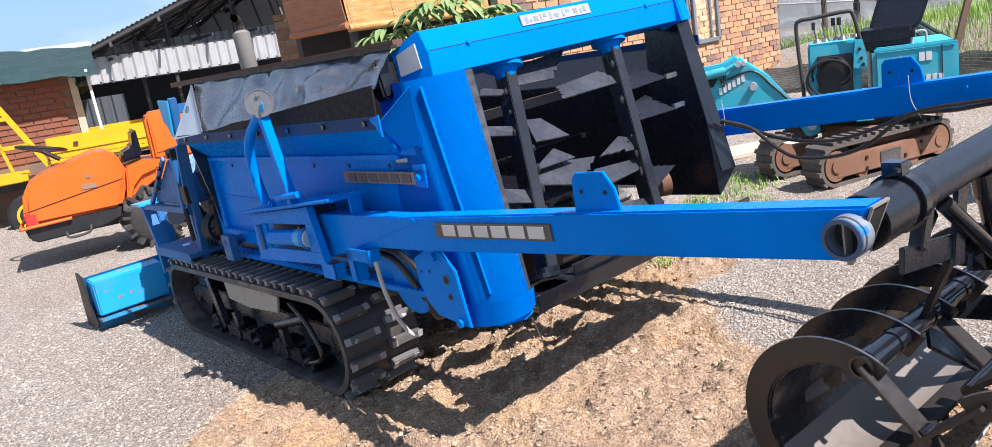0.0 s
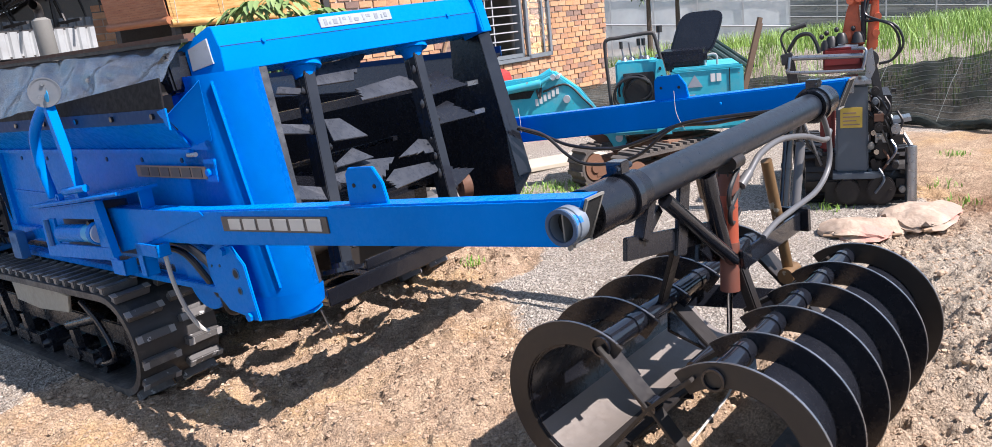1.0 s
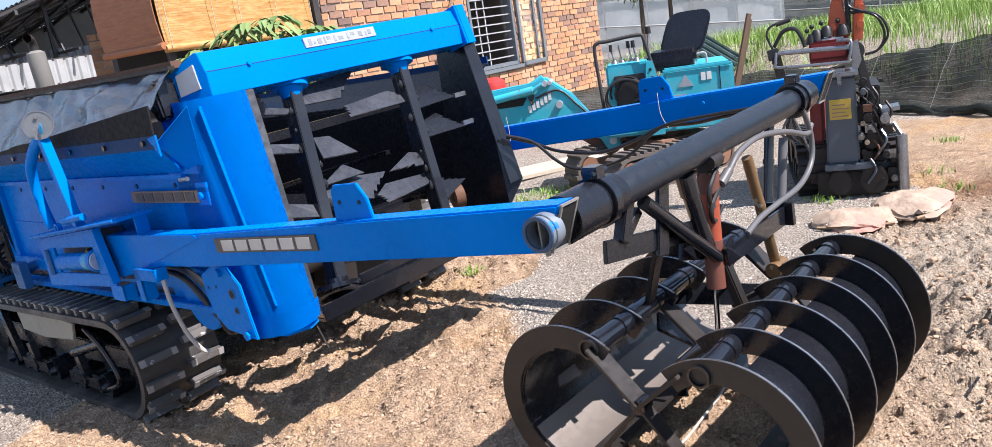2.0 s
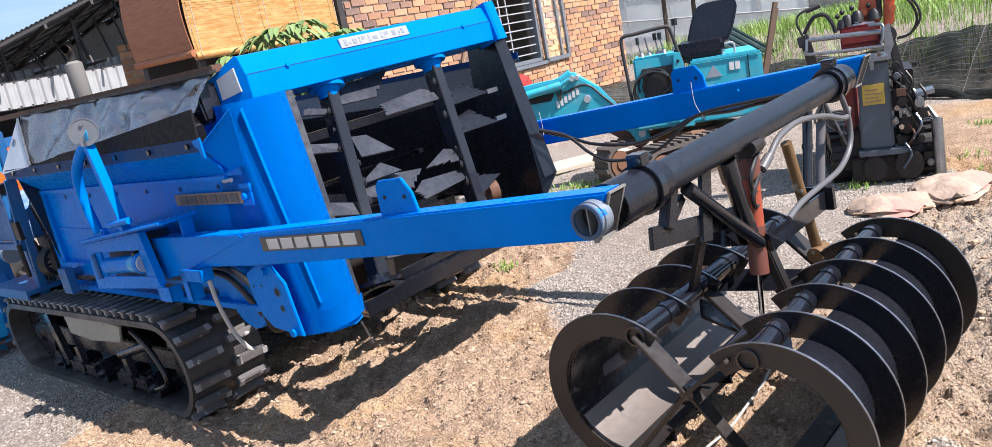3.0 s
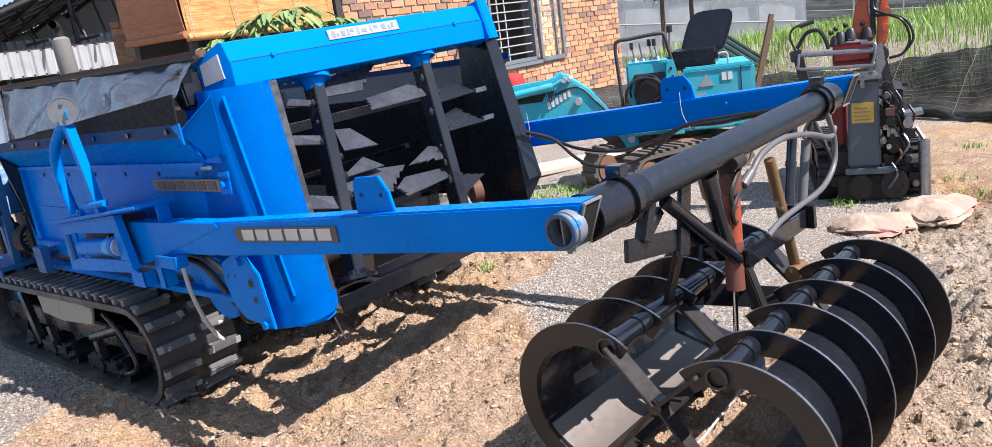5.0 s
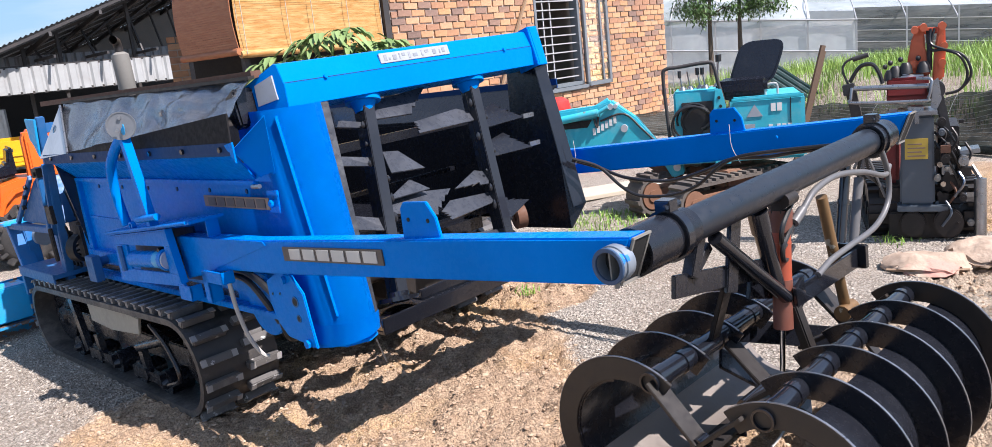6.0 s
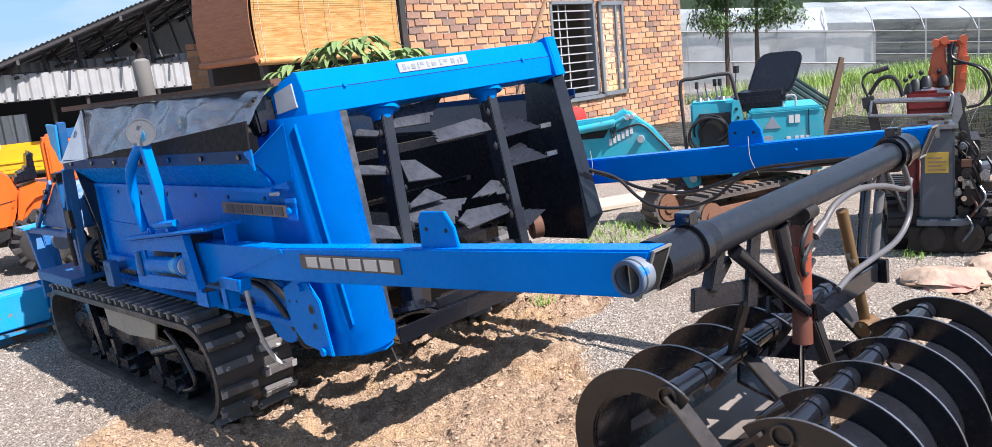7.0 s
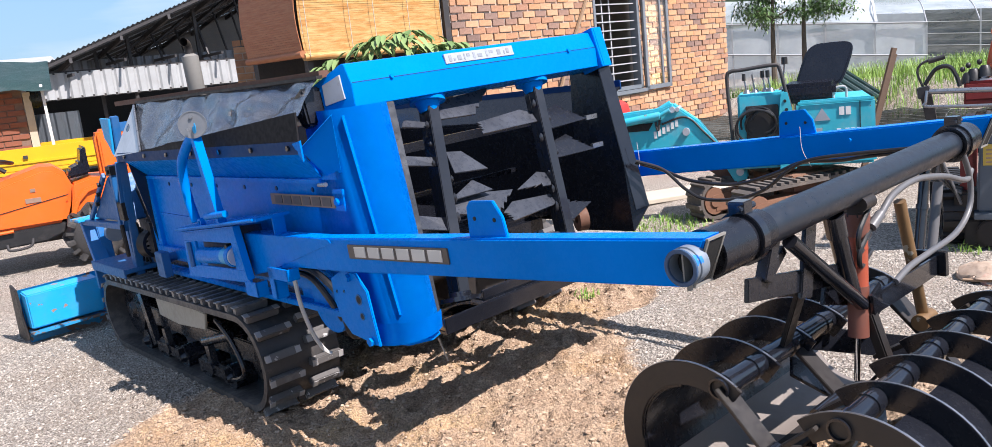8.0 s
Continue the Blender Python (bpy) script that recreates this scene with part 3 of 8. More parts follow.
# hopper: side panels, flares, strips and the dented extension boards
XN, XF = -0.68, mirror_x(-0.68)
for x, s, lab in ((XN, -1, "smooth blue hopper side panel"), (XF, 1, "")):
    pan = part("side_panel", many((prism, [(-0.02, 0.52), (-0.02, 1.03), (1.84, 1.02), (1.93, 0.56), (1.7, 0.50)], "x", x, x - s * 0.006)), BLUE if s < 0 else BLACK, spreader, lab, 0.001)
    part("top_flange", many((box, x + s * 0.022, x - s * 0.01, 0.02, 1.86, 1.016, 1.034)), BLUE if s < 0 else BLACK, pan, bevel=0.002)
    part("lower_rail", many((box, x + s * 0.03, x - s * 0.004, 0.0, 1.86, 0.60, 0.66), (box, x + s * 0.045, x, 0.0, 1.8, 0.52, 0.545)), BLUE, pan, bevel=0.003)
    part("front_stile", many((box, x + s * 0.02, x - s * 0.004, 1.80, 1.90, 0.56, 1.02)), BLUE, pan, bevel=0.003)
    # navy discs put the dark of the panel's bolt dimples into colour
    for k in range(7):
        part("bolt", many((round_bar, [(x + s * 0.004, 0.12 + 0.29 * k, 0.99), (x - s * 0.002, 0.12 + 0.29 * k, 0.99)], 0.009, 10)), NAVY, pan)
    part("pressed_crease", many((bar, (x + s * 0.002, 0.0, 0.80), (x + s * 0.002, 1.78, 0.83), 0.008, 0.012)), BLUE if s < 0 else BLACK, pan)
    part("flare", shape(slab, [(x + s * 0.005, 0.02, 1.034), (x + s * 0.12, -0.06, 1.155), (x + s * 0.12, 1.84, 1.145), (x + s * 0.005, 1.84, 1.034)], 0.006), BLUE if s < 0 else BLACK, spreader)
    st = part("rubber_strip", many((bar, (x + s * 0.124, -0.06, 1.165), (x + s * 0.124, 1.86, 1.150), 0.008, 0.045)), NAVY, spreader, "dark navy clamping strip with bolt heads", 0.001)
    for k in range(7):
        part("bolt", many((round_bar, [(x + s * 0.126, 0.0 + 0.29 * k, 1.165 - 0.002 * k), (x + s * 0.137, 0.0 + 0.29 * k, 1.165 - 0.002 * k)], 0.010, 8)), BLACK_SATIN, st)
    if s > 0:
        continue
    # lower black band, widening to the rear, then the board leaning inwards
    part("lower_board", shape(slab, [(x + s * 0.123, -0.07, 1.18), (x + s * 0.123, 1.62, 1.17), (x + s * 0.116, -0.07, 1.285)], 0.006), BLACK_DULL, spreader)
    bm = bmesh.new()
    nu, nv = 110, 22
    dents = [(0.62, 0.35, 0.07, 0.020), (0.40, 0.62, 0.10, -0.014), (0.85, 0.5, 0.12, 0.016), (1.1, 0.3, 0.10, -0.012), (0.2, 0.35, 0.08, 0.016), (1.35, 0.6, 0.12, 0.012), (0.05, 0.75, 0.05, 0.014), (0.52, 0.2, 0.06, 0.014), (0.30, 0.15, 0.07, -0.012), (0.95, 0.85, 0.07, 0.012),
             (0.47, 0.75, 0.035, 0.012), (0.28, 0.55, 0.03, -0.010), (0.14, 0.6, 0.035, 0.011), (0.70, 0.7, 0.04, -0.010), (1.2, 0.75, 0.05, 0.010), (0.36, 0.35, 0.035, 0.010), (0.78, 0.25, 0.04, 0.011)]
    grid = []
    for i in range(nu + 1):
        u = i / nu
        y = -0.06 + u * 1.90
        lo = Vector((x + s * 0.104, y, 1.272)).lerp(Vector((x + s * 0.118, y, 1.175)), min(1, u * 1.12))
        hi = Vector((x - s * 0.01, min(y, 1.78) + 0.02, 1.385 + 0.025 * u))
        row = []
        for j in range(nv + 1):
            v = j / nv
            p = lo.lerp(hi, v)
            push = 1.5 * (1 - v ** 4) * sum(a * math.exp(-(((y - dy) / r) ** 2 + ((v - dv) * 0.2 / (r * 0.55)) ** 2)) for dy, dv, r, a in dents)
            push += 0.013 * noise.noise((y * 3.2, v * 1.6, s)) + 0.009 * noise.noise((y * 8, v * 3, s + 4))
            row.append(bm.verts.new(p + Vector((-s * push * 0.8, 0, -push * 0.5))))
        grid.append(row)
    for i in range(nu):
        for j in range(nv):
            bm.faces.new((grid[i][j], grid[i + 1][j], grid[i + 1][j + 1], grid[i][j + 1]))
    bmesh.ops.solidify(bm, geom=bm.faces[:], thickness=0.004)
    part("extension_board", bm, DENTED, spreader, "dented dark sheet-metal hopper extension")
    part("board_rim", many((bar, (x - s * 0.012, -0.05, 1.39), (x - s * 0.012, 1.80, 1.413), 0.025, 0.012)), BLACK_WORN, spreader)
    patch = part("patch_plate", shape(slab, [(x + s * 0.008, 1.80, 1.402), (x + s * 0.125, 1.50, 1.175), (x + s * 0.13, 1.90, 1.155)], 0.006), SILVER, spreader, "silver-grey triangular patch plate")
    part("weld_seam", many((round_bar, [(x + s * 0.014, 1.79, 1.40), (x + s * 0.128, 1.50, 1.178)], 0.006, 6)), STEEL, patch)
# inside of the hopper
part("hopper_floor", many((box, XN, XF, 0.36, 1.9, 0.55, 0.58)), BLACK, spreader)
part("front_wall", shape(slab, [(XN, 1.86, 0.56), (XF, 1.86, 0.56), (XF + 0.1, 1.83, 1.15), (XN + 0.25, 1.80, 1.15), (XN, 1.78, 1.40), (XN - 0.1, 1.83, 1.16)], 0.008), BLACK_SATIN, spreader)
part("inner_lining", many((box, XN + 0.012, XN + 0.018, 0.0, 1.84, 0.58, 1.02), (box, XF - 0.018, XF - 0.012, 0.0, 1.84, 0.58, 1.02)), BLACK, spreader)
part("rusty_rim_bar", many((bar, (XN + 0.05, -0.02, 1.40), (XN + 0.05, 2.22, 1.425), 0.04, 0.025)), RUST, spreader, "rusty angle iron along the rim")
# push board inside, low in front of the beaters
part("cross_bar", many((box, XN + 0.05, XF - 0.05, 0.35, 0.38, 1.02, 1.06), (box, XN + 0.05, XF - 0.05, 0.55, 0.58, 0.78, 0.8)), BLACK, spreader)

# rear housing: column-shaped cheeks
def cheek(s):
    """Curved blue cheek between side panel and rear opening; s is -1 near, 1 far."""
    bm = bmesh.new()
    prof = [(-0.680, 0.10), (-0.682, 0.0), (-0.690, -0.045), (-0.68, -0.085), (-0.65, -0.125), (-0.61, -0.165), (-0.565, -0.18), (-0.53, -0.155)]
    if s < 0:
        rows = []
        for k in range(9):
            z = 0.49 + (1.275 - 0.49) * k / 8
            sh = lean_y(z, 0.0)
            f = (1.28 - z) / 0.8
            rows.append([bm.verts.new((px - 0.02 * f + 0.05 * (1 - f) * max(0, (px + 0.70) / 0.17), py + sh * min(1, max(0, (0.12 - py) / 0.2)), z)) for px, py in prof])
        for a, b in zip(rows, rows[1:]):
            for i in range(len(prof) - 1):
                bm.faces.new((a[i], a[i + 1], b[i + 1], b[i]))
        bmesh.ops.solidify(bm, geom=bm.faces[:], thickness=0.006)
    return bm


part("cheek", cheek(-1), BLUE, spreader, "curved blue housing cheek beside the beaters")
# ribs on the near cheek
part("rib", shape(slab, [(-0.645, -0.125, 1.25), (-0.66, -0.14, 1.25), (-0.678, -0.315, 0.56), (-0.66, -0.30, 0.55)], 0.006), BLUE, spreader, bevel=0.001)
part("upper_gusset", shape(slab, [(-0.69, 0.12, 1.03), (-0.69, -0.10, 1.03), (-0.665, -0.08, 1.26), (-0.665, 0.02, 1.26)], 0.006), BLUE, spreader)
part("flare_end", shape(slab, [(-0.685, -0.02, 1.04), (-0.80, -0.06, 1.16), (-0.795, -0.10, 1.18), (-0.70, -0.14, 1.26), (-0.69, -0.12, 1.06)], 0.006), BLUE, spreader)
part("corner_clip", shape(slab, [(-0.806, -0.03, 1.18), (-0.808, -0.09, 1.19), (-0.803, -0.082, 1.118)], 0.006), BLUE, spreader)
# black edge strips of the opening
part("edge_strip", shape(slab, [(-0.485, lean_y(1.27), 1.27), (-0.445, lean_y(1.27) - 0.005, 1.27), (-0.53, lean_y(0.52) - 0.005, 0.52), (-0.575, lean_y(0.52), 0.52)], 0.014), EDGE_BLACK, spreader, "black rubbed edge strip", 0.003)
far_side = part("far_side_wall", shape(slab, [(0.76, 0.10, 1.27), (0.755, lean_y(1.27), 1.27), (0.725, lean_y(0.63), 0.63), (0.67, lean_y(0.52) + 0.08, 0.52), (0.70, 0.10, 0.50)], 0.008), BLACK, spreader, "black inner side wall of the beater housing")
part("edge_flange", shape(slab, [(0.757, lean_y(1.275), 1.275), (0.707, lean_y(1.275) + 0.025, 1.275), (0.665, lean_y(0.62) + 0.03, 0.62), (0.725, lean_y(0.63), 0.63)], 0.01), BLACK_SATIN, far_side, "black edge flange with dented rim", 0.002)
part("outer_skin", shape(slab, [(0.79, 0.06, 1.27), (0.775, lean_y(1.27) + 0.02, 1.27), (0.745, lean_y(0.66) + 0.03, 0.66), (0.72, 0.12, 0.52)], 0.008), BLUE, spreader)

BAR_FADED = painted("faded_grey_ink", (0.2, 0.22, 0.25), 0.5, (0.6, 0.61, 0.63), 0.9)
# top beam, leaning with the opening
TOP = Matrix.Translation((0, -0.115, 1.345)) @ Matrix.Rotation(-math.atan(LEAN), 4, "X")
beam_bm = bmesh.new()
prism(beam_bm, [(0.004, -0.075), (-0.012, 0.005), (-0.010, 0.012), (0.0, 0.078), (0.012, 0.085), (0.16, 0.055), (0.17, -0.06)], "x", -0.592, 0.745)
for v in beam_bm.verts:
    if v.co.x < -0.58:
        v.co.x -= 0.36 * max(0.0, v.co.y)
bmesh.ops.transform(beam_bm, matrix=TOP, verts=beam_bm.verts)
beam = part("top_beam", beam_bm, BLUE, spreader, "bright blue folded top beam over the beaters", 0.0015, 5)
bm = bmesh.new()
prism(bm, [(0.03, -0.035), (0.026, 0.05), (0.105, 0.042), (0.115, -0.03)], "x", -0.599, -0.593)
for v in bm.verts:
    v.co.x -= 0.36 * max(0.0, v.co.y)
bmesh.ops.transform(bm, matrix=TOP, verts=bm.verts)
part("end_cap", bm, PLATE_WORN, beam, "scuffed silver patch on the end cap")
# thin navy bar draws the fold's dark crease on the beam face
bm = bmesh.new()
box(bm, -0.588, 0.742, -0.0125, -0.0095, 0.006, 0.0095)
bmesh.ops.transform(bm, matrix=TOP, verts=bm.verts)
part("fold_line", bm, NAVY, beam)
bm = bmesh.new()
prism(bm, [(0.135, -0.085), (0.125, 0.05), (0.20, 0.035), (0.215, -0.02), (0.19, -0.085)], "x", -0.715, -0.60)
bmesh.ops.transform(bm, matrix=TOP, verts=bm.verts)
part("hood_corner", bm, BLACK, beam, bevel=0.008)
bm = bmesh.new()
prism(bm, [(-0.02, -0.085), (-0.022, 0.095), (0.10, 0.095), (0.10, -0.085)], "x", 0.70, 0.712)
prism(bm, [(-0.02, -0.085), (-0.022, 0.095), (-0.012, 0.095), (-0.01, -0.085)], "x", 0.712, 0.765)
bmesh.ops.transform(bm, matrix=TOP, verts=bm.verts)
part("end_flange", bm, BLUE, beam, bevel=0.002)
bm = bmesh.new()
box(bm, -0.155, 0.205, -0.012, -0.004, 0.026, 0.066)
bmesh.ops.transform(bm, matrix=TOP, verts=bm.verts)
beam_plate = part("maker_plate", bm, PLATE_WORN, beam, "worn whitish plate with rubbed-off lettering", 0.001)
for at_x, w, lo, hi in ((-0.135, 0.014, 0.034, 0.058), (-0.112, 0.008, 0.036, 0.046), (-0.092, 0.02, 0.035, 0.054), (-0.06, 0.006, 0.034, 0.058), (-0.045, 0.016, 0.045, 0.057), (-0.012, 0.01, 0.034, 0.058),
                       (0.012, 0.022, 0.037, 0.05), (0.055, 0.008, 0.035, 0.058), (0.074, 0.02, 0.046, 0.057), (0.115, 0.018, 0.036, 0.056), (0.15, 0.006, 0.034, 0.05), (0.166, 0.015, 0.038, 0.057)):
    bm = bmesh.new()
    box(bm, at_x, at_x + w, -0.0132, -0.012, lo, hi)
    bmesh.ops.transform(bm, matrix=TOP, verts=bm.verts)
    part("letter_bar", bm, BAR_FADED, beam_plate)
for x in (-0.42, 0.52):
    bm = shape(round_bar, [(x, -0.02, 0.01), (x, -0.004, 0.01)], 0.008, 8)
    bmesh.ops.transform(bm, matrix=TOP, verts=bm.verts)
    part("bolt", bm, BLUE, beam)
# lower pan of the near cheek and holed plate
pan = part("lower_pan", shape(slab, [(-0.715, -0.24, 0.465), (-0.70, -0.37, 0.47), (-0.63, -0.415, 0.475), (-0.585, -0.40, 0.48), (-0.585, -0.30, 0.48), (-0.65, -0.24, 0.47)], 0.01), BLUE, spreader)
bm = bmesh.new()
lip = [(q.x, q.y) for q in curve_pts([(-0.74, -0.22, 0), (-0.735, -0.30, 0), (-0.715, -0.37, 0), (-0.675, -0.415, 0), (-0.625, -0.43, 0), (-0.585, -0.42, 0)], 4)]
ra = [bm.verts.new((x, y, 0.455 + 0.0025 * i)) for i, (x, y) in enumerate(lip)]
rb = [bm.verts.new((x + 0.01, y + 0.005, 0.535 + 0.0015 * i)) for i, (x, y) in enumerate(lip)]
for i in range(len(lip) - 1):
    bm.faces.new((ra[i], ra[i + 1], rb[i + 1], rb[i]))
bmesh.ops.solidify(bm, geom=bm.faces[:], thickness=0.007)
part("curved_lip", bm, BLUE, spreader, "curved blue bottom lip")
hp = part("pivot_plate", shape(prism, [(-0.03, 0.685), (-0.12, 0.725), (-0.20, 0.72), (-0.258, 0.66), (-0.272, 0.55), (-0.285, 0.465), (-0.11, 0.485), (-0.06, 0.53), (-0.03, 0.60)], "x", -0.758, -0.748), BLUE, spreader, "blue pivot plate with two round holes", 0.003)
for y, z, r in ((-0.20, 0.625, 0.020), (-0.205, 0.565, 0.014), (-0.06, 0.64, 0.006), (-0.11, 0.645, 0.006)):
    part("hole_rim", many((pipe_ring, (-0.760, y, z), (-0.757, y, z), r, r * 0.72, 16)), BLUE_DUSTY, hp)
    part("hole", many((round_bar, [(-0.7595, y, z), (-0.757, y, z)], r * 0.72, 14)), DARK_GAP, hp)
for y, z in ((-0.155, 0.70), (-0.24, 0.48)):
    part("bolt", many((round_bar, [(-0.772, y, z), (-0.757, y, z)], 0.016, 6)), BLUE, hp)
# bottom sill across the opening
part("bottom_sill", many((box, -0.56, 0.66, -0.40, -0.28, 0.46, 0.475), (box, -0.56, 0.66, -0.405, -0.393, 0.46, 0.52)), BLACK_SATIN, spreader, "black bottom sill of the opening", 0.003)
part("beater_floor", many((box, -0.50, 0.66, -0.28, -0.17, 0.46, 0.472), (box, -0.50, 0.66, 0.32, 0.36, 0.50, 0.56)), BLACK, spreader, "black cross members under the beaters")
part("scraper_channel", many((box, -0.36, -0.05, -0.385, -0.37, 0.525, 0.56), (box, -0.36, -0.05, -0.385, -0.315, 0.52, 0.527)), BLACK_SATIN, spreader, bevel=0.003)
part("dropped_wire", many((round_bar, [(-0.61, -0.42, 0.47), (-0.585, -0.42, 0.38)], 0.003, 5)), STEEL, spreader)

# beaters: shaft, paddles, hub, foot disc
def paddle(corners, notched=-1, teeth=4, t=0.008):
    """A flat blade; the edge that starts at corner number notched is sawn into steps."""
    c = [Vector(q) for q in corners]
    mid = sum(c, Vector()) / len(c)
    pts = []
    for i, p in enumerate(c):
        pts.append(p)
        if i == notched:
            q = c[(i + 1) % len(c)]
            for k in range(1, teeth):
                e = p.lerp(q, k / teeth)
                pts += [e, e + (mid - e).normalized() * 0.016 + (p - q) * 0.02]
    return shape(slab, pts, t)


def beater(xt, xb, blades):
    top, low = Vector((xt, lean_y(1.25) + 0.09, 1.25)), Vector((xb, lean_y(0.50) + 0.09, 0.50))
    bt = part("beater", many((bar, top, low, 0.072, 0.05, (1, 0, 0)), (round_bar, [top, low], 0.026, 12)), BLACK_LUMPY, spreader, "black vertical beater shaft", 0.003)
    ax = (low - top).normalized()
    part("beater_hub", many((round_bar, [top - ax * 0.012, top + ax * 0.012], 0.07, 24), (round_bar, [top + ax * 0.012, top + ax * 0.05], [0.05, 0.035], 18)), BLUE, bt, "blue bearing hub")
    part("foot_disc", many((round_bar, [low - ax * 0.02, low - ax * 0.004], 0.085, 24), (round_bar, [low - ax * 0.04, low - ax * 0.02], 0.045, 18)), BLACK_SATIN, bt)
    rw = random.Random(int(1000 * xt) + 500)
    for k in range(9):
        q = top.lerp(low, 0.12 + 0.095 * k) + Vector((rw.choice((-0.036, 0.036)), -0.024, 0))
        part("weld_bead", many((ball, q, rw.uniform(0.007, 0.013), 1, (1.0, 0.7, rw.uniform(1.0, 2.2)))), BLACK_LUMPY, bt)
    # blades that show their shaded faces (notched 1) get the darker BLACK
    for corners, notched in blades:
        part("paddle", paddle(corners, notched), BLACK if notched == 1 else PADDLE, bt, bevel=0.001)
    return bt


# paler, cooler black: sun and sky sheen on the lit blades is in the colour
PADDLE = painted("lit_black_blade", (0.045, 0.05, 0.062), 0.28, (0.14, 0.15, 0.175), 0.6, metal=0.3, relief=0.6)
beater(-0.226, -0.364, [([(-0.269, -0.10, 1.171), (-0.184, -0.045, 1.233), (0.118, -0.025, 1.255), (-0.037, -0.107, 1.163)], 2),
                        ([(-0.198, -0.084, 1.04), (-0.128, -0.093, 1.031), (-0.064, -0.165, 0.95), (-0.225, -0.155, 0.962)], -1),
                        ([(-0.25, -0.162, 0.876), (-0.121, -0.126, 0.915), (-0.06, -0.172, 0.865), (-0.25, -0.172, 0.866)], -1),
                        ([(-0.30, -0.17, 0.821), (-0.198, -0.125, 0.872), (0.06, -0.154, 0.839), (-0.081, -0.221, 0.765)], 2),
                        ([(-0.379, -0.078, 1.166), (-0.352, -0.057, 1.189), (-0.24, -0.083, 1.161), (-0.25, -0.101, 1.141)], -1),
                        ([(-0.43, -0.13, 1.03), (-0.40, -0.10, 1.06), (-0.26, -0.12, 1.03), (-0.28, -0.14, 1.00)], -1),
                        ([(-0.46, -0.19, 0.80), (-0.42, -0.15, 0.84), (-0.29, -0.18, 0.80), (-0.31, -0.21, 0.76)], -1),
                        ([(-0.33, -0.25, 0.585), (-0.29, -0.20, 0.63), (-0.05, -0.22, 0.60), (-0.12, -0.27, 0.55)], 2)])
beater(0.34, 0.246, [([(-0.016, -0.079, 1.127), (0.241, -0.064, 1.143), (0.31, -0.082, 1.116), (0.30, -0.11, 1.083), (-0.024, -0.119, 1.082)], 4),
                     ([(0.306, -0.087, 1.099), (0.47, -0.056, 1.133), (0.589, -0.128, 1.05), (0.30, -0.137, 1.043)], 1),
                     ([(0.292, -0.117, 0.971), (0.47, -0.094, 1.0), (0.573, -0.17, 0.917), (0.295, -0.163, 0.92)], 1),
                     ([(0.067, -0.171, 0.835), (0.227, -0.132, 0.879), (0.29, -0.15, 0.86), (0.25, -0.186, 0.818)], 3),
                     ([(-0.031, -0.182, 0.763), (0.045, -0.156, 0.791), (0.28, -0.169, 0.777), (0.26, -0.203, 0.739), (-0.009, -0.214, 0.727)], 4),
                     ([(0.27, -0.20, 0.70), (0.33, -0.16, 0.74), (0.47, -0.20, 0.70), (0.30, -0.24, 0.66)], 1),
                     ([(0.05, -0.24, 0.60), (0.10, -0.20, 0.64), (0.26, -0.21, 0.62), (0.25, -0.25, 0.58)], -1)])
for z, x0, dx in ((1.045, 0.58, 0.072), (0.92, 0.565, 0.07)):
    part("paddle_tip", many((box, x0, x0 + dx, lean_y(z) + 0.07, lean_y(z) + 0.085, z, z + 0.02)), STEEL, spreader, "bare steel blade tip", 0.001)
part("drive_bearing", many((pipe_ring, (0.52, -0.05, 0.60), (0.56, -0.07, 0.60), 0.055, 0.02, 20)), RUST, spreader)

# loader arms with cross pipe
def arm(x0, x1, s):
    a = part("loader_arm", many((prism, [(-1.665, 0.953), (-1.62, 0.845), (-0.2, 0.74), (0.12, 0.725), (0.46, 0.665), (0.50, 0.69), (0.50, 0.832), (-0.10, 0.850)], "x", x0, x1)), BLUE, spreader,
             "straight blue box-section loader arm", 0.005)
    part("root_plate", shape(prism, [(-0.16, 0.852), (-0.18, 0.838), (0.30, 0.70), (0.47, 0.662), (0.50, 0.832)], "x", x0 - 0.004 if s < 0 else x1, x0 if s < 0 else x1 + 0.004), BLUE, a, bevel=0.001)
    part("tube_mouth", many((prism, [(-1.669, 0.944), (-1.630, 0.854), (-1.620, 0.854), (-1.658, 0.944)], "x", x0 + 0.007, x1 - 0.007)), DARK_GAP, a)
    for mouth_side in ((bar, (x0 + 0.004, -1.670, 0.948), (x0 + 0.004, -1.628, 0.848), 0.005, 0.006, (1, 0, 0)), (bar, (x1 - 0.004, -1.670, 0.948), (x1 - 0.004, -1.628, 0.848), 0.005, 0.006, (1, 0, 0)),
                       (bar, (x0, -1.670, 0.950), (x1, -1.670, 0.950), 0.006, 0.005), (bar, (x0, -1.628, 0.848), (x1, -1.628, 0.848), 0.008, 0.005)):
        part("mouth_rim", many(mouth_side), MUFFLER, a)
    part("stop_plate", shape(prism, [(-0.895, 0.885), (-0.90, 0.985), (-0.915, 1.002), (-1.01, 1.006), (-1.04, 0.965), (-1.055, 0.89)], "x", x0 + 0.02, x0 + 0.03), BLUE, a, "blue stop plate with two bolt holes", 0.002)
    for y in (-0.93, -1.01):
        part("bolt_hole", many((round_bar, [(x0 + 0.018, y, 0.955), (x0 + 0.032, y, 0.955)], 0.006, 8)), DARK_GAP, a)
    return a


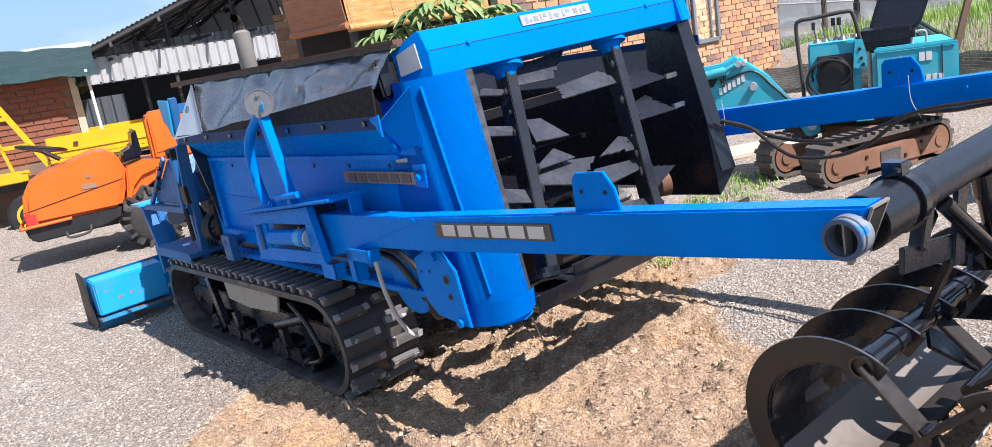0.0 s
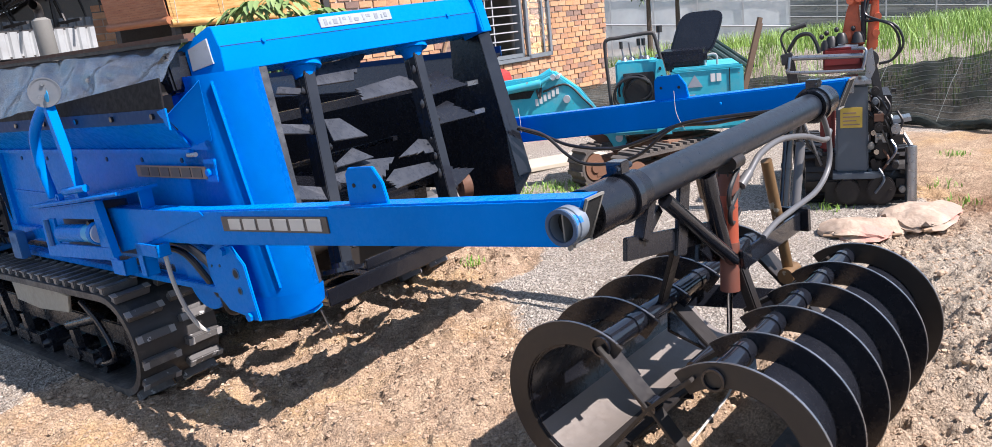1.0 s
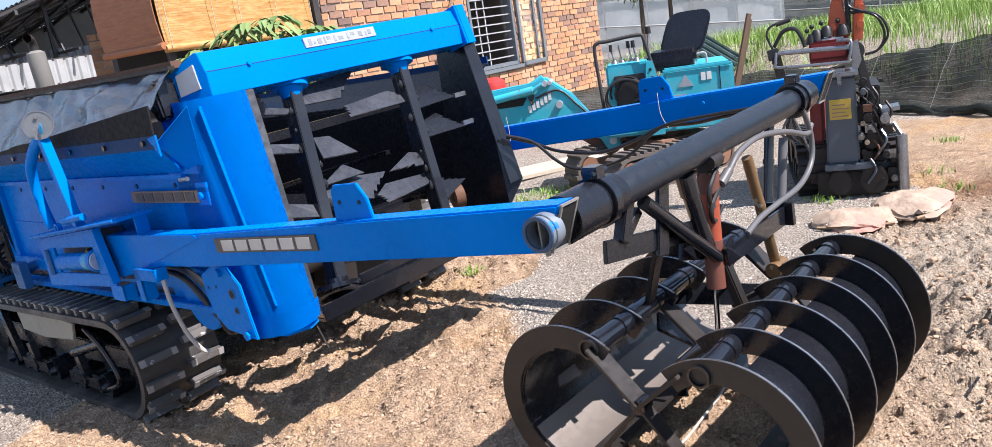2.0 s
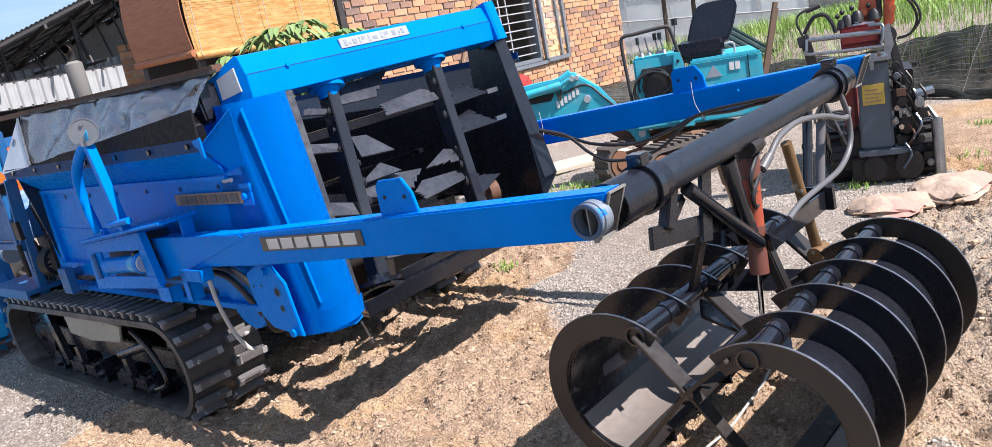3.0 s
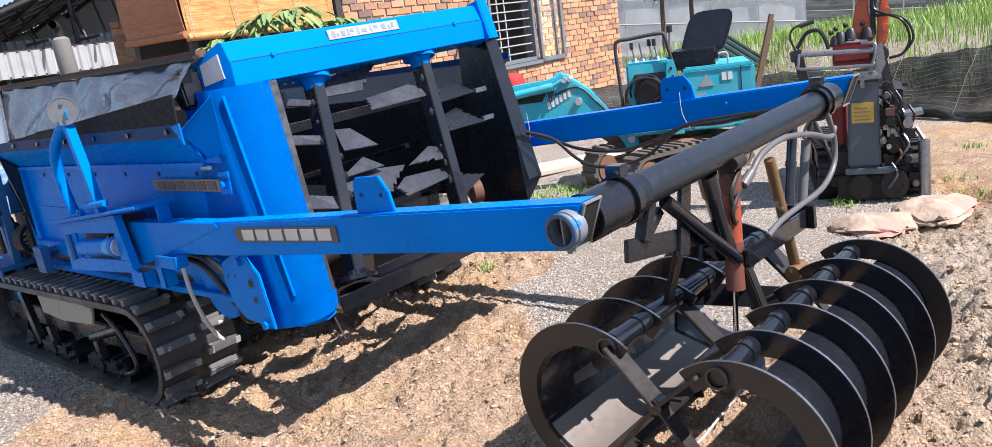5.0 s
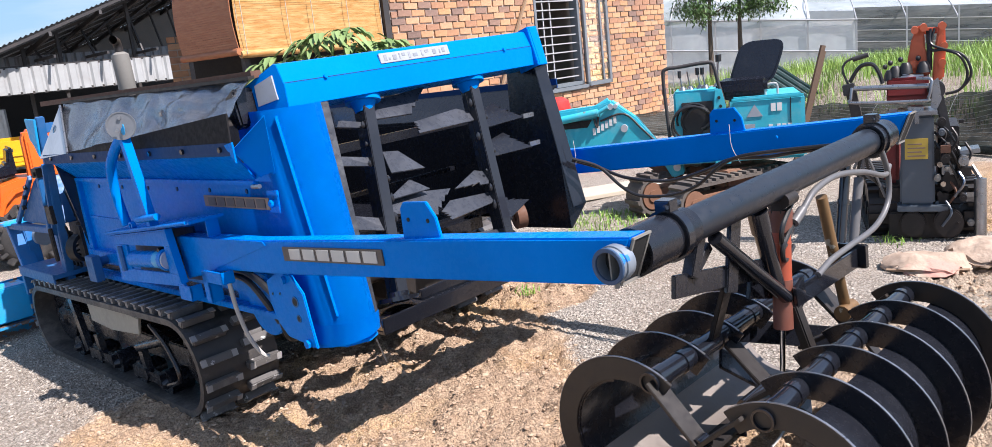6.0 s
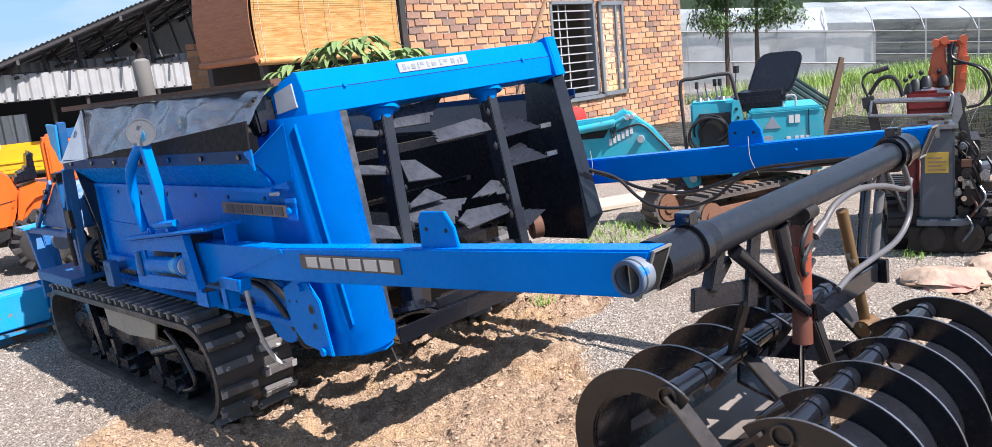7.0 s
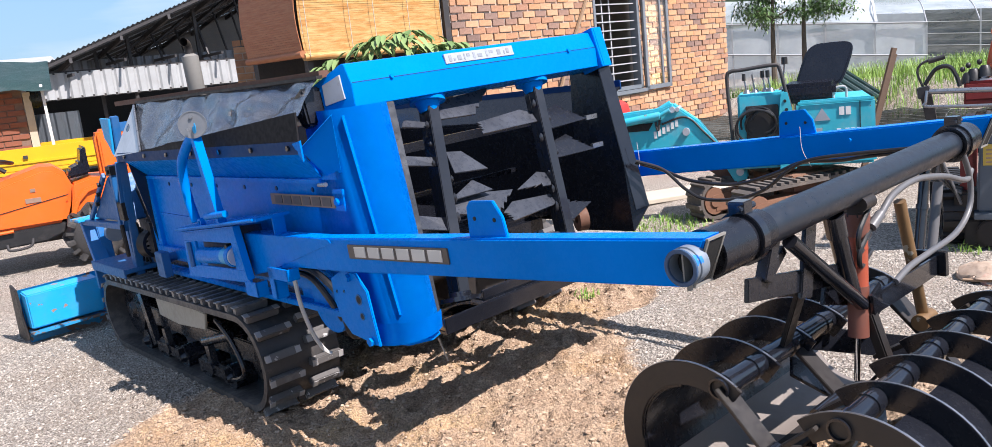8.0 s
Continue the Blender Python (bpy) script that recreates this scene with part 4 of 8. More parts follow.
arm_near = arm(-0.81, -0.745, -1)
arm_far = arm(mirror_x(-0.745) - 0.03, mirror_x(-0.81) - 0.03, 1)
part("bolt", many((round_bar, [(0.766, -1.22, 0.895), (0.775, -1.22, 0.895)], 0.006, 8)), BLUE, arm_far)
PY, PZ = -1.615, 0.898
pipe_ob = part("cross_pipe", many((round_bar, [(-0.72, PY, PZ), (0.74, PY, PZ)], 0.043, 28)), PIPE_BLACK, spreader, "dull black cross pipe between the arms")
for xa, xb in ((-0.745, -0.53), (0.60, 0.745)):
    col = part("collar", many((round_bar, [(xa, PY, PZ), (xa + 0.12 if xa < 0 else xb - 0.1, PY, PZ)], 0.056, 28), (round_bar, [(xa, PY, PZ), (xb, PY, PZ)], 0.051, 28)), BLACK, pipe_ob, "black collar with a bolted clamp")
    xc = xa + 0.15 if xa < 0 else xb - 0.1
    part("clamp", many((pipe_ring, (xc - 0.014, PY, PZ), (xc + 0.014, PY, PZ), 0.062, 0.049, 26), (box, xc - 0.018, xc + 0.018, PY - 0.02, PY + 0.02, PZ + 0.055, PZ + 0.085),
                       (round_bar, [(xc - 0.03, PY - 0.012, PZ + 0.07), (xc + 0.035, PY - 0.012, PZ + 0.07)], 0.008, 8)), BLACK_SATIN, col, bevel=0.002)
STUB_RIM = painted("blue_grey_rim", (0.035, 0.075, 0.15), 0.45, (0.12, 0.13, 0.14), 0.6)
STUB = painted("splashed_galvanised_steel", (0.25, 0.29, 0.34), 0.45, (0.10, 0.10, 0.11), 0.7, chips=0.14, chip=(0.03, 0.22, 0.6), metal=0.5, chip_scale=18.0)
stub = part("pipe_stub", many((pipe_ring, (-0.852, PY - 0.018, PZ + 0.003), (-0.805, PY - 0.018, PZ + 0.003), 0.0375, 0.031, 30), (pipe_ring, (-0.838, PY - 0.018, PZ + 0.003), (-0.818, PY - 0.018, PZ + 0.003), 0.0405, 0.037, 30)), STUB, arm_near,
            "paint-splashed galvanised pipe stub", 0.001)
part("stub_rim", many((pipe_ring, (-0.856, PY - 0.018, PZ + 0.003), (-0.849, PY - 0.018, PZ + 0.003), 0.0395, 0.0305, 30)), STUB_RIM, stub, "blue-grey pipe rim", 0.001)
part("stub_inside", many((round_bar, [(-0.82, PY - 0.018, PZ + 0.003), (-0.815, PY - 0.018, PZ + 0.003)], 0.031, 24)), DARK_GAP, stub)
part("stub_web", many((box, -0.846, -0.818, PY - 0.020, PY - 0.016, PZ - 0.027, PZ + 0.033)), MUFFLER, stub)
part("set_screw", many((round_bar, [(-0.83, PY - 0.018, PZ - 0.036), (-0.83, PY - 0.018, PZ - 0.05)], 0.006, 8)), MUFFLER, stub)

# plates with plain bars in place of lettering
def letter_plate(x, y0, y1, z0, z1, slope, face, ink, n, name="maker_plate", label=""):
    """A thin plate on the outer side with n upright bars."""
    w = y1 - y0
    m = Matrix.Translation((x, y0, z0)) @ Matrix.Rotation(-slope, 4, "X")
    bm = bmesh.new()
    box(bm, -0.005, 0.0, 0, w, 0, z1 - z0, m)
    pl = part(name, bm, face, spreader, label, 0.001)
    h = z1 - z0
    for k in range(n):
        a = w * (0.05 + 0.9 * k / n)
        bm = bmesh.new()
        box(bm, -0.0075, -0.005, a, a + w * 0.9 / n * 0.8, h * 0.14, h * 0.86, m)
        part("letter_bar", bm, ink, pl)
    return pl


letter_plate(-0.81, -0.82, -0.285, 0.873, 0.920, math.atan(0.052), PLATE_DARK, PLATE_LIGHT, 6, label="dark maker's plate with pale block bars")
for o in spreader.children:
    if o.name.startswith("maker_plate"):
        o.location.z -= 0.050
letter_plate(-0.698, -0.06, 0.43, 0.930, 0.974, 0.0, PLATE_OLD, PLATE_DARK, 6, label="tarnished bronze-coloured maker's plate")

# near lever, bracket and lift cylinder
DISC = painted("dull_disc_steel", (0.2, 0.205, 0.215), 0.35, (0.08, 0.08, 0.085), 0.7, metal=0.6)
lev = part("lever", many((round_bar, curve_pts([(-0.86, 0.66, 1.245), (-0.862, 0.76, 1.20), (-0.862, 0.86, 1.12), (-0.86, 0.885, 1.0), (-0.855, 0.86, 0.87)]), 0.021, 10),
                         (bar, (-0.858, 0.665, 1.23), (-0.852, 0.60, 0.88), 0.03, 0.035, (1, 0, 0))), BLUE, spreader, "blue forked lever arm")
part("lever_disc", many((round_bar, [(-0.868, 0.645, 1.283), (-0.862, 0.657, 1.282)], 0.052, 28), (pipe_ring, (-0.869, 0.643, 1.283), (-0.862, 0.657, 1.282), 0.055, 0.05, 28)), DISC, lev, "round worn steel disc splashed with blue")
part("paint_splash", many((ball, (-0.871, 0.628, 1.262), 0.016, 2, (0.2, 1.2, 1.0)), (ball, (-0.871, 0.616, 1.275), 0.010, 2, (0.25, 0.8, 1.5))), BLADE_BLUE, lev, "blue paint splash")
for k in range(3):
    a = radians(90 + 120 * k)
    q = Vector((-0.868 + 0.026 * math.cos(a), 0.645 + 0.013 * math.cos(a), 1.283 + 0.03 * math.sin(a)))
    part("bolt", many((round_bar, [q + Vector((-0.004, -0.008, 0)), q], 0.007, 6)), STEEL, lev)
br = part("bracket", bmesh.new(), BLUE, spreader, "blue bracket housing a lift cylinder")
bm = bmesh.new()
for pts in ([(1.07, 0.808), (0.475, 0.868), (0.468, 0.80), (1.07, 0.772)], [(1.09, 0.605), (1.08, 0.665), (0.455, 0.69), (0.445, 0.64)], [(1.07, 0.775), (1.085, 0.66), (0.94, 0.67), (0.94, 0.78)],
            [(0.56, 0.80), (0.56, 0.685), (0.43, 0.69), (0.468, 0.80)]):
    prism(bm, pts, "x", -0.848, -0.838)
br.data = finish(bm, "bracket", BLUE, 0.002)
part("lift_cylinder", many((round_bar, [(-0.83, 0.93, 0.712), (-0.83, 0.60, 0.735)], 0.036, 18), (round_bar, [(-0.83, 0.60, 0.735), (-0.83, 0.57, 0.737)], 0.046, 18)), BLUE, br)
part("cylinder_band", many((round_bar, [(-0.83, 0.67, 0.730), (-0.83, 0.605, 0.7347)], 0.0375, 18)), BLADE_BLUE, br, "light blue band on the cylinder")
part("cylinder_end", many((round_bar, [(-0.835, 0.588, 0.7365), (-0.835, 0.556, 0.738)], 0.038, 18)), SILVER, br, "silver cylinder end")
# navy instead of blue: the cavity's shade behind the cylinder is in the colour
part("back_plate", many((prism, [(1.08, 0.80), (0.46, 0.86), (0.44, 0.64), (1.08, 0.61)], "x", -0.76, -0.752)), NAVY, br)
part("edge_flange", many((bar, (-0.853, 0.470, 0.872), (-0.853, 0.425, 0.66), 0.03, 0.006, (0, 1, 0)), (bar, (-0.85, 1.07, 0.812), (-0.85, 0.475, 0.872), 0.026, 0.005)), BLUE, br, "sunlit folded edge", 0.001)
part("shelf_rim", many((round_bar, [(-0.872, 1.08, 0.828), (-0.872, 0.26, 0.912)], 0.006, 8)), BLUE, br)
part("top_lug", many((pipe_ring, (-0.865, 0.80, 0.872), (-0.845, 0.80, 0.872), 0.018, 0.010, 14), (box, -0.865, -0.845, 0.785, 0.815, 0.85, 0.862)), BLUE, br)
part("cylinder_link", many((bar, (-0.80, 0.90, 0.775), (-0.80, 0.60, 0.790), 0.02, 0.016), (round_bar, [(-0.845, 0.63, 0.77), (-0.78, 0.63, 0.77)], 0.014, 10)), BLACK_WORN, br, "dark link above the cylinder")
part("top_shelf", many((box, -0.87, -0.73, 0.24, 1.08, -0.006, 0.006, Matrix.Translation((0, 0, 0.935)) @ Matrix.Rotation(-0.10, 4, "X"))), BLUE, br, bevel=0.001)
part("end_web", many((box, -0.80, -0.75, 0.25, 0.26, 0.80, 0.91)), BLUE, br, bevel=0.001)
for y0, y1, z0, z1 in ((0.40, 0.50, 0.585, 0.645), (0.23, 0.27, 0.60, 0.72), (0.115, 0.27, 0.68, 0.725)):
    part("clip_plate", many((box, -0.85, -0.842, y0, y1, z0, z1), (box, -0.85, -0.80, y0, y0 + 0.008, z0, z1)), BLUE, br, bevel=0.001)
part("pin", many((round_bar, [(-0.87, 0.70, 0.905), (-0.87, 0.50, 0.925)], 0.014, 10)), BLUE, br)
part("slot_pin", many((round_bar, [(-0.855, 1.0, 0.77), (-0.855, 1.0, 0.66)], 0.012, 8)), BLUE_DUSTY, br)
# blue drum behind the crawler's rear and side bracket on the panel
part("gear_cover", many((round_bar, [(-0.70, 0.12, 0.56), (-0.62, 0.12, 0.56)], 0.125, 28), (prism, [(0.24, 0.50), (0.24, 0.66), (-0.20, 0.68), (-0.20, 0.60)], "x", -0.69, -0.65)), BLUE, spreader, "round blue gear cover", 0.004)
part("latch_bracket", many((box, -0.70, -0.66, -0.12, -0.05, 0.965, 0.985), (box, -0.70, -0.69, -0.12, -0.05, 0.92, 1.0), (round_bar, [(-0.715, -0.085, 0.955), (-0.695, -0.085, 0.955)], 0.014, 8)), BLUE, spreader, bevel=0.002)
part("loose_pin", many((round_bar, [(-0.73, -0.02, 1.02), (-0.73, -0.07, 1.022)], 0.008, 8)), STEEL, spreader)
# hoses at the near side
part("pale_hose", many((round_bar, curve_pts([(-0.82, 0.125, 0.68), (-0.82, 0.112, 0.58), (-0.80, 0.104, 0.47), (-0.775, 0.085, 0.40), (-0.755, 0.070, 0.378)]), 0.0085, 8)), HOSE_PALE, spreader, "pale grey rubber hose")
part("black_hose", many((round_bar, curve_pts([(-0.76, 0.30, 0.70), (-0.75, 0.12, 0.70), (-0.735, -0.02, 0.62), (-0.71, 0.0, 0.50), (-0.66, 0.05, 0.42), (-0.55, 0.12, 0.40), (-0.4, 0.18, 0.42)]), 0.013, 8)), HOSE, spreader, "black hydraulic hose")
part("black_hose", many((round_bar, curve_pts([(-0.76, 0.28, 0.68), (-0.74, 0.14, 0.66), (-0.70, 0.06, 0.52), (-0.66, 0.08, 0.44), (-0.6, 0.12, 0.40), (-0.5, 0.18, 0.40)]), 0.012, 8)), HOSE, spreader)
part("arm_hose", many((round_bar, curve_pts([(0.70, -0.28, 0.83), (0.76, -0.38, 0.784), (0.76, -0.526, 0.738), (0.76, -0.739, 0.726), (0.76, -0.916, 0.771), (0.76, -1.033, 0.815), (0.76, -1.188, 0.823), (0.75, -1.30, 0.84), (0.74, -1.5, 0.86)]), 0.0075, 8)), HOSE, spreader, "black hydraulic hose hanging under the arm")
part("arm_hose", many((round_bar, curve_pts([(0.68, -0.30, 0.84), (0.74, -0.397, 0.79), (0.74, -0.505, 0.705), (0.74, -0.602, 0.663), (0.74, -0.758, 0.67), (0.74, -0.883, 0.712), (0.74, -0.992, 0.791), (0.74, -1.081, 0.829), (0.74, -1.25, 0.85), (0.74, -1.5, 0.87)]), 0.0075, 8)), HOSE, spreader, "black hydraulic hose hanging under the arm")
for tie in ([(0.745, -1.045, 0.955), (0.742, -1.05, 0.87), (0.755, -1.075, 0.80)], [(0.70, -0.30, 0.92), (0.698, -0.305, 0.86), (0.70, -0.30, 0.81)]):
    part("tie_string", many((round_bar, curve_pts(tie), 0.0014, 5)), PLATE_LIGHT, spreader, "white tie string")

# driver's end: posts, platform, console, blade, exhaust
eng_box = part("engine_housing", many((prism, [(1.94, 0.48), (2.42, 0.48), (2.44, 0.86), (2.30, 1.02), (1.94, 1.10)], "x", -0.60, 0.62)), BLACK_WORN, spreader, "dark grimy engine housing behind the posts", 0.012)
for k in range(5):
    part("louvre", many((bar, (-0.606, 2.0, 0.60 + 0.05 * k), (-0.606, 2.26, 0.60 + 0.05 * k), 0.012, 0.016)), BLACK_DULL, eng_box)
part("pulley", many((round_bar, [(-0.64, 2.08, 0.90), (-0.60, 2.08, 0.90)], 0.06, 20), (round_bar, [(-0.655, 2.08, 0.90), (-0.64, 2.08, 0.90)], 0.02, 12)), BLACK_SATIN, eng_box)
fr = part("front_post", many((bar, (-0.75, 1.96, 1.36), (-0.75, 2.11, 0.47), 0.03, 0.04, (1, 0, 0))), BLUE_DUSTY, spreader, "slanting dusty blue front post", 0.003)
part("front_post", many((bar, (0.84, 1.94, 1.39), (0.84, 2.11, 0.47), 0.05, 0.06, (1, 0, 0))), BLUE_OLD, spreader, "", 0.003)
part("chipped_plate", many((prism, [(1.95, 1.35), (2.09, 1.36), (2.08, 1.25), (2.04, 1.22), (2.0, 1.16)], "x", -0.785, -0.772)), BLADE_BLUE, fr, "chipped light blue plate", 0.002)
part("slanting_bar", many((bar, (-0.77, 1.99, 1.12), (-0.77, 2.10, 0.74), 0.02, 0.035, (1, 0, 0))), BLUE_DUSTY, spreader, "", 0.002)
part("oily_bracket", many((box, -0.79, -0.765, 2.04, 2.12, 0.80, 0.90), (round_bar, [(-0.80, 2.08, 0.78), (-0.80, 2.08, 0.60)], 0.012, 8)), BLACK_WORN, spreader, "oily dark bracket", 0.003)
for k in range(4):
    part("control_cable", many((round_bar, curve_pts([(-0.74, 2.02 + 0.03 * k, 0.78), (-0.70, 2.10 + 0.05 * k, 0.66 - 0.02 * k), (-0.66, 2.22 + 0.05 * k, 0.60), (-0.60, 2.35, 0.56 + 0.03 * k)]), 0.006, 6)), HOSE, spreader)
part("front_strut", many((bar, (-0.74, 2.20, 1.10), (-0.74, 2.24, 0.76), 0.04, 0.05, (1, 0, 0))), BLUE_DUSTY, spreader, "", 0.003)
part("cross_tie", many((bar, (-0.75, 2.02, 1.3), (0.84, 2.02, 1.3), 0.05, 0.05)), BLUE_DUSTY, spreader, "", 0.003)
part("catch", many((box, -0.79, -0.76, 2.10, 2.18, 1.05, 1.10), (round_bar, [(-0.8, 2.13, 1.07), (-0.76, 2.13, 1.07)], 0.012, 8)), BLACK_WORN, fr)
part("side_rail", many((bar, (-0.74, 2.05, 0.752), (-0.74, 3.08, 0.735), 0.04, 0.035), (bar, (-0.74, 2.16, 0.46), (-0.74, 2.16, 0.74), 0.05, 0.04, (1, 0, 0))), BLUE_DUSTY, spreader, "dusty blue side rail", 0.003)
part("step_platform", many((box, -0.84, -0.55, 2.08, 2.68, 0.505, 0.53), (box, -0.845, -0.835, 2.08, 2.68, 0.48, 0.535), (box, -0.84, -0.80, 2.64, 2.68, 0.36, 0.5)), BLUE_DUSTY, spreader, "dusty blue step platform", 0.003)
part("console", many((prism, [(2.27, 0.765), (2.86, 0.765), (2.42, 1.03)], "x", -0.72, -0.45)), BLUE_DUSTY, spreader, "dusty blue three-cornered console", 0.008)
part("console_edge", many((bar, (-0.735, 2.87, 0.76), (-0.735, 2.42, 1.04), 0.02, 0.03)), BLUE_DUSTY, spreader, "", 0.003)
for k in range(3):
    part("console_knob", many((round_bar, [(-0.74, 2.50 + 0.06 * k, 0.985 - 0.06 * k), (-0.76, 2.50 + 0.06 * k, 0.985 - 0.06 * k)], 0.013, 8)), BLACK_WORN, spreader)
part("engine", many((box, -0.2, 0.65, 2.0, 2.42, 0.5, 1.0)), BLACK_WORN, spreader, "dark oily engine", 0.02)
part("front_leg", many((bar, (-0.72, 3.04, 0.75), (-0.70, 2.92, 0.30), 0.05, 0.09, (1, 0, 0)), (bar, (0.82, 3.04, 0.75), (0.80, 2.92, 0.30), 0.05, 0.09, (1, 0, 0)), (bar, (-0.76, 3.06, 0.735), (0.84, 3.06, 0.735), 0.10, 0.03)), BLUE_OLD, spreader, "", 0.004)
part("deck_plate", many((box, -0.80, -0.62, 2.94, 3.12, 0.745, 0.76)), BLADE_BLUE, spreader, "", 0.002)
part("lamp", many((round_bar, [(-0.60, 3.02, 0.64), (-0.60, 2.92, 0.64)], 0.06, 20)), PLATE_WORN, spreader, "round dull work lamp")
for k in range(4):
    part("linkage_rod", many((round_bar, [(-0.70 + 0.02 * k, 2.08 + 0.10 * k, 0.73), (-0.68, 2.30 - 0.06 * k, 0.53)], 0.008, 6)), BLACK_WORN, spreader)
part("crank", many((pipe_ring, (-0.72, 1.98, 0.66), (-0.70, 1.93, 0.66), 0.075, 0.055, 18), (box, -0.715, -0.70, 1.90, 1.96, 0.56, 0.78)), BLACK_WORN, spreader)
part("step_stub", many((round_bar, [(-0.80, 1.62, 0.62), (-0.68, 1.62, 0.62)], 0.022, 12), (box, -0.80, -0.76, 1.56, 1.66, 0.53, 0.66)), BLUE_DUSTY, spreader, bevel=0.003)
for x in (-0.62, 0.74):
    part("push_arm", many((bar, (x, 2.5, 0.30), (x, 3.14, 0.24), 0.07, 0.08), (bar, (x - 0.04, 3.0, 0.72), (x - 0.04, 2.98, 0.25), 0.06, 0.07, (1, 0, 0))), BLUE_OLD, spreader, bevel=0.006)
# dozer blade: curved plate
bm = bmesh.new()
rows = []
for x in (-1.18, 1.30):
    rows.append([bm.verts.new((x, 3.16 + 0.05 * math.cos(a) * 1.6 - 0.02, 0.06 + 0.33 * i / 8)) for i, a in ((i, -1.1 + 2.2 * i / 8) for i in range(9))])
for i in range(8):
    bm.faces.new((rows[0][i], rows[1][i], rows[1][i + 1], rows[0][i + 1]))
bmesh.ops.solidify(bm, geom=bm.faces[:], thickness=0.012)
blade = part("dozer_blade", bm, BLADE_BLUE, spreader, "sky-blue dozer blade with chipped paint")
part("side_cheek", shape(prism, [(3.26, 0.42), (3.14, 0.40), (3.10, 0.08), (3.34, 0.06)], "x", -1.20, -1.185), BLACK_WORN, blade, "dark scuffed blade cheek", 0.002)
part("back_box", many((prism, [(3.02, 0.37), (3.17, 0.38), (3.17, 0.14), (3.04, 0.15)], "x", -1.17, -0.74)), BLADE_BLUE, blade, "chipped sky-blue back stiffener", 0.008)
part("cutting_edge", many((box, -1.18, 1.30, 3.12, 3.15, 0.045, 0.12), (box, -1.18, -0.74, 3.0, 3.14, 0.12, 0.135)), BLADE_WORN, blade, "rusty cutting edge", 0.002)
mu = part("exhaust", many((round_bar, [(0.01, 2.6, 1.05), (0.01, 2.6, 1.33)], 0.02, 12), (round_bar, [(-0.018, 2.6, 1.33), (-0.018, 2.6, 1.35), (-0.018, 2.6, 1.66), (-0.018, 2.6, 1.675)], [0.04, 0.052, 0.052, 0.03], 22)), MUFFLER, spreader, "sooty grey upright exhaust silencer")
part("tail_pipe", many((round_bar, curve_pts([(-0.018, 2.6, 1.67), (-0.018, 2.6, 1.71), (-0.03, 2.585, 1.74), (-0.06, 2.55, 1.748)], 4), 0.026, 14, False)), BLACK_WORN, mu)
# shed prop under the tail
part("under_beam", many((box, -0.45, -0.39, -0.15, 0.6, 0.43, 0.5), (box, 0.48, 0.57, -0.3, 0.6, 0.42, 0.5)), BLACK_WORN, spreader, bevel=0.004)

# ---- clamshell grab hung from the cross pipe ----
grab = thing("clamshell_grab", MACHINE, "black two-jaw clamshell grab with ribbed round jaws on the ground", "grab")
RINGS = [-0.53, -0.342, -0.154, 0.034, 0.222, 0.41]


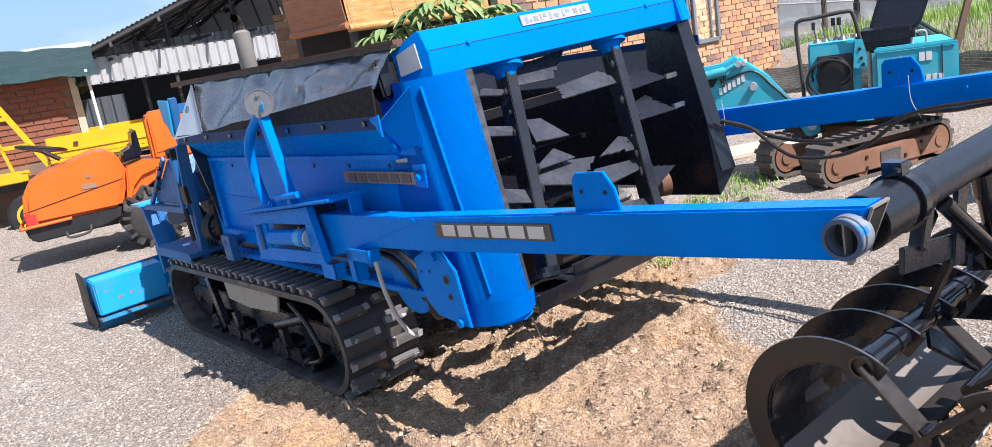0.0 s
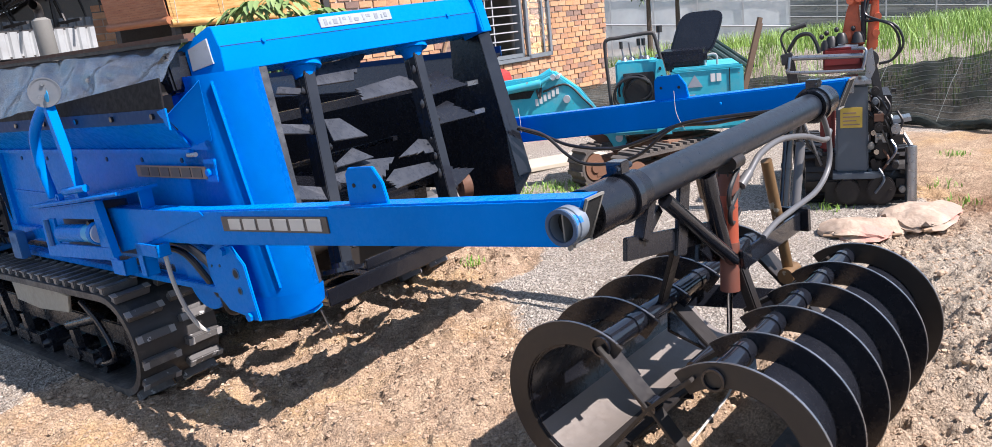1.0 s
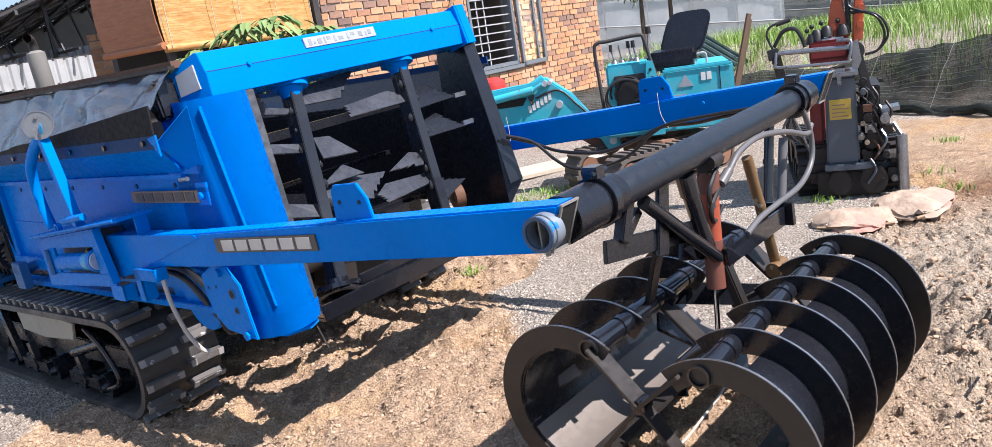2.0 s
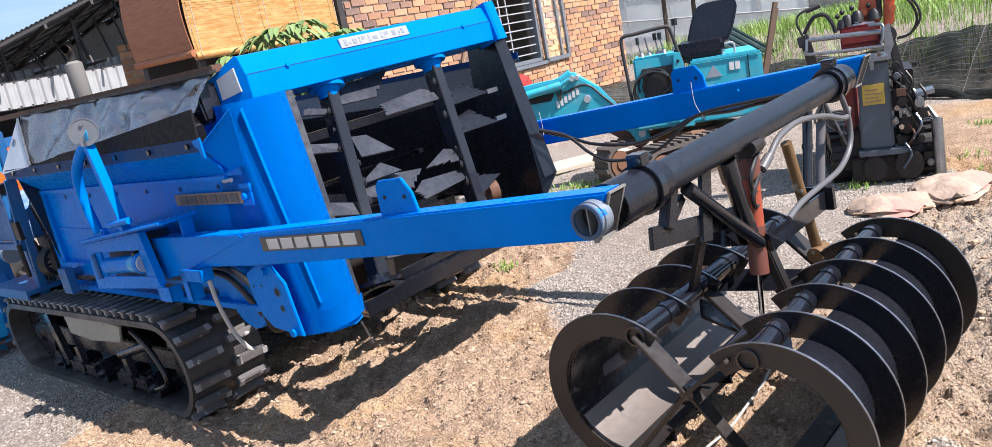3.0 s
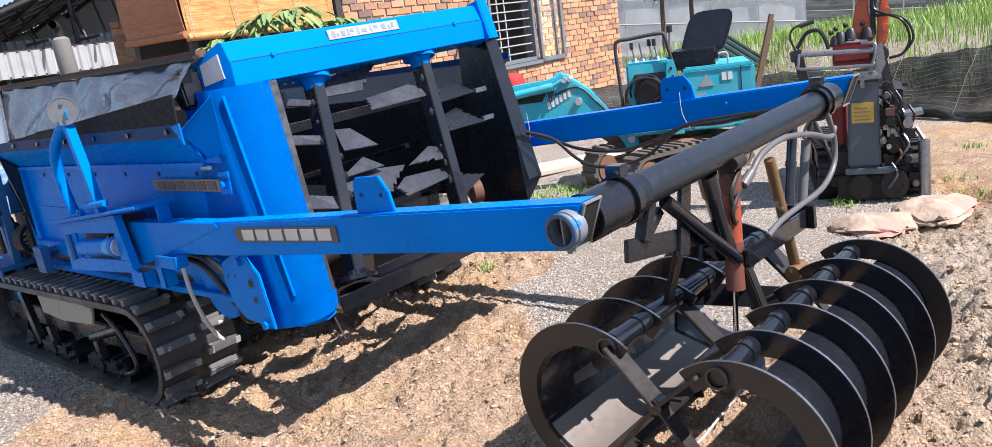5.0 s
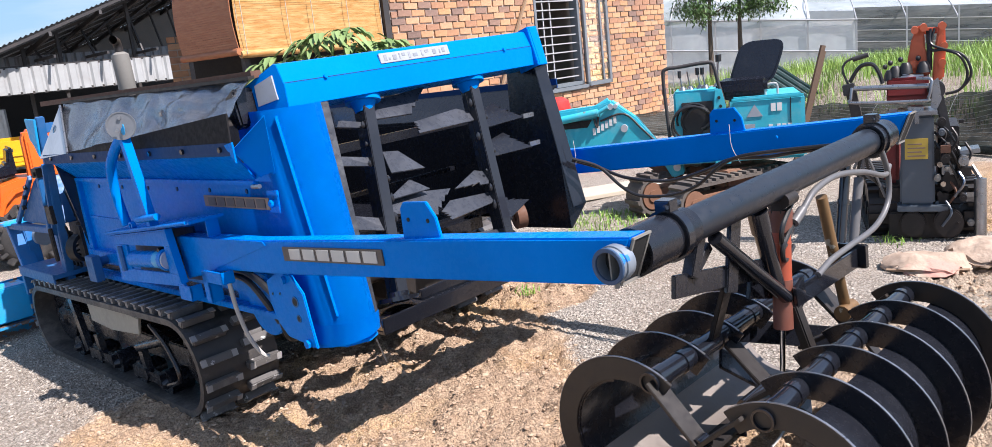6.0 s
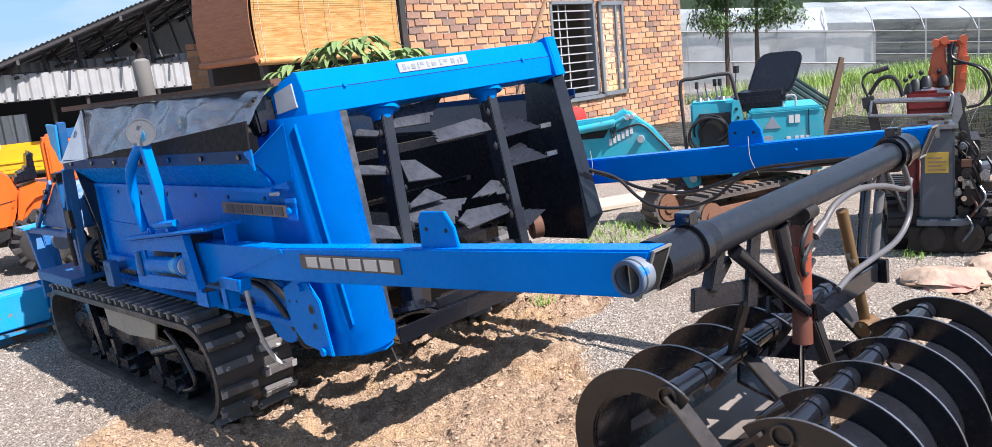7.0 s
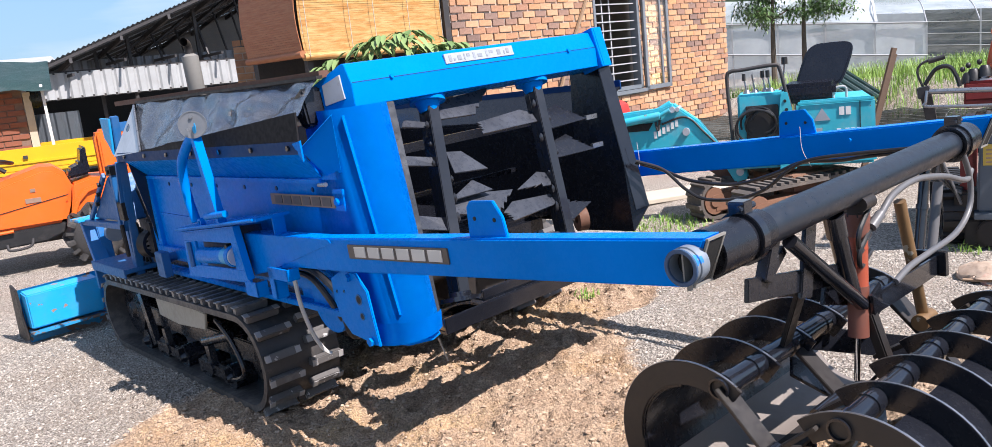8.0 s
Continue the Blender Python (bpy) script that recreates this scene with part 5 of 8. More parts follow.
def jaw(cy, cz, r, s, py, pz):
    """One jaw: s is 1 for the jaw towards the machine and -1 for the other."""
    def ang(a):
        return a if s > 0 else 180 - a
    j = part("jaw", bmesh.new(), BLACK_WORN, grab, "ribbed black jaw with a rusty inside")
    bm = bmesh.new()
    arc_plate(bm, cy, cz, r * 0.715, r * 0.735, ang(80), ang(-88), RINGS[0], RINGS[-1], 30)
    j.data = finish(bm, "jaw", BLACK)
    # upper lining in BLACK puts the shade inside the jaw into its colour
    bm = bmesh.new()
    arc_plate(bm, cy, cz, r * 0.695, r * 0.712, ang(78), ang(-30), RINGS[0] + 0.004, RINGS[-1] - 0.004, 22)
    part("shaded_liner", bm, BLACK, j, "upper inner lining, coloured black for the shade inside the jaw")
    bm = bmesh.new()
    arc_plate(bm, cy, cz, r * 0.693, r * 0.712, ang(-30), ang(-86), RINGS[0] + 0.004, RINGS[-1] - 0.004, 12)
    part("inner_liner", bm, LINER, j, "scoured brown-grey steel lining")
    for i, x in enumerate(RINGS):
        end = i in (0, len(RINGS) - 1)
        bm = bmesh.new()
        arc_plate(bm, cy, cz, r * (0.735 if end else 0.705), r, ang(128), ang(-96), x - 0.005, x + 0.005, 36)
        rg = part("end_ring" if end else "rib_ring", bm, END_RING if end else BLACK, j, "worn black end ring" if end else "", 0.0012)
        bm = bmesh.new()
        arc_plate(bm, cy, cz, r * 0.998, r * 1.006, ang(124), ang(-92), x - 0.0035, x + 0.0035, 36)
        part("rubbed_rim", bm, STEEL, rg, "rubbed bright rim")
        if end:
            hy, hz = -1.605, 0.345
            a0 = radians(ang(118))
            qy, qz = cy + r * 0.98 * math.cos(a0), cz + r * 0.98 * math.sin(a0)
            bm = bmesh.new()
            bar(bm, (x, qy + s * 0.02, qz - 0.015), (x, hy, hz), 0.01, 0.062, (1, 0, 0))
            b0 = radians(ang(-88))
            bar(bm, (x, hy, hz), (x, cy + r * 0.85 * math.cos(b0), cz + r * 0.85 * math.sin(b0)), 0.01, 0.045, (1, 0, 0))
            part("jaw_strap", bm, END_RING, j, bevel=0.0015)
    bm = bmesh.new()
    pipe_ring(bm, (RINGS[0] - 0.014, py, pz), (RINGS[-1] + 0.012, py, pz), 0.029, 0.023, 22)
    tp = part("jaw_pipe", bm, BLACK_SATIN, j, "glossy black jaw pipe")
    for x in RINGS[:-1]:
        part("pipe_collar", many((pipe_ring, (x + 0.012, py, pz), (x + 0.05, py, pz), 0.0315, 0.028, 22), (pipe_ring, (x + 0.13, py, pz), (x + 0.15, py, pz), 0.0325, 0.028, 22)), BLACK_SATIN, tp)
    lip_a = radians(ang(-90))
    part("cutting_lip", many((bar, (RINGS[0], cy + r * 0.70 * math.cos(lip_a) - s * 0.02, cz + r * 0.70 * math.sin(lip_a)), (RINGS[-1], cy + r * 0.70 * math.cos(lip_a) - s * 0.02, cz + r * 0.70 * math.sin(lip_a)), 0.07, 0.012)),
         BLACK_WORN, j, bevel=0.002)
    return j


jaw(-1.385, 0.295, 0.242, 1, -1.475, 0.485)
jaw(-1.82, 0.262, 0.235, -1, -1.78, 0.452)
for x in (-0.53, 0.41):
    part("hinge_pin", many((round_bar, [(x - 0.022, -1.605, 0.345), (x + 0.02, -1.605, 0.345)], 0.02, 14)), BLACK_SATIN, grab)
part("hanger_mast", many((bar, (-0.295, PY, 0.87), (-0.345, PY, 0.68), 0.055, 0.012, (0, 1, 0))), BLACK, grab, "black hanger mast plate", 0.003)
part("hanger_post", many((bar, (-0.475, PY, 0.87), (-0.525, PY, 0.775), 0.035, 0.03, (0, 1, 0))), BLACK, grab, bevel=0.003)
part("hanger_post", many((bar, (0.05, PY + 0.06, 0.87), (0.06, PY + 0.06, 0.62), 0.06, 0.02, (0, 1, 0))), BLACK, grab, bevel=0.003)
part("hanger_tie", many((bar, (-0.60, PY, 0.775), (-0.05, PY + 0.02, 0.665), 0.012, 0.055), (bar, (-0.50, PY + 0.02, 0.755), (-0.40, PY + 0.02, 0.82), 0.02, 0.025), (bar, (-0.20, PY + 0.03, 0.64), (0.02, PY + 0.03, 0.57), 0.012, 0.05)), BLACK, grab, bevel=0.002)
part("diagonal_tube", many((round_bar, [(-0.415, PY - 0.01, 0.845), (-0.09, PY - 0.02, 0.59)], 0.019, 14), (round_bar, [(-0.09, PY - 0.02, 0.59), (-0.075, PY - 0.022, 0.578)], [0.019, 0.012], 14)), BLACK_SATIN, grab, "dull black diagonal tube")
part("spreader_plate", many((bar, (-0.06, PY - 0.03, 0.575), (0.40, PY - 0.03, 0.565), 0.010, 0.060), (bar, (0.395, PY - 0.06, 0.57), (0.405, PY + 0.03, 0.57), 0.02, 0.075), (bar, (-0.05, PY - 0.04, 0.62), (-0.02, PY - 0.03, 0.54), 0.06, 0.01, (0, 1, 0))), BLACK_SATIN, grab, "dark grey flat spreader bar", 0.002)
cyl = part("hydraulic_cylinder", many((round_bar, [(-0.046, PY, 0.775), (-0.063, PY, 0.585)], 0.0255, 22), (round_bar, [(-0.05, PY, 0.735), (-0.0505, PY, 0.73)], 0.0265, 22)), ORANGE_RED, grab, "orange-red hydraulic cylinder with flaking paint")
part("cylinder_cap", many((round_bar, [(-0.041, PY, 0.825), (-0.046, PY, 0.765)], 0.031, 20), (box, -0.02, 0.01, PY - 0.02, PY + 0.02, 0.775, 0.805)), RUST_RED, cyl, "dull brown-red end cap")
part("cylinder_cap", many((round_bar, [(-0.06, PY, 0.63), (-0.075, PY, 0.49)], 0.0275, 20)), RUST_RED, cyl, "dull brown-red end cap")
part("cylinder_eye", many((bar, (-0.055, PY, 0.82), (-0.052, PY, 0.875), 0.03, 0.03, (0, 1, 0)), (round_bar, [(-0.09, PY - 0.03, 0.86), (-0.03, PY - 0.03, 0.86)], 0.02, 14)), BLACK_WORN, cyl)
part("piston_rod", many((round_bar, [(-0.08, PY, 0.50), (-0.099, PY, 0.37)], 0.008, 12)), CHROME, cyl, "bare steel piston rod")
part("second_cylinder", many((round_bar, [(-0.15, PY + 0.005, 0.80), (-0.085, PY + 0.005, 0.61)], 0.024, 18), (round_bar, [(-0.165, PY + 0.005, 0.85), (-0.148, PY + 0.005, 0.79)], 0.028, 16)), BLACK_SATIN, grab, "black hydraulic cylinder")
part("jaw_link", many((bar, (-0.342, PY + 0.01, 0.70), (-0.225, -1.475, 0.475), 0.014, 0.042, (1, 0, 0)), (round_bar, [(-0.255, -1.475, 0.478), (-0.205, -1.475, 0.478)], 0.017, 10)), BLACK_WORN, grab, "worn black link bar", 0.003)
part("jaw_link", many((bar, (-0.048, PY - 0.02, 0.555), (-0.019, PY - 0.06, 0.367), 0.036, 0.03, (0, 1, 0)), (round_bar, [(-0.05, PY - 0.07, 0.365), (0.015, PY - 0.07, 0.365)], 0.022, 12)), BLACK_WORN, grab, "dull brown-black link tube", 0.004)
part("yellow_rod", many((round_bar, [(0.225, PY, 0.80), (0.34, PY - 0.005, 0.42)], 0.017, 14), (round_bar, [(0.30, PY - 0.01, 0.405), (0.38, PY - 0.01, 0.405)], 0.026, 12)), BRASSY, grab, "yellowed steel rod with worn varnish")
part("upright_cylinder", many((round_bar, [(0.425, PY, 0.88), (0.344, PY, 0.625)], 0.0155, 16), (round_bar, [(0.385, PY, 0.755), (0.38, PY, 0.74)], 0.018, 16)), BLACK_SATIN, grab, "glossy black upright tube")
part("grey_tube", many((round_bar, [(0.685, PY + 0.065, 0.76), (0.604, PY + 0.065, 0.539)], 0.016, 16)), HOSE_GREY, grab, "dull grey upright tube")
part("inner_strap", many((bar, (-0.16, -1.47, 0.482), (-0.187, -1.61, 0.368), 0.012, 0.06, (1, 0, 0))), BLACK_WORN, grab, "brown-black strap between the jaws", 0.002)
part("inner_strap", many((bar, (-0.314, -1.61, 0.362), (-0.314, -1.78, 0.482), 0.012, 0.06, (1, 0, 0))), BLACK_WORN, grab, "brown-black strap between the jaws", 0.002)
part("inner_strap", many((bar, (0.055, -1.60, 0.385), (0.064, -1.74, 0.468), 0.012, 0.045, (1, 0, 0))), BLACK_WORN, grab, "", 0.002)
part("inner_pin", many((round_bar, [(-0.335, -1.615, 0.365), (-0.165, -1.615, 0.365)], 0.016, 12)), BLACK_SATIN, grab)
part("jaw_bracket", many((bar, (0.36, -1.50, 0.47), (0.38, -1.62, 0.33), 0.012, 0.06, (1, 0, 0)), (bar, (0.36, -1.76, 0.45), (0.38, -1.60, 0.34), 0.012, 0.06, (1, 0, 0))), BLACK_WORN, grab, bevel=0.002)
part("inner_brace", many((bar, (-0.15, -1.45, 0.40), (0.05, -1.62, 0.20), 0.012, 0.07, (1, 0, 0)), (bar, (-0.05, -1.42, 0.45), (0.28, -1.60, 0.33), 0.012, 0.07)), BLACK, grab, bevel=0.002)
part("hydraulic_hose", many((round_bar, curve_pts([(0.70, PY - 0.03, 0.80), (0.637, PY - 0.035, 0.78), (0.455, PY - 0.035, 0.828), (0.254, PY - 0.035, 0.858), (0.107, PY - 0.035, 0.848), (0.031, PY - 0.035, 0.816), (-0.01, PY - 0.035, 0.797)]), 0.0095, 10),
                            (round_bar, [(0.02, PY - 0.034, 0.811), (-0.03, PY - 0.03, 0.786)], 0.014, 10)), HOSE_GREY, grab, "grey hydraulic hose with a steel coupling")
part("hydraulic_hose", many((round_bar, curve_pts([(0.62, PY - 0.02, 0.90), (0.627, PY - 0.035, 0.859), (0.676, PY - 0.035, 0.765), (0.657, PY - 0.035, 0.679), (0.539, PY - 0.035, 0.629), (0.339, PY - 0.035, 0.622), (0.193, PY - 0.035, 0.618), (0.09, PY - 0.035, 0.60)]), 0.0095, 10)), HOSE_GREY, grab)
for zz, rr in ((0.79, 0.06), (0.74, 0.05)):
    part("loop_hose", many((round_bar, curve_pts([(0.06, PY + 0.03, zz + 0.04), (0.0, PY - 0.02, zz + rr), (-0.1, PY - 0.03, zz), (-0.08, PY - 0.02, zz - rr), (0.0, PY - 0.01, zz - 0.03)]), 0.007, 8)), HOSE, grab)
part("rope", many((round_bar, curve_pts([(0.16, -1.49, 0.10), (0.114, -1.495, 0.055), (-0.076, -1.506, 0.045), (-0.225, -1.514, 0.045), (-0.36, -1.50, 0.05)]), 0.0042, 6)), HOSE_PALE, grab, "pale rope on the soil inside the jaws")

# ---- more materials ----
def corrugated_mat(name, color, rough=0.45, dirt=0.35, metal=0.3):
    return painted(name, color, rough, (0.2, 0.14, 0.1), dirt, chips=0.02, chip=(0.25, 0.13, 0.07), metal=metal, chip_scale=5.0)


def brick_mat(name, per_island):
    m, nt, bs = mat_base(name)
    src = nt.nodes.new("ShaderNodeNewGeometry").outputs["Random Per Island"] if per_island else nt.nodes.new("ShaderNodeObjectInfo").outputs["Random"]
    r = nt.nodes.new("ShaderNodeValToRGB")
    el = r.color_ramp.elements
    el[0].position, el[0].color = 0.0, (0.21, 0.135, 0.11, 1)
    el[1].position, el[1].color = 1.0, (0.58, 0.30, 0.145, 1)
    for p, c in ((0.12, (0.28, 0.18, 0.14, 1)), (0.3, (0.40, 0.21, 0.13, 1)), (0.55, (0.50, 0.265, 0.135, 1)), (0.8, (0.55, 0.34, 0.205, 1))):
        e = el.new(p)
        e.color = c
    nt.links.new(src, r.inputs["Fac"])
    grime = ramp(nt, noise_node(nt, 18.0, 6.0, 0.7).outputs["Fac"], 0.35, 0.75, (0.72, 0.72, 0.72, 1), (1.1, 1.1, 1.1, 1))
    nt.links.new(mix(nt, 1.0, r.outputs["Color"], grime, "MULTIPLY"), bs.inputs["Base Color"])
    bs.inputs["Roughness"].default_value = 0.9
    bump(nt, bs, noise_node(nt, 70.0, 5.0, 0.7).outputs["Fac"], 0.5, 0.004)
    return m


BRICK, BRICK_REST = brick_mat("fired_brick", False), brick_mat("fired_brick_joined", True)
MORTAR = painted("mortar", (0.46, 0.395, 0.335), 0.95, (0.25, 0.2, 0.16), 0.6, relief=0.8)
MORTAR_RED = painted("red_dusted_mortar", (0.2, 0.13, 0.1), 0.95, (0.1, 0.07, 0.06), 0.6, relief=0.8)
ROOF_TIN = corrugated_mat("grey_roof_tin", (0.17, 0.178, 0.188), 0.5, 0.4)
# darker than the roof tin: the shed's inner shade is in the colour
SHED_TIN = corrugated_mat("shade_dark_tin", (0.1, 0.1, 0.1), 0.6, 0.4)
WALL_TIN = corrugated_mat("whitish_wall_tin", (0.36, 0.37, 0.37), 0.5, 0.3, 0.0)
GREY_TIN = corrugated_mat("grey_tin", (0.22, 0.25, 0.28), 0.45, 0.3)
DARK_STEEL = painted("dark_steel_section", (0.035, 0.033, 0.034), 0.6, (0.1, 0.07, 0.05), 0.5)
BAR_WHITE = painted("grille_paint", (0.36, 0.37, 0.38), 0.45, (0.3, 0.25, 0.2), 0.4)
FRAME_GREY = painted("window_frame_paint", (0.16, 0.18, 0.2), 0.4, (0.25, 0.22, 0.2), 0.3)
TARP = painted("faded_green_tarp", (0.045, 0.10, 0.10), 0.5, (0.22, 0.24, 0.24), 0.8, relief=0.3)
WOOD = painted("weathered_wood", (0.3, 0.2, 0.125), 0.8, (0.12, 0.09, 0.07), 0.6, relief=0.6)
WOOD_DARK = painted("dark_weathered_wood", (0.14, 0.09, 0.06), 0.85, (0.07, 0.05, 0.04), 0.6, relief=0.6)
WOOD_PALE = painted("pale_board", (0.5, 0.44, 0.35), 0.8, (0.25, 0.2, 0.15), 0.4, relief=0.4)
RED_DRUM = painted("red_plastic", (0.5, 0.035, 0.03), 0.4, (0.2, 0.1, 0.08), 0.4)
RED_PAINT = painted("faded_red_paint", (0.22, 0.02, 0.018), 0.45, (0.1, 0.07, 0.06), 0.5, chips=0.03)
BOOM_ORANGE = painted("faded_orange_paint", (0.62, 0.13, 0.05), 0.45, (0.2, 0.12, 0.08), 0.4, chips=0.04)
LABEL_YELLOW = painted("yellow_label", (0.55, 0.38, 0.06), 0.5, (0.2, 0.15, 0.08), 0.5)
TRACK_DUSTY = painted("dusty_track_rubber", (0.1, 0.085, 0.075), 0.8, (0.3, 0.23, 0.17), 0.8, relief=0.6)
TRACK_FRAME = painted("brown_track_frame", (0.2, 0.1, 0.06), 0.6, (0.3, 0.2, 0.14), 0.7, chips=0.04)
NET_LINE = painted("net_seam", (0.26, 0.28, 0.27), 0.7, (0.2, 0.18, 0.15), 0.4)

def bamboo_mat(name, dark, mid, bleached):
    """Split bamboo: tone by slat, streaks along it, and bleached blotches across many slats."""
    m, nt, bs = mat_base(name)
    info = nt.nodes.new("ShaderNodeObjectInfo")
    streak = noise_node(nt, 6.0, 6.0, 0.7, "Object", (3.0, 1.0, 30.0))
    where = nt.nodes.new("ShaderNodeNewGeometry")
    blot = node(nt, "ShaderNodeTexNoise", Scale=6.0, Detail=7.0, Roughness=0.65)
    along = nt.nodes.new("ShaderNodeMapping")
    along.inputs["Scale"].default_value = (1.0, 1.0, 7.0)
    nt.links.new(where.outputs["Position"], along.inputs["Vector"])
    nt.links.new(along.outputs["Vector"], blot.inputs["Vector"])
    tone = mix(nt, info.outputs["Random"], dark, mid)
    grain = mix(nt, ramp(nt, streak.outputs["Fac"], 0.35, 0.7), tone, mid)
    nt.links.new(mix(nt, ramp(nt, blot.outputs["Fac"], 0.40, 0.66), grain, bleached), bs.inputs["Base Color"])
    bs.inputs["Roughness"].default_value = 0.55
    return m


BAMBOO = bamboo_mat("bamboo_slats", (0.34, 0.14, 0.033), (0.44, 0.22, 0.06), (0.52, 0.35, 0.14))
# darker, redder copy of the slats: the side blind's shade is in this colour
BAMBOO_SHADED = bamboo_mat("shade_brown_bamboo", (0.26, 0.085, 0.032), (0.33, 0.115, 0.045), (0.38, 0.16, 0.07))

NET, nt, bs = mat_base("black_shade_net")
wv = noise_node(nt, 5.0, 6.0, 0.65, "Object", (1.0, 1.0, 3.0))
nt.links.new(ramp(nt, wv.outputs["Fac"], 0.3, 0.75, (0.008, 0.011, 0.010, 1), (0.035, 0.043, 0.038, 1)), bs.inputs["Base Color"])
bs.inputs["Roughness"].default_value = 0.7
thin = ramp(nt, noise_node(nt, 2.2, 5.0, 0.7).outputs["Fac"], 0.4, 0.72, (0.97, 0.97, 0.97, 1), (0.7, 0.7, 0.7, 1))
nt.links.new(thin, bs.inputs["Alpha"])
bs.inputs["Specular IOR Level"].default_value = 0.15

POLY, nt, bs = mat_base("greenhouse_film")
nt.links.new(ramp(nt, noise_node(nt, 1.2, 5.0).outputs["Fac"], 0.35, 0.7, (0.42, 0.47, 0.49, 1), (0.62, 0.66, 0.68, 1)), bs.inputs["Base Color"])
bs.inputs["Roughness"].default_value = 0.25
nt.links.new(ramp(nt, noise_node(nt, 0.8, 4.0).outputs["Fac"], 0.35, 0.7, (0.42, 0.42, 0.42, 1), (0.8, 0.8, 0.8, 1)), bs.inputs["Alpha"])

GH_NET, nt, bs = mat_base("grey_shade_net")
nt.links.new(ramp(nt, noise_node(nt, 1.6, 5.0, 0.7, "Object", (0.5, 1.0, 4.0)).outputs["Fac"], 0.35, 0.7, (0.06, 0.07, 0.066, 1), (0.25, 0.265, 0.25, 1)), bs.inputs["Base Color"])
bs.inputs["Roughness"].default_value, bs.inputs["Alpha"].default_value = 0.7, 0.72

GLASS, nt, bs = mat_base("window_glass")
bs.inputs["Base Color"].default_value = (0.85, 0.9, 0.9, 1)
bs.inputs["Roughness"].default_value = 0.03
bs.inputs["Transmission Weight"].default_value = 1.0


def leaf_mat(name, a, b):
    m, nt, bs = mat_base(name)
    nt.links.new(mix(nt, nt.nodes.new("ShaderNodeNewGeometry").outputs["Random Per Island"], a, b), bs.inputs["Base Color"])
    bs.inputs["Roughness"].default_value = 0.5
    bs.inputs["Subsurface Weight"].default_value = 0.0
    return m


LEAF = leaf_mat("broad_leaf", (0.09, 0.16, 0.045), (0.25, 0.34, 0.13))
LEAF_DARK = leaf_mat("tree_leaf", (0.035, 0.085, 0.022), (0.10, 0.18, 0.05))
GRASS = leaf_mat("grass_blade", (0.11, 0.24, 0.03), (0.30, 0.43, 0.09))
BARK = painted("bark", (0.1, 0.075, 0.055), 0.9, (0.2, 0.17, 0.13), 0.4, relief=0.8)
HILL, nt, bs = mat_base("wooded_hill")
nt.links.new(ramp(nt, noise_node(nt, 0.12, 8.0, 0.7).outputs["Fac"], 0.35, 0.7, (0.03, 0.06, 0.035, 1), (0.085, 0.13, 0.075, 1)), bs.inputs["Base Color"])
bs.inputs["Roughness"].default_value = 0.95
SACK, nt, bs = mat_base("woven_sack")
nt.links.new(mix(nt, ramp(nt, noise_node(nt, 3.2, 3.0).outputs["Fac"], 0.56, 0.6), mix(nt, ramp(nt, noise_node(nt, 12.0, 6.0).outputs["Fac"], 0.35, 0.7), (0.44, 0.34, 0.26), (0.27, 0.195, 0.14)), (0.46, 0.24, 0.19)), bs.inputs["Base Color"])
bs.inputs["Roughness"].default_value = 0.75
bump(nt, bs, noise_node(nt, 14.0, 5.0, 0.6).outputs["Fac"], 0.8, 0.02)


def corrugated(bm, x0, x1, z0, z1, y=0.0, pitch=0.2, depth=0.025, t=0.004, curve=None):
    """A ribbed sheet in the x-z plane."""
    n = max(2, int(abs(x1 - x0) / pitch * 6))
    v = []
    for i in range(n + 1):
        x = x0 + (x1 - x0) * i / n
        k = (i % 6)
        yy = y + (depth if k in (0, 1) else 0.0)
        v.append((bm.verts.new((x, yy, z0)), bm.verts.new((x, yy, z1))))
    for a, b in zip(v, v[1:]):
        bm.faces.new((a[0], b[0], b[1], a[1]))
    return v


def facing(x, y, z, deg):
    return pose(x, y, z, 0, 0, deg)


# ---- brick house with blinds ----
D, N = Vector((0.7423, 0.67, 0)), Vector((-0.67, 0.7423, 0))
HOUSE = Matrix(((D.x, N.x, 0, N.x * 6.3067), (D.y, N.y, 0, N.y * 6.3067), (0, 0, 1, 0), (0, 0, 0, 1)))
S0, S1, WH = 5.86, 11.69, 3.0
WX0, WX1, WZ0, WZ1 = 8.36, 9.36, 0.78, 2.08
wall = part("wall_south", many((box, S0, WX0, 0.012, 0.2, 0, WH), (box, WX1, S1, 0.012, 0.2, 0, WH), (box, WX0, WX1, 0.012, 0.2, 0, WZ0), (box, WX0, WX1, 0.012, 0.2, WZ1, WH)), MORTAR)
wall.matrix_world = HOUSE
tagged(wall, "house wall of orange and purple-brown fired bricks", "wall", kind="structure")
side = part("wall_east", many((box, S1 - 0.19, S1, 0.2, 4.0, 0, WH), (box, S0, S1, 3.9, 4.0, 0, WH)), MORTAR)
# dark colour stands in for the verandah's shade; in mortar it came out bright
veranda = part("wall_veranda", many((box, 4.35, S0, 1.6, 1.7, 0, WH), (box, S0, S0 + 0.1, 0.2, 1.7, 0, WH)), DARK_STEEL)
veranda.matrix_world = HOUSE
tagged(veranda, "verandah back wall, coloured dark for the dim inside behind the blinds", "wall", kind="structure")
side.matrix_world = HOUSE
tagged(side, "plain mortared house wall", "wall", kind="structure")
roof_slab = part("ceiling", many((box, 3.93, S1 + 0.05, 0.02, 4.05, WH, WH + 0.12)), ROOF_TIN)
roof_slab.matrix_world = HOUSE
tagged(roof_slab, "grey sheet-metal house roof", "roof", kind="structure")
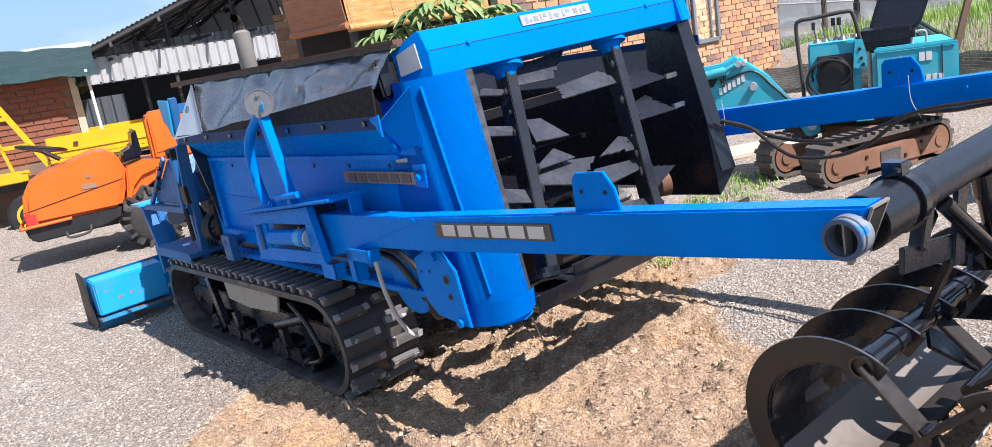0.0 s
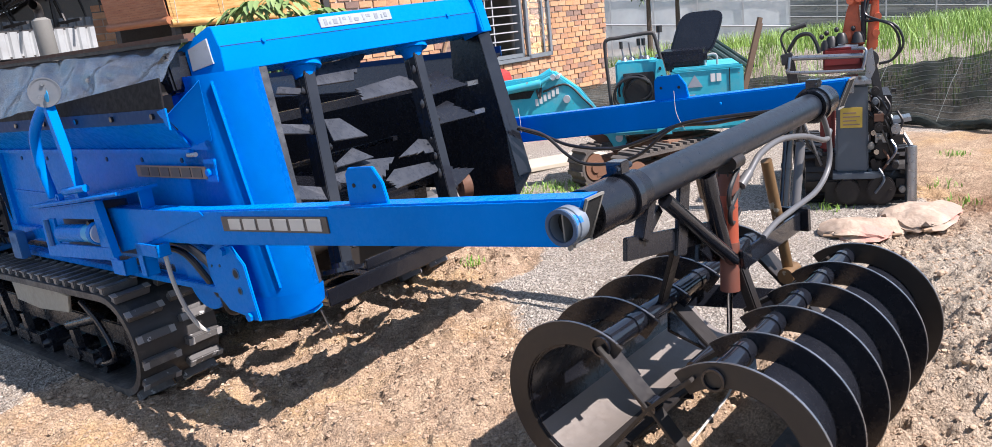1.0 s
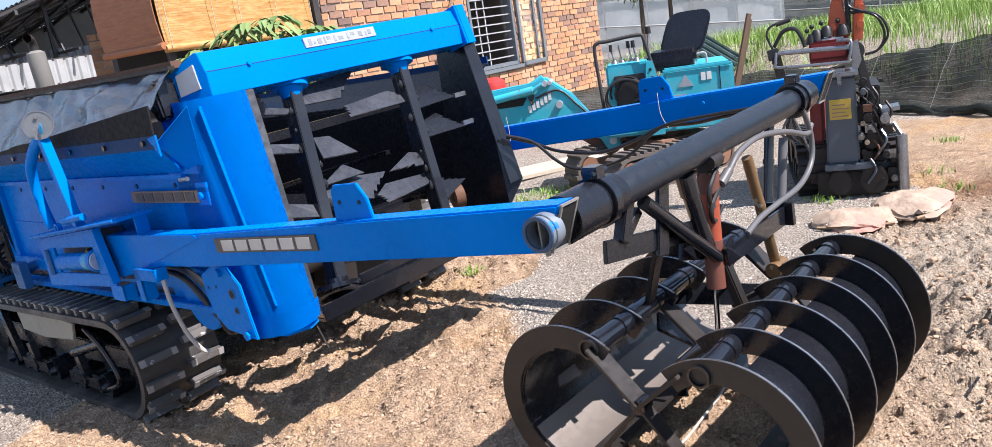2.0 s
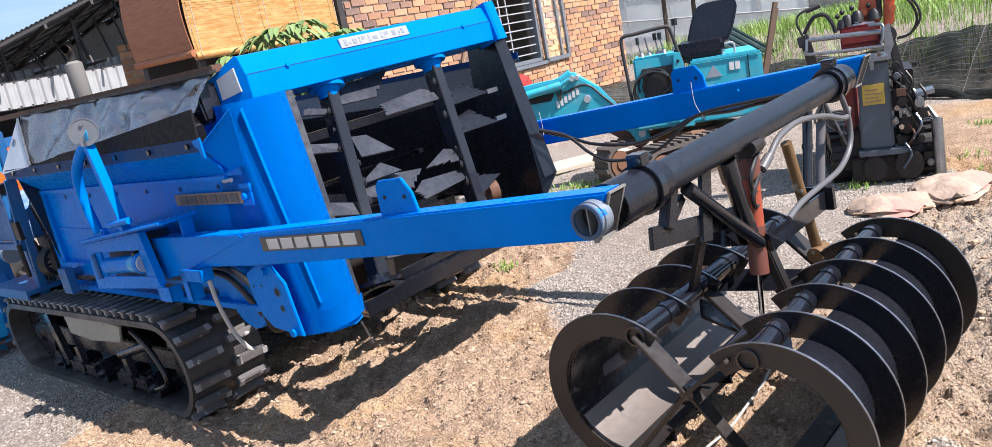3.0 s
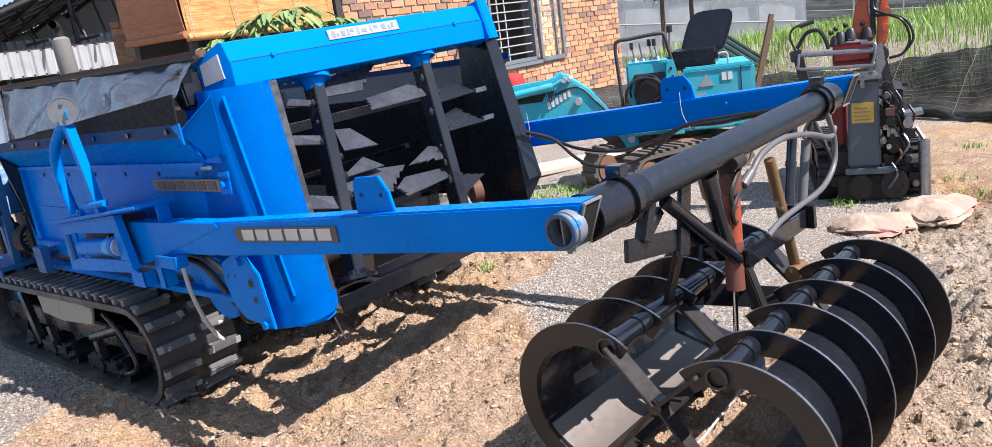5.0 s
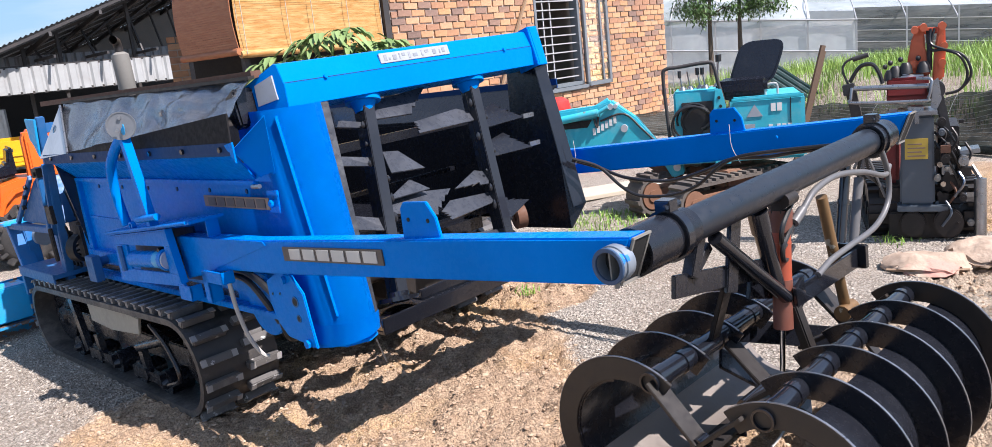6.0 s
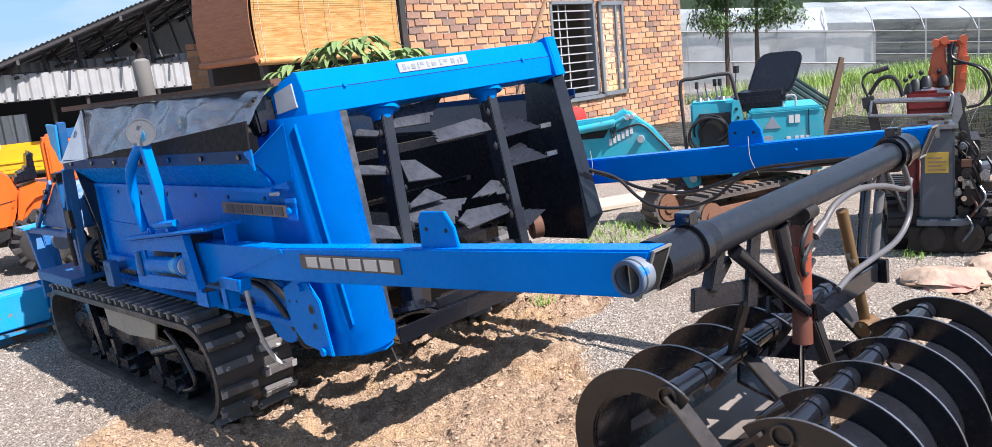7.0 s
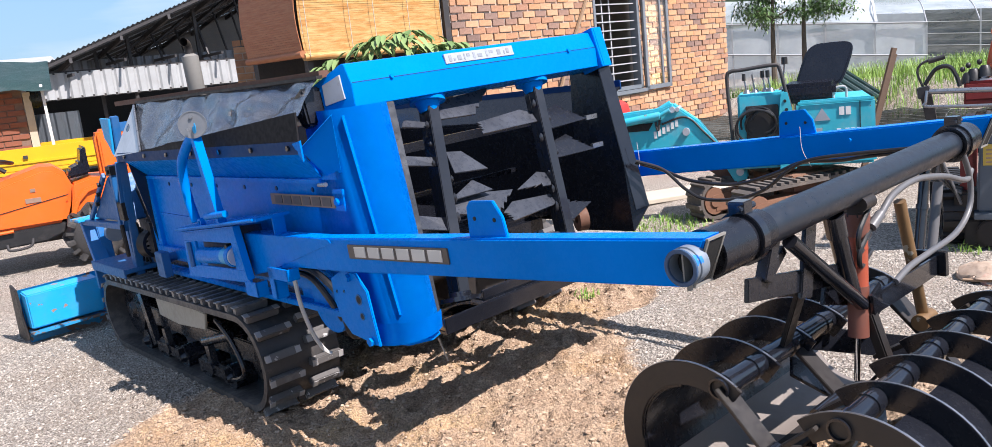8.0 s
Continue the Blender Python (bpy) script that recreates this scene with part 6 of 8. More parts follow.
room = part("room_floor", many((box, WX0 - 0.6, WX1 + 0.6, 0.2, 3.9, 0.0, 0.02)), MORTAR)
room.matrix_world = HOUSE
tagged(room, "dim concrete room floor", "floor", kind="structure")

win = thing("window_1", HOUSE, "dark steel window with pale burglar bars and an outward-opened casement", "window")
win["kind"] = "structure"
part("window_frame", many((box, WX0, WX0 + 0.05, -0.01, 0.12, WZ0, WZ1), (box, WX1 - 0.05, WX1, -0.01, 0.12, WZ0, WZ1), (box, WX0, WX1, -0.01, 0.12, WZ0, WZ0 + 0.05), (box, WX0, WX1, -0.01, 0.12, WZ1 - 0.05, WZ1)), FRAME_GREY, win, bevel=0.003)
part("window_sill", many((box, WX0 - 0.06, WX1 + 0.05, -0.05, 0.1, WZ0 - 0.055, WZ0 - 0.005)), FRAME_GREY, win, bevel=0.004)
for k in range(11):
    z = WZ0 + 0.12 + 0.115 * k
    part("grille_bar", many((box, WX0 + 0.05, WX1 - 0.05, 0.04, 0.05, z, z + 0.016)), BAR_WHITE, win)
for x in (WX0 + 0.24, WX0 + 0.40):
    part("grille_upright", many((box, x, x + 0.02, 0.05, 0.062, WZ0 + 0.05, WZ1 - 0.05)), BAR_WHITE, win)
sash = part("casement", many((box, 9.40, 9.46, -0.05, -0.015, 0.74, 2.06), (box, 9.96, 10.02, -0.05, -0.015, 0.74, 2.06), (box, 9.40, 10.02, -0.05, -0.015, 0.74, 0.80), (box, 9.40, 10.02, -0.05, -0.015, 2.0, 2.06), (box, 9.80, 9.84, -0.045, -0.02, 0.80, 2.0)), FRAME_GREY, win, "opened grey casement", 0.004)
pane = part("pane", many((box, 9.46, 9.96, -0.034, -0.03, 0.80, 2.0)), GLASS, sash)
pane.visible_shadow = False
door_post = part("door_post", many((box, S0 - 0.10, S0 - 0.02, -0.02, 0.10, 0, WH), (box, 4.02, 4.08, 0.05, 0.11, 0, WH), (box, S0 - 0.24, S0 - 0.20, 0.05, 0.1, 0, WH)), DARK_STEEL)
door_post.matrix_world = HOUSE
tagged(door_post, "dark steel verandah post beside the brick wall", "post", kind="structure")
prop = thing("leaning_stick", HOUSE, "thin weathered wooden stick leaning on the brick wall", "stick")
part("stick", many((bar, (7.85, -0.06, 1.50), (8.33, -0.03, 2.2), 0.03, 0.03)), WOOD, prop)
part("stick_foot", many((bar, (6.95, -0.12, 0.0), (7.85, -0.06, 1.50), 0.03, 0.03)), WOOD, prop)


def blind(name, x0, x1, z0, z1, m, label, mat):
    b = thing(name, m, label, "blind", "verandah blinds")
    n = int((z1 - z0) / 0.022)
    base = None
    for k in range(n):
        z = z0 + 0.03 + k * 0.022
        bow = 0.03 * math.sin(k * 0.11)
        if base is None:
            bm = shape(box, x0, x1, -0.004, 0.004, -0.0106, 0.0106)
            base = finish(bm, "slat", mat)
        o = new("slat", base)
        o.location = (0, bow, z)
        o.parent = b
    part("bottom_roll", many((round_bar, [(x0 - 0.01, 0, z0), (x1 + 0.01, 0, z0)], 0.035, 14)), mat, b)
    for f in (0.02, 0.3, 0.47, 0.72, 0.97):
        part("blind_cord", many((box, x0 + (x1 - x0) * f, x0 + (x1 - x0) * f + 0.005, -0.045, -0.04, z0, z1)), WOOD_PALE, b)
    return b


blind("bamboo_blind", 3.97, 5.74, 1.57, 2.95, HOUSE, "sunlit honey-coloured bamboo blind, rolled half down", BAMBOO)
blind("bamboo_blind", 0.0, 1.05, 1.60, 2.95, HOUSE @ pose(3.95, 0, 0, 0, 0, 90), "shaded brown bamboo blind, rolled half down", BAMBOO_SHADED)
pier = part("pier", many((box, 0, 0.75, 0, 0.2, 0, 1.78)), MORTAR)
pier.matrix_world = facing(-2.52, 9.58, 0, 14)
tagged(pier, "low rough brick pier under the shed roof", "brick pier", kind="structure")

# ---- steel-framed shed ----
SHED = facing(-7.2, 17.85, -0.11, 38)
shed = thing("open_shed", SHED, "open steel-framed shed with a grey tin roof and pale tin wall", "shed")
shed["kind"] = "structure"
ROOF_L, ROOF_R = (-1.9, 2.2), (9.5, 6.4)
ROOF_FALL = 0.15                           # drop of the roof for each metre of depth


def roof_z(x):
    return ROOF_L[1] + (x - ROOF_L[0]) * (ROOF_R[1] - ROOF_L[1]) / (ROOF_R[0] - ROOF_L[0])


bm = bmesh.new()
n = 420
prev = None
for i in range(n + 1):
    x = ROOF_L[0] + (ROOF_R[0] - ROOF_L[0]) * i / n
    z = roof_z(x) + 0.02 * math.cos(i * math.pi / 2)
    cur = (bm.verts.new((x, 0, z)), bm.verts.new((x, 7.5, z - 7.5 * ROOF_FALL)))
    if prev:
        bm.faces.new((prev[0], cur[0], cur[1], prev[1]))
    prev = cur
bmesh.ops.solidify(bm, geom=bm.faces[:], thickness=0.01)
part("tin_roof", bm, ROOF_TIN, shed, "weathered grey corrugated roof")
for k in range(9):
    y = 0.05 + 0.9 * k
    part("purlin", many((bar, (ROOF_L[0], y, roof_z(ROOF_L[0]) - 0.07 - ROOF_FALL * y), (ROOF_R[0], y, roof_z(ROOF_R[0]) - 0.07 - ROOF_FALL * y), 0.05, 0.06)), DARK_STEEL, shed)
for x in (-0.9, 0.2, 1.3, 2.4, 3.5, 4.6, 5.8):
    part("rafter", many((bar, (x, 0, roof_z(x) - 0.16), (x, 7.4, roof_z(x) - 0.16 - 7.4 * ROOF_FALL), 0.06, 0.1)), DARK_STEEL, shed)
    part("diagonal_brace", many((bar, (x, 1.8, roof_z(x) - 0.75), (x + 1.1, 1.8, roof_z(x + 1.1) - 0.42), 0.035, 0.04)), DARK_STEEL, shed)
    part("truss_chord", many((bar, (x, 0, min(2.35, roof_z(x) - 0.45)), (x, 7.0, min(2.3, roof_z(x) - 0.6)), 0.05, 0.06)), DARK_STEEL, shed)
    for y in (0.8, 2.2, 3.6):
        part("truss_web", many((bar, (x, y, min(2.3, roof_z(x) - 0.5)), (x, y + 0.7, roof_z(x) - 0.16 - ROOF_FALL * y), 0.04, 0.04)), DARK_STEEL, shed)
for x in (-0.1, 0.65, 2.3, 4.2):
    part("post", many((box, x, x + 0.07, 1.2, 1.27, 0, roof_z(x) - 0.2)), DARK_STEEL, shed)
bm = bmesh.new()
corrugated(bm, -3.6, 9.0, 1.64, 2.19, 0.4, 0.24, 0.042)
part("tin_wall", bm, WALL_TIN, shed, "pale whitish ribbed tin wall band")
bm = bmesh.new()
corrugated(bm, -3.6, 9.0, 2.26, 2.46, 1.4, 0.2, 0.04)
part("tin_wall_upper", bm, ROOF_TIN, shed)
part("wall_rail", many((box, -3.6, 9.0, 0.44, 0.5, 1.62, 1.68), (box, -3.6, 9.0, 0.44, 0.5, 2.16, 2.22)), DARK_STEEL, shed)
# gable and near-black walls added at the back, coloured as the shed's dim inside
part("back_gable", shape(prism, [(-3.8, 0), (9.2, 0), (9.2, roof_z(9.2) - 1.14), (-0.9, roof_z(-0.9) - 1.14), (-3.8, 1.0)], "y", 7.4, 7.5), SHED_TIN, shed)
part("shade_backing", many((box, -3.8, 9.2, 7.2, 7.3, 0, 1.7), (box, -3.7, -3.6, 4.3, 7.2, 0, 1.7)), DARK_GAP, shed)
back = thing("far_shed", facing(-15.5, 31.2, -0.11, 25), "distant shed with a white sheet roof", "shed")
part("roof", shape(slab, [(-1.9, 0, 2.98), (0.9, 0, 3.06), (0.6, 3, 3.55), (-1.9, 3, 3.55)], 0.05), WALL_TIN, back)
part("wall", many((box, -1.8, 0.8, 0.3, 0.4, 0, 2.98)), ROOF_TIN, back)

# ---- brick hut with tarp, corrugated sheet ----
hut = thing("brick_hut", facing(-5.49, 10.58, -0.11, 25), "small red brick hut with a faded green tarp roof", "hut")
part("hut_wall", many((box, -3.0, -0.12, 0.013, 0.15, 0, 1.75), (box, -0.25, -0.12, 0.15, 2.2, 0, 1.75)), MORTAR_RED, hut)
bm = bmesh.new()
gridv = []
for i in range(17):
    row = []
    for j in range(9):
        x, y = -3.2 + 3.45 * i / 16, -0.35 + 2.6 * j / 8
        row.append(bm.verts.new((x, y, 1.98 - 0.055 * x * 0 - 0.13 * (x + 3.2) / 3.45 * 1.6 + 0.05 * noise.noise((x * 4, y * 1.5, 1)) + 0.42 * j / 8 - (0.08 if j == 0 else 0))))
    gridv.append(row)
for i in range(16):
    for j in range(8):
        bm.faces.new((gridv[i][j], gridv[i + 1][j], gridv[i + 1][j + 1], gridv[i][j + 1]))
bmesh.ops.solidify(bm, geom=bm.faces[:], thickness=0.01)
part("tarp", bm, TARP, hut, "sagging green tarp")
part("white_post", many((bar, (0.13, -0.2, 1.78), (0.16, -0.2, 0.0), 0.035, 0.035, (0, 1, 0))), WHITE_PAINT, hut, "thin white post")
part("door_jamb", many((box, -0.11, -0.02, 0.0, 0.12, 0, 1.7)), WOOD_PALE, hut)
part("net_bundle", many((ball, (0.02, 0.1, 1.62), 0.12, 2, (1, 1, 1.2))), NET, hut)
rnd = random.Random(21)
BRICK_RED = painted("dull_red_brick", (0.24, 0.085, 0.05), 0.9, (0.1, 0.06, 0.045), 0.7, relief=0.6)
hb = finish(shape(box, -0.097, 0.097, -0.004, 0.05, -0.031, 0.031), "brick", BRICK_RED)
for c in range(9, 22):
    for i in range(11):
        o = new("brick", hb)
        o.parent = hut
        o.location = (-0.22 - i * 0.208 - (0.104 if c % 2 else 0), rnd.uniform(-0.003, 0.003), 0.04 + c * 0.078)
sheet = thing("tin_sheet", facing(-6.02, 12.0, -0.02, 25), "grey ribbed tin sheet standing against the shed", "tin sheet")
bm = bmesh.new()
corrugated(bm, -0.45, 0.42, 0.0, 1.30, 0.0, 0.16, 0.03)
bmesh.ops.solidify(bm, geom=bm.faces[:], thickness=0.004)
part("ribbed_sheet", bm, GREY_TIN, sheet)

# ---- yellow flatbed truck ----
truck = thing("flatbed_truck", facing(-5.98, 9.37, -0.09, 27), "small yellow flatbed truck parked behind the tractor", "truck")
bed = part("cargo_bed", many((box, 0.45, 2.3, 0.0, 0.04, 0.72, 0.99), (box, 0.45, 2.3, 1.3, 1.34, 0.72, 0.99), (box, 2.26, 2.3, 0.0, 1.34, 0.72, 0.99), (box, 0.45, 2.3, 0.0, 1.34, 0.66, 0.72)), YELLOW, truck, "yellow drop-side cargo bed", 0.006)
part("bed_rib", many((box, 0.45, 2.3, -0.015, 0.0, 0.80, 0.83), (box, 0.45, 2.3, -0.012, 0.0, 0.68, 0.70)), YELLOW, bed)
for x in (0.75, 1.4, 2.0):
    part("latch", many((box, x, x + 0.05, -0.03, 0.0, 0.86, 0.9)), DARK_STEEL, bed)
part("guard_frame", many((bar, (0.0, 0.1, 1.55), (0.42, 0.1, 0.66), 0.07, 0.05, (0, 1, 0)), (bar, (-0.5, 0.1, 1.60), (0.02, 0.1, 1.58), 0.05, 0.06), (bar, (-0.5, 0.1, 1.30), (0.12, 0.1, 1.30), 0.05, 0.05), (bar, (-0.5, 0.1, 0.95), (0.28, 0.1, 0.95), 0.05, 0.05),
                         (bar, (-0.16, 0.1, 1.58), (0.02, 0.1, 0.66), 0.04, 0.05, (0, 1, 0)), (bar, (-0.36, 0.1, 1.58), (-0.2, 0.1, 0.66), 0.04, 0.05, (0, 1, 0))), YELLOW, truck, "yellow cab guard frame", 0.004)
part("cab_side", many((box, -0.9, 0.1, 0.06, 0.1, 0.52, 0.66), (box, -0.9, 0.16, 0.1, 0.9, 0.52, 0.60)), YELLOW, truck, bevel=0.01)
part("chassis_rail", many((box, -0.9, 2.3, 0.25, 0.35, 0.42, 0.56), (box, -0.9, 2.3, 1.0, 1.1, 0.42, 0.56)), DARK_STEEL, truck)


def road_wheel(parent, x, y, r, w, hub, drop=0.0):
    t = part("wheel", many((round_bar, [(x, y, r - drop), (x, y + 0.03, r - drop), (x, y + w - 0.03, r - drop), (x, y + w, r - drop)], [r * 0.9, r, r, r * 0.9], 28)), PLASTIC, parent, "black tyre")
    part("rim", many((pipe_ring, (x, y - 0.012, r - drop), (x, y + 0.02, r - drop), r * 0.62, r * 0.5, 24), (round_bar, [(x, y + 0.006, r - drop), (x, y + 0.02, r - drop)], r * 0.55, 24), (round_bar, [(x, y - 0.02, r - drop), (x, y + 0.01, r - drop)], r * 0.17, 12)), hub, t)


road_wheel(truck, 0.1, -0.02, 0.27, 0.18, YELLOW, 0.16)
road_wheel(truck, 1.7, 0.02, 0.27, 0.18, YELLOW, 0.16)

# ---- orange tractor ----
trac = thing("orange_tractor", facing(-3.42, 6.93, -0.12, 28) @ Matrix.Diagonal((1.04, 1.04, 1.04, 1)), "orange compact tractor with a rounded hood and lugged tyre", "tractor")
hood = bmesh.new()
prof = [(-0.90, 0.50), (-0.87, 0.66), (-0.81, 0.75), (-0.70, 0.805), (-0.26, 0.925), (-0.16, 0.915), (-0.08, 0.85), (-0.04, 0.72), (-0.06, 0.62), (-0.14, 0.40), (-0.88, 0.40)]
prism(hood, prof, "y", 0.0, 0.62)
part("hood", hood, ORANGE, trac, "smooth orange engine hood", 0.045)
part("hood_seam", many((bar, (-0.895, -0.002, 0.53), (-0.08, -0.002, 0.66), 0.006, 0.006)), DARK_GAP, trac)
part("skirt", many((prism, [(-0.92, 0.40), (-0.90, 0.30), (-0.84, 0.265), (-0.32, 0.28), (-0.17, 0.33), (-0.14, 0.42)], "y", 0.01, 0.6)), PLASTIC, trac, "black lower skirt with scuffs", 0.012)
part("tail_lamp", many((box, -0.895, -0.80, -0.008, 0.10, 0.40, 0.52)), RED_DRUM, trac, "faded red lamp", 0.01)
part("bumper_lip", many((round_bar, curve_pts([(-0.93, 0.60, 0.405), (-0.945, 0.05, 0.405), (-0.90, -0.012, 0.405), (-0.55, -0.014, 0.415)], 5), 0.014, 8)), ORANGE, trac)
part("wheel_arch", shape(prism, [(-0.14, 0.40), (-0.04, 0.60), (0.05, 0.69), (0.20, 0.72), (0.20, 0.69), (0.07, 0.655), (-0.01, 0.58), (-0.10, 0.39)], "y", -0.05, 0.0), ORANGE, trac, bevel=0.004)
part("vent_badge", many((box, -0.42, -0.30, -0.006, 0.004, 0.63, 0.67), (box, -0.37, -0.33, -0.006, 0.004, 0.72, 0.75)), PLATE_OLD, trac)
part("foot_bar", many((round_bar, curve_pts([(-0.62, -0.03, 0.31), (-0.60, -0.05, 0.26), (-0.45, -0.05, 0.27), (-0.42, -0.03, 0.33)], 4), 0.012, 8)), DARK_STEEL, trac)
part("floor_panel", many((prism, [(-0.06, 0.62), (-0.04, 0.74), (0.12, 0.78), (0.42, 0.76), (0.44, 0.58), (0.16, 0.58), (0.02, 0.50), (-0.12, 0.36)], "y", -0.02, 0.62)), ORANGE, trac, bevel=0.012)
fend = bmesh.new()
prism(fend, [(0.20, 0.76), (0.20, 1.14), (0.23, 1.18), (0.52, 1.19), (0.60, 1.02), (0.57, 0.74)], "y", -0.02, 0.20)
part("fender", fend, ORANGE, trac, "tall orange rear fender", 0.03)
part("fender_inner", many((prism, [(0.24, 0.82), (0.24, 1.08), (0.40, 1.10), (0.44, 0.84)], "y", -0.028, -0.02)), ORANGE, trac, bevel=0.003)
part("seat", many((prism, [(-0.06, 0.78), (-0.04, 0.86), (0.06, 0.90), (0.08, 1.04), (0.12, 1.06), (0.13, 0.80)], "y", 0.12, 0.52)), VINYL, trac, "black tractor seat", 0.02)
sw = part("steering_wheel", bmesh.new(), PLASTIC, trac, "black steering wheel on an inclined column")
bm = bmesh.new()
sw_m = Matrix.Translation((-0.64, 0.3, 1.02)) @ Matrix.Rotation(0.25, 4, "Y") @ Matrix.Rotation(-0.1, 4, "X")
ringp = [sw_m @ Vector((0.19 * math.cos(a), 0.19 * math.sin(a), 0)) for a in (2 * math.pi * k / 24 for k in range(25))]
round_bar(bm, ringp, 0.014, 8)
for a in (0.5, 2.6, 4.7):
    round_bar(bm, [sw_m @ Vector((0, 0, -0.03)), sw_m @ Vector((0.19 * math.cos(a), 0.19 * math.sin(a), 0))], 0.01, 6)
round_bar(bm, [sw_m @ Vector((0, 0, -0.02)), (-0.52, 0.3, 0.9)], 0.02, 8)
sw.data = finish(bm, "steering_wheel", PLASTIC)


TYRE = painted("dusty_tyre_rubber", (0.035, 0.033, 0.032), 0.65, (0.16, 0.145, 0.13), 0.7, relief=0.5)


def ag_tyre(parent, x, y, r, w):
    t = part("tyre", many((round_bar, [(x, y, r), (x, y + 0.03, r), (x, y + 0.06, r), (x, y + w - 0.06, r), (x, y + w - 0.03, r), (x, y + w, r)],
                           [r * 0.66, r * 0.84, r * 0.9, r * 0.9, r * 0.84, r * 0.66], 30)), TYRE, parent, "dusty lugged tyre")
    for k in range(18):
        a = 2 * math.pi * k / 18
        bm = bmesh.new()
        v = box(bm, -0.017, 0.017, y - 0.012, y + w * 0.55, r * 0.78, r * 1.02)
        for q in v:
            q.co.x += (q.co.y - y) * (0.55 if k % 2 else -0.15)
            if q.co.y < y:
                q.co.z -= r * 0.06
        bmesh.ops.transform(bm, matrix=Matrix.Translation((x, 0, r)) @ Matrix.Rotation(a, 4, "Y"), verts=v)
        part("tyre_lug", bm, TYRE, t, bevel=0.005)
    part("rim", many((round_bar, [(x, y + 0.012, r), (x, y + 0.04, r)], r * 0.52, 24), (round_bar, [(x, y - 0.01, r), (x, y + 0.02, r)], r * 0.16, 12)), DARK_STEEL, t, "dark dusty wheel rim")


ag_tyre(trac, 0.09, -0.12, 0.28, 0.2)
ag_tyre(trac, 0.09, 0.55, 0.28, 0.2)
part("axle", many((round_bar, [(0.03, 0.0, 0.28), (0.03, 0.6, 0.28)], 0.06, 12), (box, -0.6, 0.4, 0.2, 0.45, 0.25, 0.45)), DARK_STEEL, trac)

# ---- teal mini excavator ----
exc = thing("mini_excavator", facing(2.49, 5.15, 0.072, -21) @ Matrix.Diagonal((0.9, 1, 1, 1)), "small teal excavator with an open black seat", "excavator")
TURN = Matrix.Rotation(radians(41), 4, "Z")


def turned(bm, m=TURN):
    bmesh.ops.transform(bm, matrix=m, verts=bm.verts)
    return bm


def small_track(parent, cx, cy, length, width, r, turn, mat, frame_mat, lugs=34, label=""):
    """A short crawler: belt, lugs, wheels and side frame, turned about its own middle."""
    m = Matrix.Translation((cx, cy, 0)) @ turn
    half = length / 2 - r
    pts = [(half + r * math.sin(a), r + 0.01 - r * math.cos(a)) for a in (math.pi * k / 10 for k in range(11))] + [(-half - r * math.sin(a), r + 0.01 + r * math.cos(a)) for a in (math.pi * k / 10 for k in range(11))]
    bm = bmesh.new()
    loops = []
    for i, (x, z) in enumerate(pts):
        a, b = pts[i - 1], pts[(i + 1) % len(pts)]
        d = Vector((b[0] - a[0], b[1] - a[1])).normalized()
        nr = Vector((d.y, -d.x))
        loops.append([bm.verts.new((x + nr.x * o, yy, z + nr.y * o)) for yy, o in ((-width / 2, 0.01), (width / 2, 0.01), (width / 2, -0.014), (-width / 2, -0.014))])
    for i in range(len(loops)):
        a, b = loops[i], loops[(i + 1) % len(loops)]
        for k in range(4):
            bm.faces.new((a[k], a[(k + 1) % 4], b[(k + 1) % 4], b[k]))
    tr = part("crawler", turned(bm, m), mat, parent, label)
    total = sum(math.dist(p, q) for p, q in zip(pts, pts[1:] + pts[:1]))
    step, left = total / lugs, 0.0
    for p, q in zip(pts, pts[1:] + pts[:1]):
        seg = math.dist(p, q)
        if seg < 1e-6:
            continue
        dx, dz = (q[0] - p[0]) / seg, (q[1] - p[1]) / seg
        while left < seg:
            bm = bmesh.new()
            k = Matrix(((dx, 0, dz, p[0] + dx * left), (0, 1, 0, 0), (dz, 0, -dx, p[1] + dz * left), (0, 0, 0, 1)))
            box(bm, -0.016, 0.016, -width / 2, width / 2, 0.006, 0.03, k)
            part("track_lug", turned(bm, m), mat, tr)
            left += step
        left -= seg
    part("track_frame", turned(many((box, -half, half, -width * 0.52, width * 0.3, r - 0.07, r + 0.06)), m), frame_mat, tr, "brown dusty track frame", 0.006)
    for x in (-half, half):
        part("track_wheel", turned(many((round_bar, [(x, -width * 0.5, r + 0.01), (x, width * 0.4, r + 0.01)], r * 0.78, 18), (round_bar, [(x, -width * 0.56, r + 0.01), (x, -width * 0.5, r + 0.01)], r * 0.35, 12)), m), frame_mat, tr)
    for i in range(3):
        x = -half + half * 2 * (i + 1) / 4
        part("roller", turned(many((round_bar, [(x, -width * 0.45, 0.06), (x, width * 0.4, 0.06)], 0.045, 12)), m), frame_mat, tr)
    for x, z in ((-half * 0.45, r + 0.02), (half * 0.3, r - 0.03), (half * 0.62, r + 0.03), (half * 0.62, r - 0.04), (-half * 0.45, r - 0.05)):
        part("frame_bolt", turned(many((round_bar, [(x, -width * 0.52 - 0.008, z), (x, -width * 0.52, z)], 0.013, 8)), m), DARK_GAP, tr)
    part("frame_slot", turned(many((box, -0.09, 0.10, -width * 0.52 - 0.006, -width * 0.52, r - 0.045, r + 0.035)), m), STEEL, tr, "dull steel cover plate", 0.004)
    return tr


